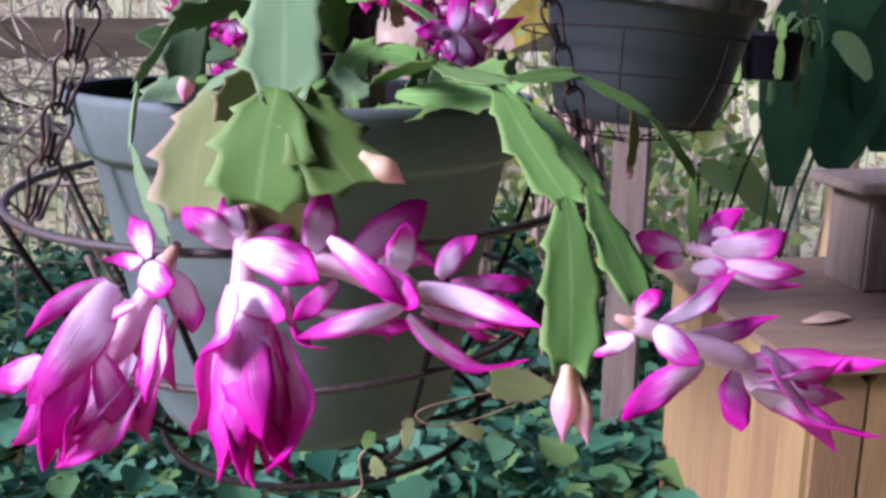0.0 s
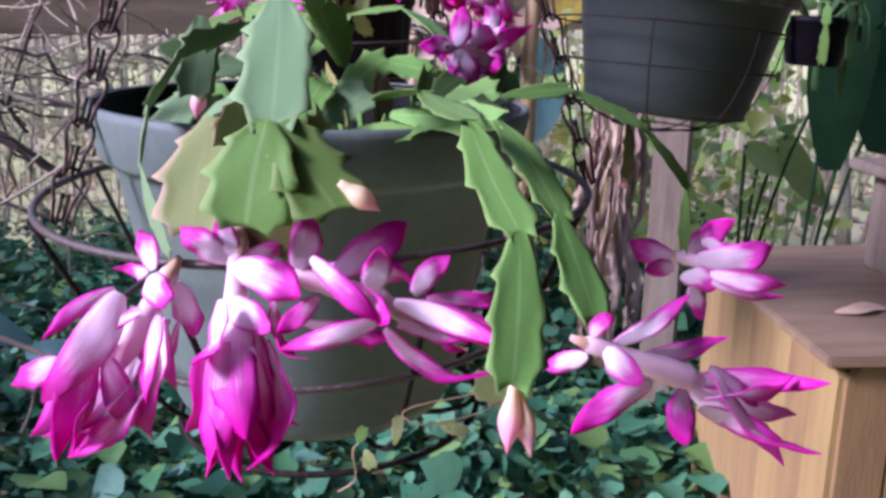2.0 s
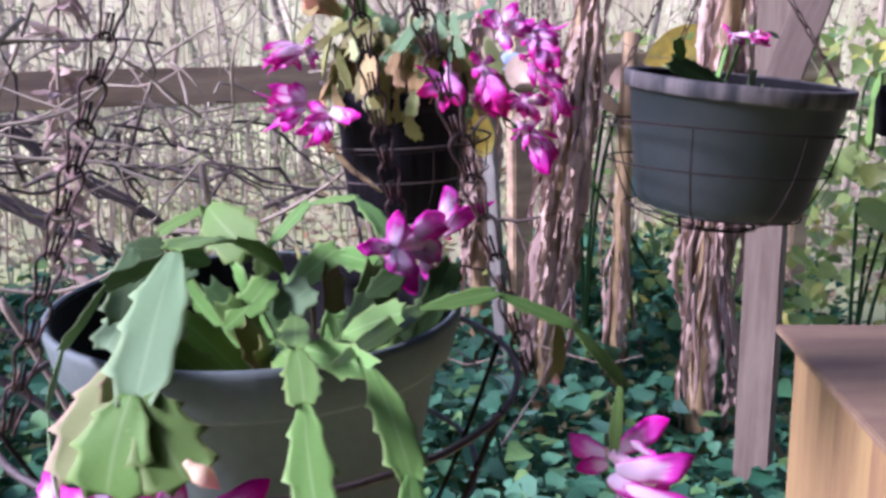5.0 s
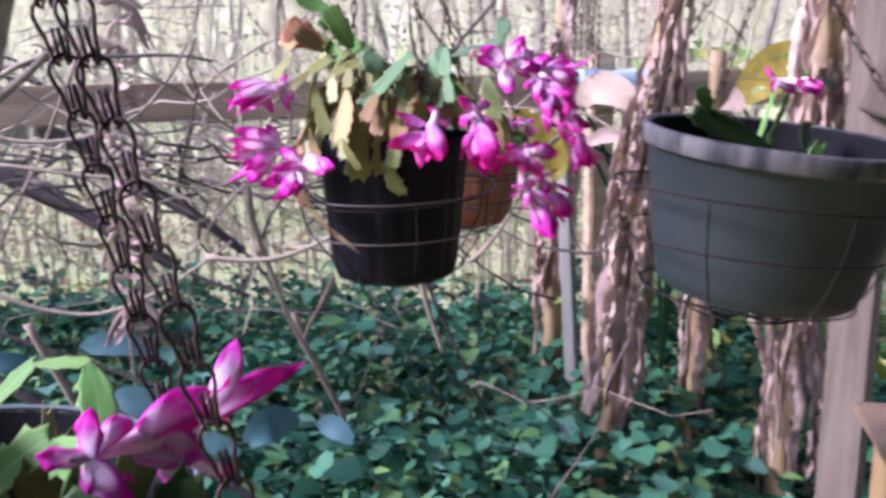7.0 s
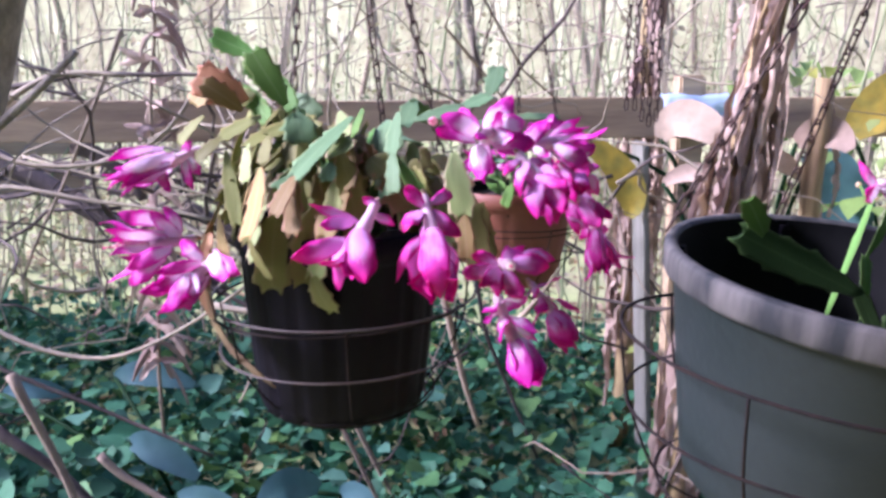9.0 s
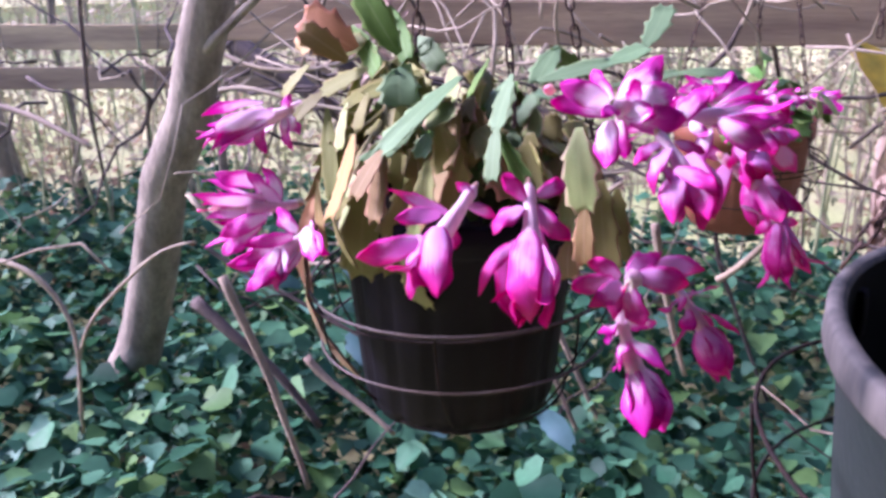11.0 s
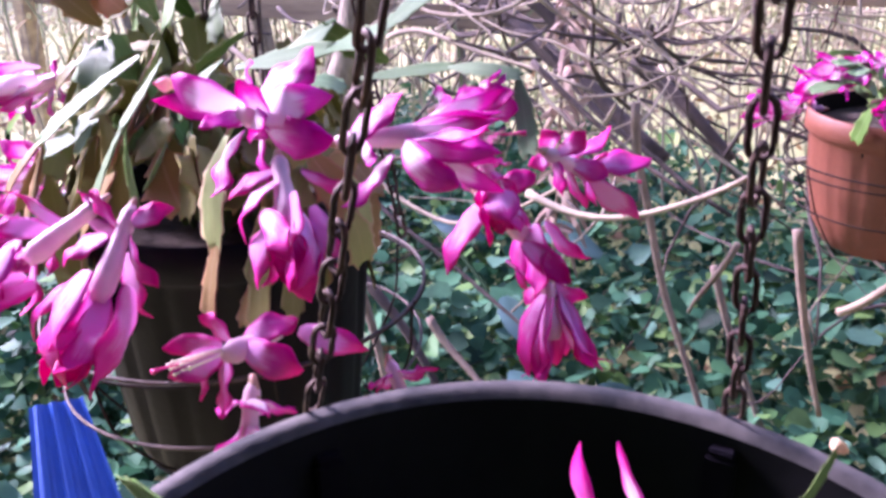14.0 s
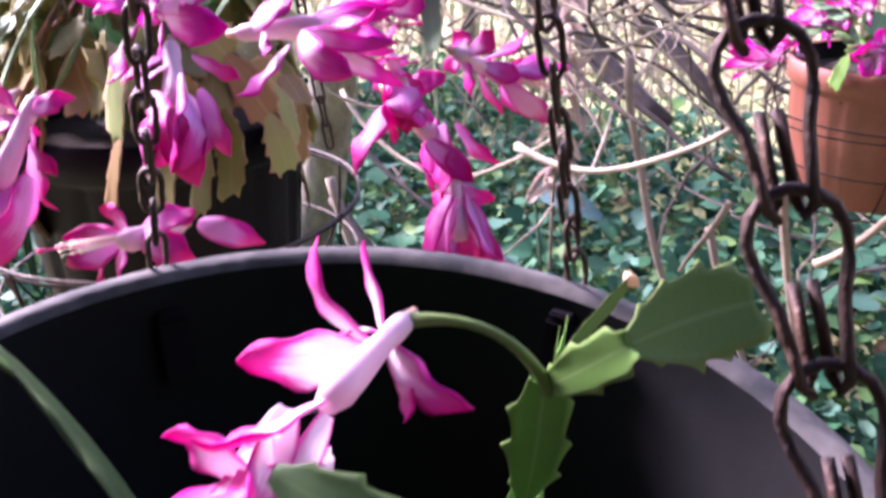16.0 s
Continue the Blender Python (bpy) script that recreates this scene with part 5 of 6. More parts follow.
flower(pa, (0.2119, -0.0532, 1.2201), (0.2410, -0.1070, 1.2111), 0.2, 1.0, roll=0.9, petals=[
    ((0.2100, -0.0531, 1.2182), (0.1893, -0.0354, 1.2233), 0.0148), ((0.2175, -0.0542, 1.2210), (0.2464, -0.0492, 1.2384), 0.0126),
    ((0.2057, -0.0902, 1.2282), (0.2469, -0.1005, 1.2346), 0.0143), ((0.2089, -0.0995, 1.2223), (0.2449, -0.1159, 1.2190), 0.0090),
    ((0.2132, -0.0949, 1.2164), (0.2492, -0.1013, 1.2071), 0.0079), ((0.2077, -0.0700, 1.2124), (0.2212, -0.0923, 1.2103), 0.0154),
    ((0.2178, -0.0652, 1.2054), (0.2199, -0.0783, 1.1887), 0.0144), ((0.2109, -0.0550, 1.2133), (0.1915, -0.0574, 1.2125), 0.0125)])
flower(pa, (0.086, 0.000, 1.336), (0.125, 0.055, 1.326), 0.6, 1.0, PETAL, petals=[
    ((0.092, 0.000, 1.336), (0.096, 0.000, 1.359), 0.013),
    ((0.090, 0.000, 1.336), (0.070, -0.005, 1.337), 0.011),
    ((0.092, 0.000, 1.335), (0.103, 0.005, 1.306), 0.014),
    ((0.091, 0.000, 1.333), (0.089, 0.000, 1.320), 0.012),
    ((0.093, 0.000, 1.338), (0.103, 0.020, 1.345), 0.012),
    ((0.103, 0.020, 1.336), (0.127, 0.055, 1.342), 0.02),
    ((0.125, 0.055, 1.333), (0.133, 0.080, 1.363), 0.011),
    ((0.126, 0.055, 1.331), (0.161, 0.090, 1.342), 0.011),
    ((0.112, 0.030, 1.332), (0.125, 0.045, 1.317), 0.022),
    ((0.112, 0.030, 1.326), (0.114, 0.030, 1.307), 0.018),
    ((0.120, 0.040, 1.314), (0.137, 0.050, 1.305), 0.01),
    ((0.103, 0.020, 1.338), (0.124, 0.050, 1.335), 0.02)])
bud(pa, (0.0030, -0.1960, 1.2971), (0.0171, -0.2017, 1.2871), 0.0050)
bud(pa, (-0.0505, -0.0422, 1.3197), (-0.0536, -0.0479, 1.3031), 0.0048)
bud(pa, (0.0511, -0.2613, 1.2427), (0.0471, -0.2688, 1.2212), 0.0048)
bud(pa, (0.0531, -0.2611, 1.2400), (0.0552, -0.2690, 1.2196), 0.0041)

# the plant in the black pot
pb = cactus("flowering cactus with olive and tan leaves over the black pot", B0)
GIRTH[pb.name] = 1.09
cascade(pb, B0)
stem(pb, [(0.0760, 0.9136, 1.4964), (0.0519, 0.9065, 1.5217), (0.0344, 0.9004, 1.5371)], 0.019, "green", (0, -1, 0.2))
segment(pb, (0.0400, 0.8800, 1.5000), (-0.0080, 0.8750, 1.5250), 0.034, "rust", (0, -1, 0.3))
stem(pb, [(0.0780, 0.8850, 1.4980), (0.0480, 0.8800, 1.5480), (0.0100, 0.8780, 1.5640)], [0.027, 0.020], "green", (0, -1, 0.2))
segment(pb, (0.0428, 0.8593, 1.4940), (0.0110, 0.8446, 1.5193), 0.020, "tan", (0, -1, 0.5))
stem(pb, [(0.2099, 0.8643, 1.4849), (0.2506, 0.9002, 1.4953), (0.2748, 0.9231, 1.5059), (0.2785, 0.9671, 1.5325)], 0.018, "blue", (0, -0.6, 1))
stem(pb, [(0.2518, 0.9217, 1.4753), (0.2925, 0.9553, 1.4825), (0.3406, 0.9637, 1.4823), (0.3699, 0.9411, 1.4498)], 0.011, "blue", (0, -0.6, 1))
stem(pb, [(0.2052, 0.8219, 1.4965), (0.2060, 0.7931, 1.4641), (0.2123, 0.7707, 1.4328)], 0.013, "blue", (-0.2, -1, 0.2))
stem(pb, [(0.2038, 0.7953, 1.4630), (0.2353, 0.7825, 1.4282)], 0.011, "green", (-0.2, -1, 0.2))
stem(pb, [(0.1604, 0.8299, 1.4910), (0.1218, 0.7793, 1.4437), (0.1095, 0.7560, 1.4124)], [0.018, 0.016], ["blue", "tan"], (-0.2, -0.8, 0.6))
stem(pb, [(0.1217, 0.7782, 1.4415), (0.1237, 0.7589, 1.3959)], 0.017, "tan", (-0.2, -1, 0))
stem(pb, [(0.2543, 0.8287, 1.4603), (0.2672, 0.8082, 1.4081), (0.2725, 0.7956, 1.3712)], [0.024, 0.015], ["pale", "tan"], (0, -1, 0))
stem(pb, [(0.2183, 0.8278, 1.4538), (0.2246, 0.8140, 1.4114)], 0.022, "olive", (0, -1, 0))
stem(pb, [(0.2696, 0.8378, 1.4208), (0.2825, 0.8193, 1.3588)], 0.022, "olive", (0, -1, 0))
stem(pb, [(0.2774, 0.8540, 1.4108), (0.2870, 0.8390, 1.3618)], 0.016, "olive", (0.2, -1, 0))
for a, b, wd, key in (
        ((0.0295, 0.8446, 1.4560), (0.0499, 0.8152, 1.3919), 0.0145, "olive"), ((0.0816, 0.8175, 1.4181), (0.0749, 0.7987, 1.3965), 0.0138, "pale"),
        ((0.0893, 0.8141, 1.4170), (0.1022, 0.8004, 1.3823), 0.0146, "tan"), ((0.0761, 0.8052, 1.3953), (0.0759, 0.7851, 1.3629), 0.0138, "pale"),
        ((0.0250, 0.8307, 1.3972), (0.0433, 0.8112, 1.3396), 0.0147, "tan"), ((0.0613, 0.8612, 1.4885), (0.0263, 0.8470, 1.4690), 0.0161, "olive"),
        ((0.0263, 0.8470, 1.4690), (0.0054, 0.8349, 1.4485), 0.0135, "olive"), ((0.1159, 0.8630, 1.4884), (0.0818, 0.8259, 1.4736), 0.0184, "olive"),
        ((0.0818, 0.8259, 1.4736), (0.0816, 0.8103, 1.4498), 0.0172, "olive"), ((0.0875, 0.8599, 1.4841), (0.0589, 0.8292, 1.4627), 0.0178, "olive"),
        ((0.0589, 0.8303, 1.4649), (0.0620, 0.8124, 1.4324), 0.0158, "pale"), ((0.1421, 0.8519, 1.4939), (0.1517, 0.8285, 1.4692), 0.0196, "pale")):
    segment(pb, a, b, wd, key, (-0.3 + rng.uniform(-0.4, 0.4), -1, 0.4))
for a, b, wd, key in (
        ((0.1582, 0.8306, 1.4669), (0.1656, 0.8006, 1.4313), 0.0183, "tan"), ((0.1638, 0.8404, 1.4679), (0.1811, 0.8280, 1.4462), 0.0158, "tan"),
        ((0.1309, 0.8209, 1.4605), (0.1022, 0.7869, 1.4305), 0.0176, "blue"), ((0.1471, 0.8000, 1.4532), (0.1480, 0.7877, 1.4381), 0.0145, "blue"),
        ((0.1524, 0.7887, 1.4359), (0.1577, 0.7730, 1.4055), 0.0177, "olive"), ((0.1837, 0.8711, 1.4849), (0.1888, 0.8357, 1.4559), 0.0223, "blue"),
        ((0.1910, 0.8302, 1.4560), (0.1951, 0.8057, 1.4236), 0.0154, "blue"), ((0.1954, 0.8389, 1.4548), (0.2138, 0.8242, 1.4276), 0.0147, "blue"),
        ((0.2087, 0.8619, 1.4642), (0.2119, 0.8484, 1.4426), 0.0193, "pale"), ((0.0542, 0.9132, 1.5325), (0.0834, 0.8884, 1.4946), 0.0169, "green"),
        ((0.0267, 0.8936, 1.5175), (0.0625, 0.8732, 1.4850), 0.0188, "green"), ((0.0674, 0.9357, 1.5049), (0.1000, 0.9187, 1.4843), 0.0204, "blue")):
    segment(pb, a, b, wd, key, (-0.3 + rng.uniform(-0.4, 0.4), -1, 0.4))
for a, b, wd, key in (
        ((0.1953, 0.9488, 1.5012), (0.1917, 0.9102, 1.4767), 0.0193, "blue"), ((0.2162, 0.9744, 1.4735), (0.1909, 0.9432, 1.4948), 0.0169, "green"),
        ((0.2327, 0.8623, 1.4325), (0.2314, 0.8391, 1.4099), 0.0202, "olive"), ((0.2448, 0.8825, 1.4027), (0.2665, 0.8697, 1.3592), 0.0317, "olive"),
        ((0.2392, 0.8553, 1.4075), (0.2466, 0.8395, 1.3750), 0.0220, "pale"), ((0.2456, 0.8438, 1.3694), (0.2498, 0.8292, 1.3445), 0.0193, "tan"),
        ((-0.0008, 0.8672, 1.4874), (-0.0228, 0.8583, 1.4613), 0.0149, "olive"), ((0.0950, 0.8389, 1.4724), (0.1100, 0.8111, 1.4476), 0.0165, "olive"),
        ((0.0080, 0.8828, 1.5155), (-0.0085, 0.8674, 1.4983), 0.0248, "tan"), ((0.0276, 0.8725, 1.4949), (0.0419, 0.8857, 1.5100), 0.0176, "olive"),
        ((0.1491, 0.9086, 1.4931), (0.1542, 0.8646, 1.4730), 0.0171, "green"), ((0.0899, 0.8763, 1.4904), (0.1245, 0.8474, 1.4722), 0.0171, "olive")):
    segment(pb, a, b, wd, key, (-0.3 + rng.uniform(-0.4, 0.4), -1, 0.4))
flower(pb, (0.004, 0.850, 1.457), (-0.069, 0.800, 1.432), 0.1, 1, PETAL, petals=[
    ((-0.012, 0.840, 1.453), (-0.003, 0.840, 1.466), 0.01),
    ((-0.008, 0.840, 1.451), (0.006, 0.840, 1.433), 0.01),
    ((-0.032, 0.830, 1.446), (-0.019, 0.820, 1.418), 0.009),
    ((-0.015, 0.830, 1.452), (-0.072, 0.800, 1.430), 0.017),
    ((-0.025, 0.830, 1.454), (-0.063, 0.800, 1.442), 0.017),
    ((-0.015, 0.820, 1.447), (-0.054, 0.790, 1.427), 0.012),
    ((-0.012, 0.840, 1.448), (-0.001, 0.830, 1.420), 0.008)])
flower(pb, (-0.002, 0.840, 1.370), (-0.070, 0.800, 1.369), 0.4, 1, PETAL, petals=[
    ((-0.016, 0.830, 1.371), (-0.040, 0.820, 1.401), 0.013),
    ((-0.026, 0.820, 1.373), (-0.073, 0.800, 1.375), 0.014),
    ((-0.020, 0.820, 1.366), (-0.064, 0.800, 1.355), 0.013),
    ((-0.033, 0.820, 1.363), (-0.078, 0.800, 1.331), 0.012),
    ((-0.023, 0.810, 1.359), (-0.049, 0.790, 1.331), 0.015),
    ((-0.016, 0.830, 1.374), (-0.031, 0.830, 1.403), 0.01),
    ((-0.016, 0.810, 1.365), (-0.053, 0.790, 1.348), 0.018)])
flower(pb, (0.028, 0.820, 1.359), (-0.010, 0.770, 1.323), 0.3, 1.05, PETAL, petals=[
    ((0.022, 0.820, 1.361), (0.074, 0.780, 1.356), 0.016),
    ((0.015, 0.810, 1.356), (-0.013, 0.820, 1.370), 0.014),
    ((0.012, 0.800, 1.352), (-0.019, 0.770, 1.332), 0.02),
    ((0.009, 0.790, 1.347), (-0.001, 0.760, 1.315), 0.019),
    ((0.014, 0.790, 1.347), (0.014, 0.770, 1.318), 0.014),
    ((0.022, 0.810, 1.359), (0.052, 0.790, 1.339), 0.014),
    ((0.018, 0.800, 1.355), (-0.019, 0.780, 1.349), 0.013)])
flower(pb, (0.1938, 0.7806, 1.4217), (0.1800, 0.7047, 1.3748), 0.1, 1.0, PETAL_B, petals=[
    ((0.1970, 0.7717, 1.4153), (0.1839, 0.7720, 1.4273), 0.0142), ((0.1816, 0.7619, 1.4067), (0.1412, 0.7548, 1.4222), 0.0075),
    ((0.1805, 0.7521, 1.4080), (0.1562, 0.7283, 1.4083), 0.0098), ((0.1838, 0.7553, 1.4079), (0.1978, 0.7440, 1.3873), 0.0097),
    ((0.1791, 0.7214, 1.3986), (0.1418, 0.7008, 1.3869), 0.0143), ((0.1912, 0.7269, 1.4083), (0.2029, 0.7033, 1.3671), 0.0224),
    ((0.1759, 0.7291, 1.3996), (0.1778, 0.7078, 1.3605), 0.0173), ((0.1904, 0.7706, 1.4121), (0.2080, 0.7867, 1.3998), 0.0069),
    ((0.1804, 0.7410, 1.3994), (0.1857, 0.7339, 1.3634), 0.0122)])
flower(pb, (0.2353, 0.7792, 1.4293), (0.2566, 0.7213, 1.3592), 0.1, 1.0, PETAL_B, petals=[
    ((0.2374, 0.7682, 1.4208), (0.2232, 0.7631, 1.4394), 0.0116), ((0.2440, 0.7736, 1.4229), (0.2594, 0.7889, 1.4314), 0.0093),
    ((0.2384, 0.7616, 1.4176), (0.2262, 0.7386, 1.4070), 0.0132), ((0.2439, 0.7713, 1.4163), (0.2701, 0.7730, 1.3955), 0.0121),
    ((0.2417, 0.7701, 1.4065), (0.2493, 0.7684, 1.3694), 0.0154), ((0.2416, 0.7493, 1.3981), (0.2260, 0.7141, 1.3724), 0.0079),
    ((0.2492, 0.7450, 1.4069), (0.2609, 0.7125, 1.3582), 0.0270), ((0.2470, 0.7503, 1.3948), (0.2611, 0.7419, 1.3512), 0.0125),
    ((0.2426, 0.7481, 1.3905), (0.2555, 0.7309, 1.3448), 0.0171)])
flower(pb, (0.2764, 0.8667, 1.4575), (0.3020, 0.7850, 1.4925), 0.85, 1.1, PETAL, False, petals=[
    ((0.2740, 0.8298, 1.4777), (0.2498, 0.8019, 1.4945), 0.0146), ((0.2740, 0.8276, 1.4712), (0.2399, 0.7985, 1.4826), 0.0111),
    ((0.2762, 0.8331, 1.4809), (0.2578, 0.8456, 1.4993), 0.0179), ((0.2828, 0.8331, 1.4820), (0.3027, 0.8605, 1.5034), 0.0182),
    ((0.2871, 0.8308, 1.4766), (0.3189, 0.8493, 1.4894), 0.0167), ((0.2882, 0.8329, 1.4711), (0.3276, 0.8402, 1.4688), 0.0167),
    ((0.2772, 0.8253, 1.4679), (0.2858, 0.8062, 1.4365), 0.0151), ((0.2838, 0.8329, 1.4667), (0.2892, 0.8314, 1.4405), 0.0124),
    ((0.2849, 0.8265, 1.4767), (0.3121, 0.8197, 1.4745), 0.0136), ((0.2827, 0.8254, 1.4767), (0.2803, 0.7992, 1.4760), 0.0125)])
flower(pb, (0.3121, 0.8228, 1.4625), (0.3556, 0.7999, 1.4169), 0.1, 1.0, PETAL_B, petals=[
    ((0.3164, 0.8183, 1.4571), (0.3032, 0.7975, 1.4454), 0.0075), ((0.3230, 0.8171, 1.4549), (0.3162, 0.7917, 1.4312), 0.0102),
    ((0.3242, 0.8269, 1.4569), (0.3407, 0.8430, 1.4469), 0.0076), ((0.3361, 0.8137, 1.4517), (0.3555, 0.7933, 1.4137), 0.0246),
    ((0.3338, 0.8114, 1.4440), (0.3336, 0.7912, 1.4083), 0.0147), ((0.3416, 0.8201, 1.4450), (0.3568, 0.8217, 1.4144), 0.0143)])
flower(pb, (0.3059, 0.8610, 1.4598), (0.3773, 0.9129, 1.4655), 0.4, 1.0, PETAL, petals=[
    ((0.3157, 0.8653, 1.4630), (0.3356, 0.8851, 1.4856), 0.0131), ((0.3355, 0.8816, 1.4660), (0.3675, 0.9196, 1.4719), 0.0115),
    ((0.3410, 0.8793, 1.4638), (0.3827, 0.9062, 1.4601), 0.0101), ((0.3376, 0.8738, 1.4573), (0.3330, 0.8473, 1.4315), 0.0112),
    ((0.3431, 0.8771, 1.4628), (0.3759, 0.8832, 1.4462), 0.0141), ((0.3367, 0.8925, 1.4669), (0.3611, 0.9318, 1.4816), 0.0117),
    ((0.3245, 0.8663, 1.4618), (0.3397, 0.8628, 1.4542), 0.0100)])
flower(pb, (0.3370, 0.9334, 1.4237), (0.3862, 0.9520, 1.3797), 0.1, 1.0, PETAL_B, petals=[
    ((0.3699, 0.9460, 1.4071), (0.3894, 0.9344, 1.3745), 0.0274), ((0.3436, 0.9354, 1.4172), (0.3400, 0.9033, 1.3838), 0.0125),
    ((0.3590, 0.9515, 1.4071), (0.3665, 0.9410, 1.3646), 0.0114), ((0.3656, 0.9613, 1.4037), (0.3875, 0.9728, 1.3805), 0.0149),
    ((0.3469, 0.9398, 1.4204), (0.3591, 0.9595, 1.4310), 0.0113), ((0.3381, 0.9388, 1.4204), (0.3196, 0.9380, 1.4303), 0.0101)])
flower(pb, (0.3624, 0.9619, 1.4441), (0.3684, 1.0388, 1.4091), 0.4, 0.9, PETAL_B)
flower(pb, (0.3807, 0.9466, 1.3776), (0.4014, 0.9380, 1.3231), 0.1, 1.0, PETAL_B, petals=[
    ((0.3840, 0.9399, 1.3712), (0.3903, 0.9207, 1.3289), 0.0138), ((0.3883, 0.9409, 1.3701), (0.4024, 0.9271, 1.3298), 0.0157),
    ((0.3884, 0.9485, 1.3678), (0.4135, 0.9543, 1.3262), 0.0160), ((0.3807, 0.9443, 1.3722), (0.3686, 0.9388, 1.3614), 0.0080),
    ((0.3829, 0.9465, 1.3744), (0.3961, 0.9627, 1.3665), 0.0087)])
flower(pb, (0.2989, 0.8225, 1.3620), (0.3158, 0.7505, 1.3750), 0.4, 1.0, PETAL_B, petals=[
    ((0.2997, 0.7920, 1.3657), (0.2768, 0.7880, 1.3757), 0.0141), ((0.3041, 0.7963, 1.3668), (0.3175, 0.8225, 1.3718), 0.0142),
    ((0.3107, 0.7930, 1.3679), (0.3435, 0.8069, 1.3622), 0.0166), ((0.3019, 0.7843, 1.3648), (0.2907, 0.7581, 1.3575), 0.0182),
    ((0.2953, 0.7887, 1.3647), (0.2690, 0.7725, 1.3617), 0.0111), ((0.3062, 0.7843, 1.3637), (0.3247, 0.7707, 1.3420), 0.0181),
    ((0.3019, 0.7854, 1.3615), (0.3039, 0.7698, 1.3420), 0.0138), ((0.3175, 0.8214, 1.3686), (0.3460, 0.8450, 1.3595), 0.0114)])
flower(pb, (0.2976, 0.8025, 1.3372), (0.3420, 0.7695, 1.2634), 0.05, 1.0, PETAL)
flower(pb, (0.3212, 0.8776, 1.3296), (0.3646, 0.8610, 1.2664), 0.0, 0.9, PETAL_B)
flower(pb, (0.3151, 0.9222, 1.4665), (0.3428, 0.9613, 1.4736), 0.45, 0.9, PETAL)
flower(pb, (0.3425, 0.9336, 1.4445), (0.3719, 0.9241, 1.4075), 0.2, 0.9, PETAL_B)
bud(pb, (0.2422, 0.8106, 1.4889), (0.2377, 0.7987, 1.4913), 0.0050)
bud(pb, (0.1821, 0.8331, 1.3446), (0.1810, 0.8253, 1.3327), 0.0035)

# the plant in the dark green pot
pc = cactus("small green cactus with one flower in the dark green pot", C0)
stem(pc, [(0.5970, 0.7450, 1.2900), (0.5960, 0.7600, 1.3400), (0.5970, 0.7730, 1.3870), (0.6100, 0.7640, 1.4340)], [0.015, 0.016, 0.0145], "green", (0.6, -0.6, 0.2))
stem(pc, [(0.6100, 0.7640, 1.4340), (0.6350, 0.7600, 1.4580), (0.6440, 0.7910, 1.4600)], [0.0115, 0.0205], "green", (0.5, -0.75, 0.45))
tube("stalk", [Vector(q) - pc.location for q in bezier((0.5920, 0.7390, 1.4545), (0.6080, 0.7540, 1.4580), (0.6120, 0.7640, 1.4340), 10)], [0.0018, 0.0016, 0.0013, 0.0012, 0.0012, 0.0012, 0.0013, 0.0014, 0.0015, 0.0017, 0.0019], LEAF_A, pc, 8)
stem(pc, [(0.5700, 0.8000, 1.3000), (0.5990, 0.7810, 1.4290), (0.5980, 0.8100, 1.4410)], [0.009, 0.0050], "green", (0.9, 0.2, 0.2))
bud(pc, (0.5980, 0.8100, 1.4410), (0.5980, 0.8140, 1.4420), 0.0032)
# dark segments put the backlit shade of this green leaf into its colour
stem(pc, [(0.6120, 0.7000, 1.3000), (0.5720, 0.6900, 1.3800), (0.4880, 0.6800, 1.4220)], [0.012, 0.029], ["dark", "dark"], (0.08, -1, -0.4))
segment(pc, (0.5020, 0.6800, 1.4220), (0.4860, 0.6620, 1.4500), 0.017, "green", (0.2, -1, -0.5))
segment(pc, (0.6180, 0.6870, 1.4560), (0.6400, 0.6960, 1.4500), 0.013, "dark", (0.4, -0.6, 0.7))
segment(pc, (0.6410, 0.7760, 1.3700), (0.6430, 0.7800, 1.4020), 0.030, "blue", (0.7, -0.6, 0.4))
segment(pc, C0 + Vector((0.03, 0.03, -0.10)), C0 + Vector((0.06, 0.05, -0.02)), 0.022, "green", (0.2, -1, 0.2))
segment(pc, C0 + Vector((0.01, -0.02, -0.10)), C0 + Vector((0.00, -0.01, -0.05)), 0.020, "green", (0.2, -1, 0.2))
segment(pc, C0 + Vector((0.02, 0.05, -0.10)), C0 + Vector((0.045, 0.075, -0.03)), 0.022, "dark", (0.2, -1, 0.2))
flower(pc, (0.5900, 0.7400, 1.4540), (0.6130, 0.6830, 1.4480), 0.4, 0.72, PETAL_C, False, roll=1.2, petals=[
    ((0.5905, 0.7300, 1.4490), (0.5740, 0.7050, 1.4500), 0.0128),
    ((0.5860, 0.7340, 1.4510), (0.5840, 0.7240, 1.4520), 0.0062),
    ((0.5880, 0.7300, 1.4510), (0.5730, 0.7250, 1.4710), 0.0062),
    ((0.5880, 0.7340, 1.4520), (0.5760, 0.7370, 1.4690), 0.0036),
    ((0.5925, 0.7325, 1.4500), (0.6120, 0.7370, 1.4400), 0.0085),
    ((0.5950, 0.7330, 1.4460), (0.6050, 0.7280, 1.4390), 0.0045),
    ((0.6080, 0.6880, 1.4480), (0.5930, 0.6820, 1.4550), 0.0085),
    ((0.6050, 0.7040, 1.4440), (0.6060, 0.6710, 1.4500), 0.0105),
    ((0.6110, 0.7010, 1.4450), (0.6180, 0.6770, 1.4470), 0.012),
    ((0.6070, 0.7060, 1.4440), (0.6240, 0.6860, 1.4460), 0.01)])

# the plant in the terracotta pot
pd = cactus("small flowering cactus in the terracotta-brown pot", D0)
crown(pd, D0, 12, 0.115, 0.7, 4, [["green", "green", "pale"], ["green", "blue", "blue"], ["olive", "green", "green"]], 0.042, 0.027, 5, 0.40, -0.06)
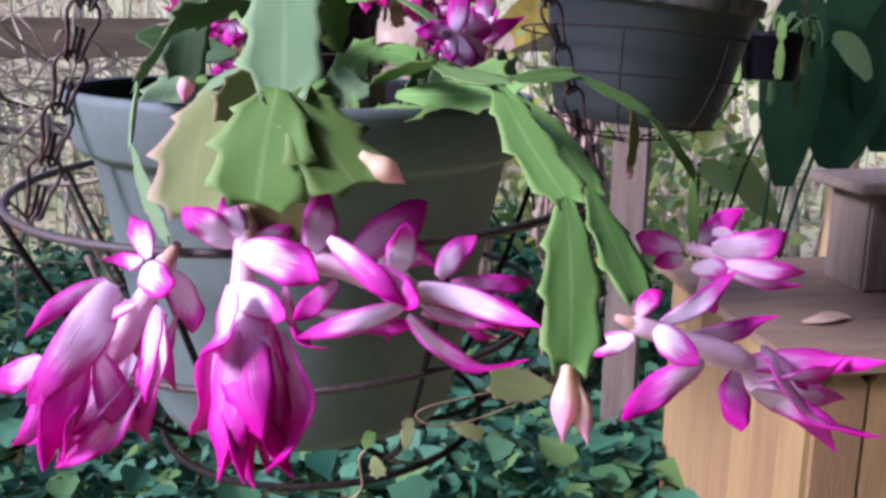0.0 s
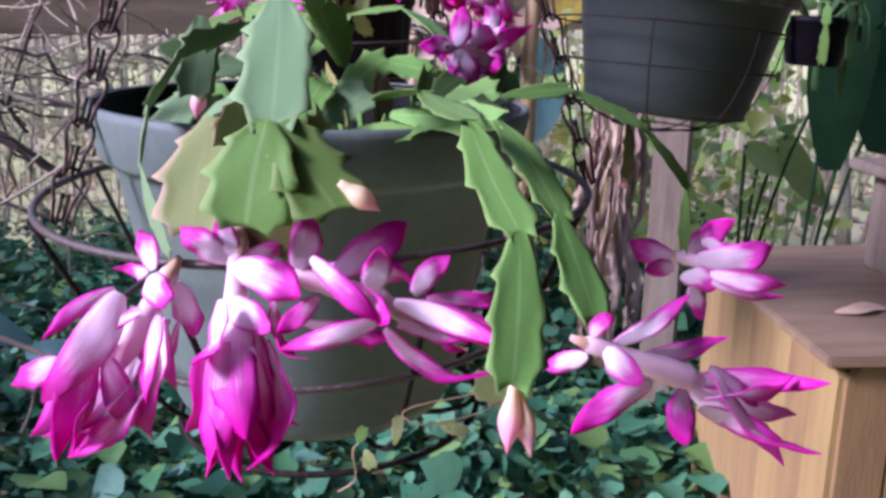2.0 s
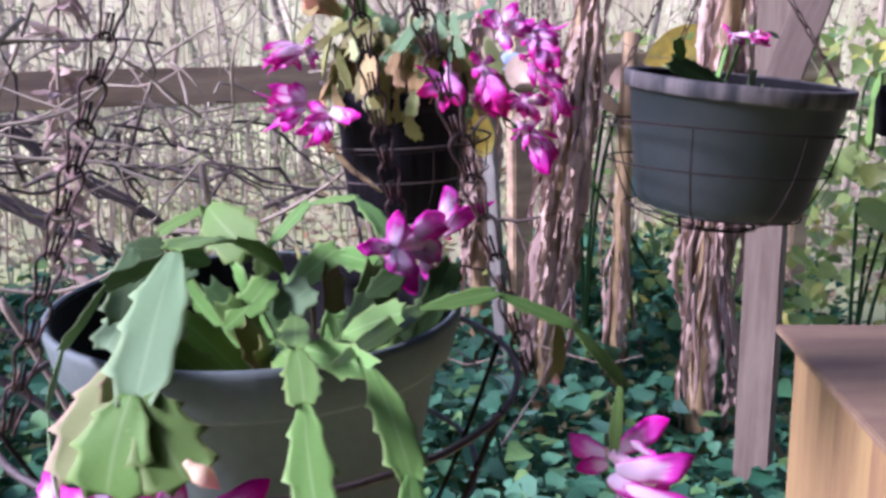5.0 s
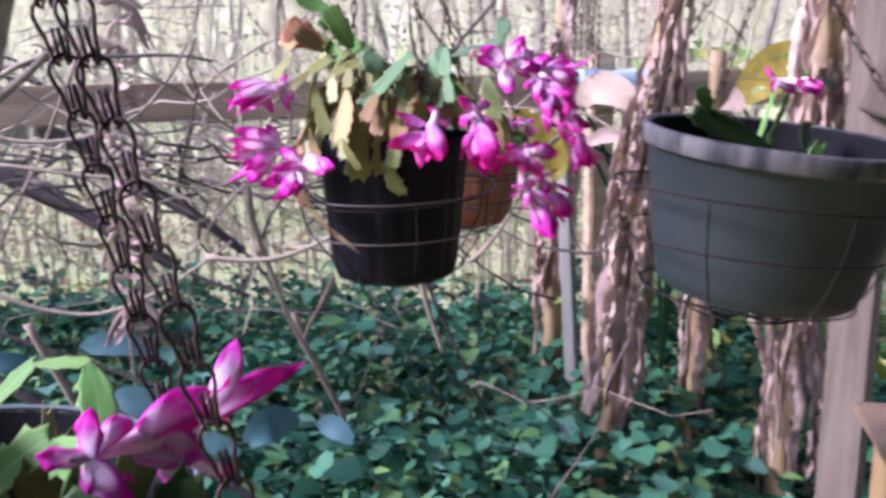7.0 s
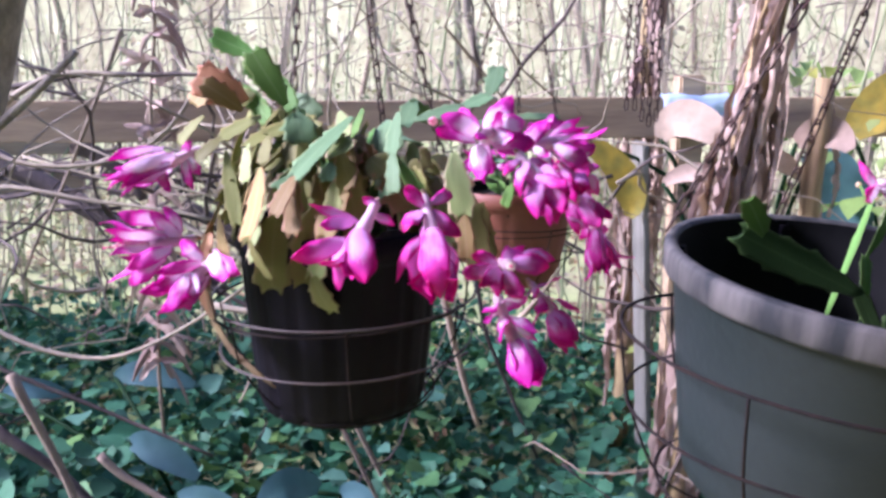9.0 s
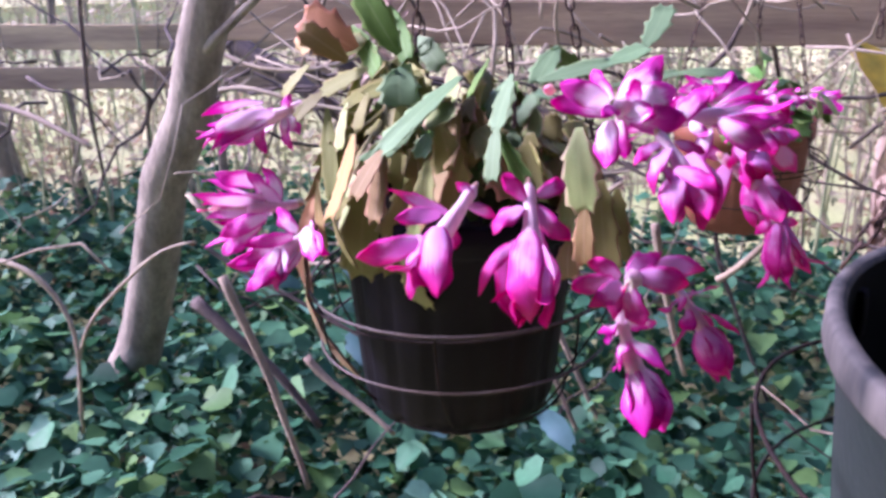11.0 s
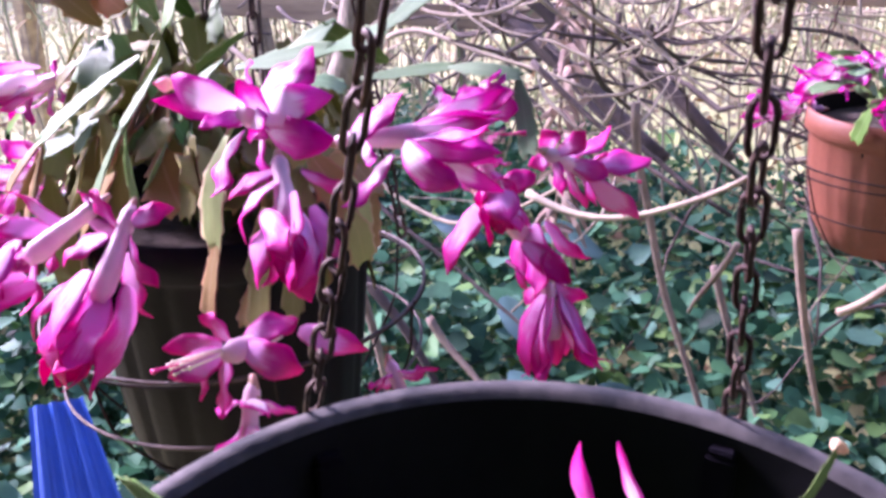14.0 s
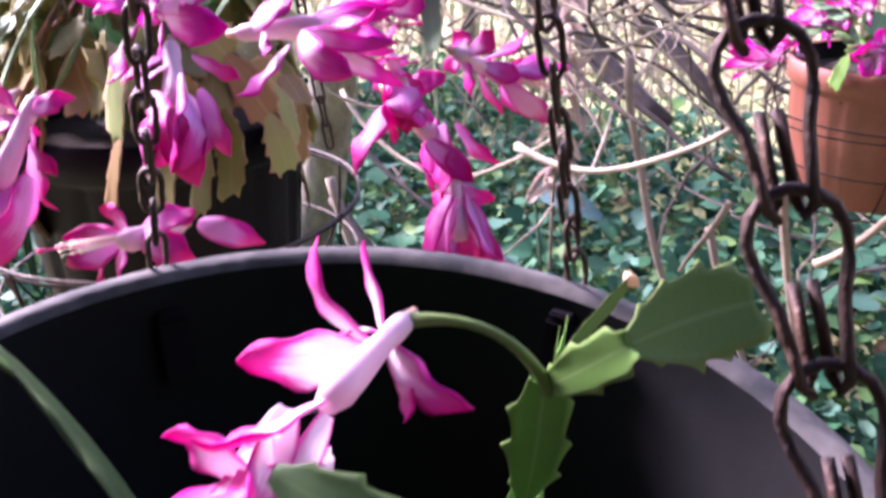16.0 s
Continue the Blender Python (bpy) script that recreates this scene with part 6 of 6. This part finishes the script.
for an, rad, z, op in ((-2.6, 0.11, 0.04, 0.5), (-1.9, 0.07, 0.07, 0.6), (-0.9, 0.10, 0.055, 0.5), (0.2, 0.12, 0.04, 0.4), (-2.9, 0.17, -0.01, 0.3), (-1.3, 0.11, 0.03, 0.3), (-2.2, 0.10, 0.07, 0.5)):
    o = Vector((math.cos(an), math.sin(an), 0))
    flower(pd, D0 + o * rad * 0.6 + Vector((0, 0, z)), D0 + o * (rad + 0.045) + Vector((0, 0, z - 0.01)), op, 1.0, PETAL, False)

# ---- post, cedar box and bird house ----


def plank_box():
    place = Vector((0.884, 0.645, 0.0))
    t = thing("cedar_box", "cedar picket box with a weathered plywood top", "wooden box", place)
    t.rotation_euler = (0, 0, radians(-9))
    wx, wy, h = 0.55, 0.61, 0.815
    part("top_board", box_mesh("top_board", wx + 0.07, wy + 0.06, 0.018, WOOD_PLY, 0.003), t, Matrix.Translation((wx / 2 - 0.01, wy / 2, h + 0.012)), "weathered plywood lid")

    def picket(w):
        hgt, th, ear = h - 0.005, 0.016, 0.022
        out = [(-w / 2, 0), (w / 2, 0), (w / 2, hgt - ear), (w / 2 - ear, hgt), (-w / 2 + ear, hgt), (-w / 2, hgt - ear)]
        verts = [(x, -th / 2, z) for x, z in out] + [(x, th / 2, z) for x, z in out]
        faces = [(0, 1, 2, 3, 4, 5), (11, 10, 9, 8, 7, 6)] + [(i, i + 6, (i + 1) % 6 + 6, (i + 1) % 6) for i in range(6)]
        return mesh_from("picket", verts, faces, WOOD_WARM, False)

    me = picket(0.086)
    for k in range(7):
        part("picket", me, t, Matrix.Translation((rng.uniform(-0.001, 0.001), 0.045 + k * 0.087, 0)) @ Matrix.Rotation(radians(90), 4, "Z"))
        part("picket", me, t, Matrix.Translation((0.045 + k * 0.08, 0.0, 0)))
    part("frame_rail", box_mesh("frame_rail", 0.03, wy - 0.03, 0.05, WOOD_PLY), t, Matrix.Translation((0.03, wy / 2, h - 0.04)))
    part("frame_rail", box_mesh("frame_rail", wx - 0.03, 0.03, 0.05, WOOD_PLY), t, Matrix.Translation((wx / 2, 0.03, h - 0.04)))
    return t


def bird_house():
    place = Vector((1.300, 0.995, 0.837))
    t = thing("bird_house", "small weathered grey-brown wooden bird house on the cedar box", "bird house", place)
    part("body", box_mesh("body", 0.17, 0.14, 0.20, WOOD_GREY, 0.006), t, Matrix.Translation((0, 0, 0.10)) @ Matrix.Rotation(radians(-8), 4, "Z"))
    part("roof", box_mesh("roof", 0.25, 0.20, 0.022, WOOD_GREY, 0.004), t, Matrix.Translation((0, 0, 0.212)) @ Matrix.Rotation(radians(-8), 4, "Z"), "flat grey roof board")
    part("tag", box_mesh("tag", 0.055, 0.004, 0.045, WHITE_TAG, 0.001), t, Matrix.Translation((0.012, -0.078, 0.125)) @ Matrix.Rotation(radians(-8), 4, "Z"), "pale square tag")
    for k in range(4):
        part("carved_bar", box_mesh("carved_bar", 0.004, 0.004, 0.07, WOOD_DARK, 0.001), t, Matrix.Translation((-0.045 + 0.016 * k, -0.074, 0.055)) @ Matrix.Rotation(radians(4 - 3 * k), 4, "Y"), "dark carved bar")


def post():
    t = thing("wooden_post", "weathered square wooden post with a slanting brace", "post", (1.135, 1.85, 0))
    part("shaft", box_mesh("shaft", 0.10, 0.10, 2.6, WOOD_GREY, 0.005), t, Matrix.Translation((0.03, 0, 1.25)) @ Matrix.Rotation(radians(-32), 4, "Z"))
    part("brace", box_mesh("brace", 0.09, 0.05, 0.9, WOOD_GREY, 0.005), t, Matrix.Translation((0.16, -0.08, 1.75)) @ Matrix.Rotation(radians(20), 4, "Y") @ Matrix.Rotation(radians(-20), 4, "Z"), "slanting brace board")


plank_box()
bird_house()
post()


# ---- banana plants and broad leaves ----
def ribbon(name, parent, pts, width, mat, face, fold=0.3, seed=1, ragged=0.0):
    """A long leaf blade along pts, folded at the midrib, tapering at both ends."""
    r = random.Random(seed)
    pts = [Vector(p) for p in pts]
    n = len(pts)
    verts, faces = [], []
    for i, p in enumerate(pts):
        d = (pts[min(i + 1, n - 1)] - pts[max(i - 1, 0)]).normalized()
        s = d.cross(Vector(face))
        s.normalize()
        nn = s.cross(d)
        u = i / (n - 1)
        w = width * 0.5 * (0.10 + math.sin(math.pi * min(1, 0.06 + 0.9 * u)) ** 0.7)
        for c in (-1, -0.5, 0, 0.5, 1):
            jag = 1 - ragged * r.random() if abs(c) == 1 else 1
            verts.append(p + s * (c * w * jag) + nn * (fold * w * abs(c) + (0.02 + 0.20 * ragged) * width * r.uniform(-1, 1)))
    for i in range(n - 1):
        for j in range(4):
            a = i * 5 + j
            faces.append((a, a + 1, a + 6, a + 5))
    return part(name, mesh_from(name, verts, faces, mat), parent)


def banana(place, height, r0, leaves, seed, label, lean):
    """A stem wrapped in torn dry leaves that hang straight down along it."""
    r = random.Random(seed)
    t = thing("banana_plant", label, "banana plant", place, "banana plants")
    bow = [Vector((lean * (i / 10) ** 1.5, 0, height * i / 10 - 0.03)) for i in range(11)]
    tube("stem", wobble(bow, 0.01, seed), [r0 * (1.1 - 0.4 * i / 10) for i in range(11)], BANANA_STEM, t, 10)
    for k in range(leaves):
        u = r.uniform(0.30, 0.64) if k % 4 else r.uniform(0.64, 1.0)
        an = r.uniform(0, 6.28)
        o = Vector((math.cos(an), math.sin(an), 0))
        a = Vector((lean * u ** 1.5, 0, height * u)) + o * r0 * 0.8
        ln = min(a.z - 0.10, r.uniform(0.30, 0.85))
        out = r.uniform(0.005, 0.045)
        q = []
        for i in range(25):
            v = i / 24
            z = a.z - ln * v
            home = lean * max(0.0, z / height) ** 1.5
            q.append(Vector((home + (a.x - lean * u ** 1.5), a.y, z)) + o * (out * math.sin(v * 2.7) + 0.03 * v))
        ribbon("dry_leaf", t, wobble(q, 0.038, r.random() * 99), r.uniform(0.014, 0.058), DRY_LEAF, o + Vector((r.gauss(0, 0.5), r.gauss(0, 0.5), 0)), r.uniform(-0.8, 1.0), k + seed * 31, 0.85)
    return t


banana((0.649, 2.500, 0.000), 2.5, 0.042, 84, 1, "banana plant with brown dry leaves hanging along its stem", 0.32)
banana((0.985, 2.700, 0.000), 1.5, 0.038, 10, 3, "banana plant with a bare yellowish stem and few dry leaves", 0.02)
banana((1.162, 2.300, 0.000), 2.4, 0.042, 78, 4, "banana plant with brown crumpled dry leaves beside the post", 0.10)
banana((0.529, 3.400, 0.000), 2.3, 0.04, 60, 6, "dry banana plant standing behind the vines", 0.06)
banana((2.250, 2.300, 0.000), 2.4, 0.055, 12, 5, "banana plant with pale stem behind the bird house", 0.1)


def broad_plant(label, foot, blades, mat, group="broad-leaved plants"):
    """Plant with long stalks and large blades: blades of (start, middle, end, width)."""
    foot = Vector(foot)
    t = thing("broad_leaf_plant", label, "plant", foot, group)
    for i, (a, m, c, w) in enumerate(blades):
        a, m, c = (Vector(q) - foot for q in (a, m, c))
        tube("stalk", bezier((0.01 * i, 0, -0.02), (a.x * 0.3, a.y * 0.3, a.z * 0.8), a, 8), 0.007, BROAD, t, 6)
        ribbon("blade", t, bezier(a, through_mid(a, m, c), c, 10), w, mat, (-0.2, -1, 0.25), 0.15, i + 3)
    return t


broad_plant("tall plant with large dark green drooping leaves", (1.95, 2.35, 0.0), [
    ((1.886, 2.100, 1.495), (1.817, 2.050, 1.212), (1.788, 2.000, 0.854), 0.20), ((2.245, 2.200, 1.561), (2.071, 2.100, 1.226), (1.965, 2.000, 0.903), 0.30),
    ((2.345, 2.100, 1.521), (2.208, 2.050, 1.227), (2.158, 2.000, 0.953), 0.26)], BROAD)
broad_plant("plant with bright green leaves behind the pots, sunlight put into their colour", (1.85, 2.60, 0.0), [
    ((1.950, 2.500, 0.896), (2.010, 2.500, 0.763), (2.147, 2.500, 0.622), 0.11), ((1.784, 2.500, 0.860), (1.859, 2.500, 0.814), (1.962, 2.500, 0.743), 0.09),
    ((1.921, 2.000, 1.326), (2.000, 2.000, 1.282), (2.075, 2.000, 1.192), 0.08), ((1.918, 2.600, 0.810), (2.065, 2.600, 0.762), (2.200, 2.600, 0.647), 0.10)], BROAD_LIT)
broad_plant("plant with yellowing broad leaves behind the dark green pot", (1.45, 3.20, 0.0), [
    ((1.196, 3.100, 1.281), (1.330, 3.100, 1.399), (1.488, 3.100, 1.432), 0.16), ((0.342, 3.000, 1.268), (0.489, 3.000, 1.124), (0.503, 3.000, 1.007), 0.10)], YELLOW)
broad_plant("plant with one bluish broad leaf by the banana plants", (1.20, 3.25, 0.0), [
    ((1.075, 3.100, 1.231), (1.179, 3.100, 1.045), (1.141, 3.100, 0.809), 0.19)], TEAL)


broad_plant("dead plant with broad curled tan leaves before the fence", (0.86, 2.85, 0.0), [
    ((0.5750, 2.7500, 1.2890), (0.6440, 2.7000, 1.3530), (0.7820, 2.6500, 1.2650), 0.1), ((0.5890, 2.7500, 1.1570), (0.6680, 2.7000, 1.1990), (0.7540, 2.6500, 1.1720), 0.05),
    ((0.9560, 2.7500, 1.2820), (1.0230, 2.7000, 1.3200), (1.0780, 2.6500, 1.2750), 0.09), ((0.9800, 2.7500, 1.1790), (0.8830, 2.7000, 1.2350), (0.8300, 2.6500, 1.1390), 0.06),
    ((0.8140, 2.7500, 1.6990), (0.8600, 2.7000, 1.4700), (0.8620, 2.6500, 1.1560), 0.09)], DRY_BROAD)
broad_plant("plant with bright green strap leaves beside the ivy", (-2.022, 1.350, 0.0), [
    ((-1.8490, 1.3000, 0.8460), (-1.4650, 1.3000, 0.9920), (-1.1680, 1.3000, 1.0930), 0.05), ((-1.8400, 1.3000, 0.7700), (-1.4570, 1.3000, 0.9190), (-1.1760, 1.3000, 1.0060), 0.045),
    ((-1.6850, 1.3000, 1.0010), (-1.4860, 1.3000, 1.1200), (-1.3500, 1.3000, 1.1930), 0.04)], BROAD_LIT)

broad_plant("low plant with large bluish leaves spread over the ivy", (-0.85, 2.45, 0.0), [
    ((-1.310, 2.880, 0.38), (-1.160, 2.870, 0.41), (-1.000, 2.880, 0.37), 0.086), ((-0.940, 2.310, 0.41), (-0.830, 2.280, 0.41), (-0.705, 2.254, 0.35), 0.092),
    ((-0.670, 2.058, 0.39), (-0.570, 2.040, 0.40), (-0.460, 2.032, 0.36), 0.066), ((-0.446, 2.068, 0.37), (-0.385, 2.120, 0.41), (-0.318, 2.169, 0.39), 0.099),
    ((-1.610, 2.667, 0.38), (-1.500, 2.690, 0.40), (-1.390, 2.718, 0.37), 0.066), ((-0.254, 2.159, 0.38), (-0.200, 2.130, 0.40), (-0.142, 2.104, 0.36), 0.066)], TEAL)


def chain_bundle():
    """Several fine chains hung together from above, ending at uneven heights."""
    t = thing("chain_bundle", "bundle of dark rusty chains hanging together", "chain", (0.452, 1.49, 1.44), "hanging chains")
    r = random.Random(5)
    for k in range(5):
        x, y, z = -0.024 + 0.012 * k, r.uniform(-0.012, 0.012), r.uniform(0.0, 0.035)
        for i in range(34):
            part("link", LINK_MID, t, Matrix.Translation((x + r.uniform(-0.001, 0.001), y, z + 0.0158 * i)) @ Matrix.Rotation((math.pi / 2 if i % 2 else 0) + r.uniform(-0.5, 0.5), 4, "Z"))


def draped_sheet():
    """A faded sheet folded over the top of the fence rail."""
    n, verts, faces = 14, [], []
    prof = ((-0.030, -0.085), (-0.031, -0.04), (-0.026, 0.002), (0.0, 0.006), (0.026, 0.002), (0.031, -0.06))
    for i in range(n):
        for y, z in prof:
            verts.append((i * 0.026, y + 0.004 * math.sin(i * 1.7), z + 0.006 * math.sin(i * 0.9 + y * 60)))
    m = len(prof)
    for i in range(n - 1):
        for j in range(m - 1):
            a = i * m + j
            faces.append((a, a + 1, a + m + 1, a + m))
    ob = new("plastic_sheet", mesh_from("plastic_sheet", verts, faces, PALE_BLUE))
    sol = ob.modifiers.new("thickness", "SOLIDIFY")
    sol.thickness = 0.002
    ob.matrix_basis = Matrix.Translation((0.60, 3.157, 1.388)) @ Matrix.Rotation(math.atan2(0.84, 3.92), 4, "Z")
    tagged(ob, "faded pale blue plastic sheet draped over the fence rail", "plastic sheet")


def leaning_board():
    a, b = Vector((0.60, 3.05, -0.02)), Vector((0.53, 3.05, 1.25))
    d = b - a
    ob = new("board", box_mesh("board", 0.085, 0.022, d.length, WOOD_PALE, 0.003))
    ob.matrix_basis = Matrix.Translation((a + b) / 2) @ d.to_track_quat("Z", "Y").to_matrix().to_4x4() @ Matrix.Rotation(radians(25), 4, "Z")
    tagged(ob, "pale grey weathered board leaning upright before the fence", "board")


chain_bundle()
leaning_board()
draped_sheet()


# ---- hanging pot far behind, blue tray ----
def far_pot():
    p = Vector((1.215, 1.300, 1.338))
    round_pot("hanging_pot", "small black plastic hanging pot with a trailing plant", p, (0, 0.05, 0), [(0.075, 0.0), (0.078, 0.001), (0.079, -0.012), (0.074, -0.014), (0.060, -0.10), (0.052, -0.105)],
              [(0.0755, 0.0), (0.070, -0.03), (0.064, -0.06)], POT_BLACK, "hanging pots", soil=(-0.02, 0.072))
    for q in ((-0.07, -0.02, 0.0), (0.07, -0.02, 0.0), (0.0, 0.075, 0.0)):
        chain("thin rusty chain above the small black pot", p + Vector(q), p + Vector((0, 0, 0.4)), LINK, 0.021, "hanging chains")
    t = cactus("trailing green cactus hanging over the small black pot", p)
    for k in range(10):
        an = 2.39996 * k
        out = Vector((math.cos(an), math.sin(an), 0))
        a, c = p + out * 0.03, p + out * 0.10 + Vector((0, 0, -0.05 - 0.13 * ((k * 0.618) % 1)))
        m = p + out * 0.085 + Vector((0, 0, 0.03))
        stem(t, bezier(a, through_mid(a, m, c), c, 4), 0.020, ("dark", "green", "dark")[k % 3], out)


def blue_tray():
    """A ridged sheet that slants up out of the leaves, narrower at its top."""
    n, verts, faces = 15, [], []
    for i in range(n):
        z = 0.008 if (i // 2) % 2 else 0.0
        u = i / (n - 1)
        verts += [(0.27 * u, -0.42, z), (0.02 + 0.105 * u, 0.27, z)]
    verts += [(x, y, z - 0.008) for x, y, z in verts]
    m = 2 * n
    for i in range(n - 1):
        a = 2 * i
        faces += [(a, a + 2, a + 3, a + 1), (m + a, m + a + 1, m + a + 3, m + a + 2), (a, m + a, m + a + 2, a + 2), (a + 1, a + 3, m + a + 3, m + a + 1)]
    ob = new("plastic_tray", mesh_from("plastic_tray", verts, faces, BLUE, False))
    up, side = Vector((-0.19, 0.08, 0.16)).normalized(), Vector((0.12, 0.155, -0.04))
    side = (side - up * side.dot(up)).normalized()
    m4 = Matrix((side, up, side.cross(up))).transposed().to_4x4()
    ob.matrix_basis = Matrix.Translation((-0.872, 0.938, 0.425)) @ m4
    tagged(ob, "bright blue ridged plastic sheet slanting out of dry leaves", "plastic sheet")


def heap_spot(r):
    a, d = r.uniform(0, 6.283), abs(r.gauss(0, 0.16))
    x, y = -0.98 + d * math.cos(a), 0.86 + d * math.sin(a)
    return Vector((x, y, ground_height(x, y) + max(0.02, 0.46 - 1.3 * d) - 0.05 * r.random())), 1



far_pot()
blue_tray()
leaf_field("leaf_litter", 900, heap_spot, 0.055, LITTER, "heap of dry brown leaves beside the blue sheet", "leaf litter", 0.1, False, 17)


# ---- small growth round the grey-green pot, caught leaves, rim clip ----
def tendril(label, pts, r, mat, name="tendril"):
    fine = []
    for i in range(len(pts) - 1):
        a, b = Vector(pts[i]), Vector(pts[i + 1])
        fine += [a.lerp(b, k / 6) for k in range(6)]
    fine.append(Vector(pts[-1]))
    for _ in range(6):
        fine = [fine[0]] + [(fine[i - 1] + fine[i] * 2 + fine[i + 1]) / 4 for i in range(1, len(fine) - 1)] + [fine[-1]]
    v, f = tube_data(fine, r, 6)
    return tagged(new(name, mesh_from(name, v, f, mat)), label, "tendril")


tendril("pale dry tendril looping beside the pot", [(0.1009, -0.1274, 1.1825), (0.0727, -0.1331, 1.1799), (0.0407, -0.1368, 1.1784), (0.0342, -0.1356, 1.1736), (0.0444, -0.1406, 1.1685), (0.0698, -0.1348, 1.1692), (0.0943, -0.1281, 1.1738)], 0.0004, LEAF_PALE)
tendril("pale green tendril climbing up under the pot", [(0.0088, -0.0977, 1.1147), (0.0182, -0.1089, 1.1265), (0.0135, -0.1143, 1.1472), (0.0211, -0.1144, 1.1520)], 0.0004, LEAF_PALE)
weed = thing("creeper", "small pale green creeper leaves beside the pot", "creeper", (0.0237, -0.1018, 1.1165))
for a, b, w, mt in (((0.0990, -0.1392, 1.1806), (0.0726, -0.1323, 1.1849), 0.016, "pale"), ((0.0351, -0.1194, 1.1499), (0.0379, -0.1168, 1.1636), 0.006, "pale"), ((0.0210, -0.1163, 1.1471), (0.0238, -0.1190, 1.1382), 0.007, "pale"), ((0.0173, -0.1144, 1.1501), (0.0210, -0.1136, 1.1579), 0.006, "green"), ((0.0557, -0.1218, 1.1614), (0.0698, -0.1266, 1.1564), 0.007, "pale")):
    segment(weed, a, b, w, mt, (-0.2, -1, 0.3))
tube("runner", [(0.0238, -0.1017, 1.1146), (0.0229, -0.1063, 1.1421), (0.0384, -0.1132, 1.1557), (0.0708, -0.1221, 1.1730), (0.1013, -0.1347, 1.1786)], 0.0005, LEAF_PALE, weed)

dry = thing("dry_leaf", "curled brown dry leaf caught in the wire basket", "dry leaf", (0.0552, 0.8058, 1.2709))
ribbon("blade", dry, [Vector(q) - dry.location for q in ((0.0075, 0.8401, 1.3523), (0.0161, 0.8210, 1.3242), (0.0301, 0.8042, 1.2971), (0.0507, 0.7928, 1.2754), (0.0735, 0.7847, 1.2580), (0.0921, 0.7876, 1.2405))], 0.012, BANANA_STEM, (-0.6, -0.8, 0), 0.8, 4, 0.4)
dry2 = thing("dry_leaf", "orange-brown dry leaf hanging beside the flowers", "dry leaf", (0.0096, 0.8287, 1.3208))
ribbon("blade", dry2, [Vector(q) - dry2.location for q in ((0.0088, 0.8547, 1.3838), (0.0075, 0.8401, 1.3523), (0.0096, 0.8287, 1.3208), (0.0171, 0.8217, 1.2936))], 0.022, LEAF_TAN, (-0.3, -1, 0), 0.5, 6, 0.2)
for ang in (107, 165):
    o = Vector((math.cos(radians(ang)), math.sin(radians(ang)), 0))
    clip = thing("rim_clip", "black plastic clip hooked over the pot rim", "clip", C0 + o * 0.150, "rim clips")
    part("inner_tab", box_mesh("inner_tab", 0.003, 0.011, 0.026, POT_BLACK, 0.0008), clip, Matrix.Rotation(radians(ang), 4, "Z") @ Matrix.Translation((-0.008, 0, -0.010)))
    part("hook", box_mesh("hook", 0.016, 0.009, 0.003, POT_BLACK, 0.0008), clip, Matrix.Rotation(radians(ang), 4, "Z") @ Matrix.Translation((-0.001, 0, 0.0045)))


# dead vine hung with dry leaves, and a fallen leaf on the box
dead = thing("dead_vine", "upright dead vine hung with pinkish dry leaves", "vine", (-0.994, 2.62, 0.0))
line = [Vector((0, 0, -0.02))] + bezier((0, 0, 0.5), (0.02, 0, 1.2), (0.092, 0, 2.1), 24)
tube("stem", wobble(line, 0.02, 5), 0.006, TWIG, dead)
for k in range(120):
    q = line[2 + (k * 7) % 22]
    o = Vector((rng.gauss(0, 1), rng.gauss(0, 0.6), 0)).normalized()
    ln, dip = rng.uniform(0.03, 0.11), rng.uniform(-0.5, 1.7)
    ribbon("dry_leaf", dead, [q + o * (ln * i / 6) + Vector((0, 0, -ln * dip * (i / 6) ** 2)) for i in range(7)], rng.uniform(0.015, 0.040), DRY_LEAF, (0.2, -1, 0.3), rng.uniform(-0.5, 0.8), k, 0.5)
fallen = thing("leaf", "pale green leaf lying on the cedar box", "leaf", Vector((1.02, 0.80, 0.838)))
ribbon("blade", fallen, [Vector((0.05 - 0.014 * i, 0.006 * math.sin(i), 0.003 + 0.004 * math.sin(i * 0.5))) for i in range(8)], 0.03, LEAF_PALE, (0, -0.2, 1), 0.2, 3)
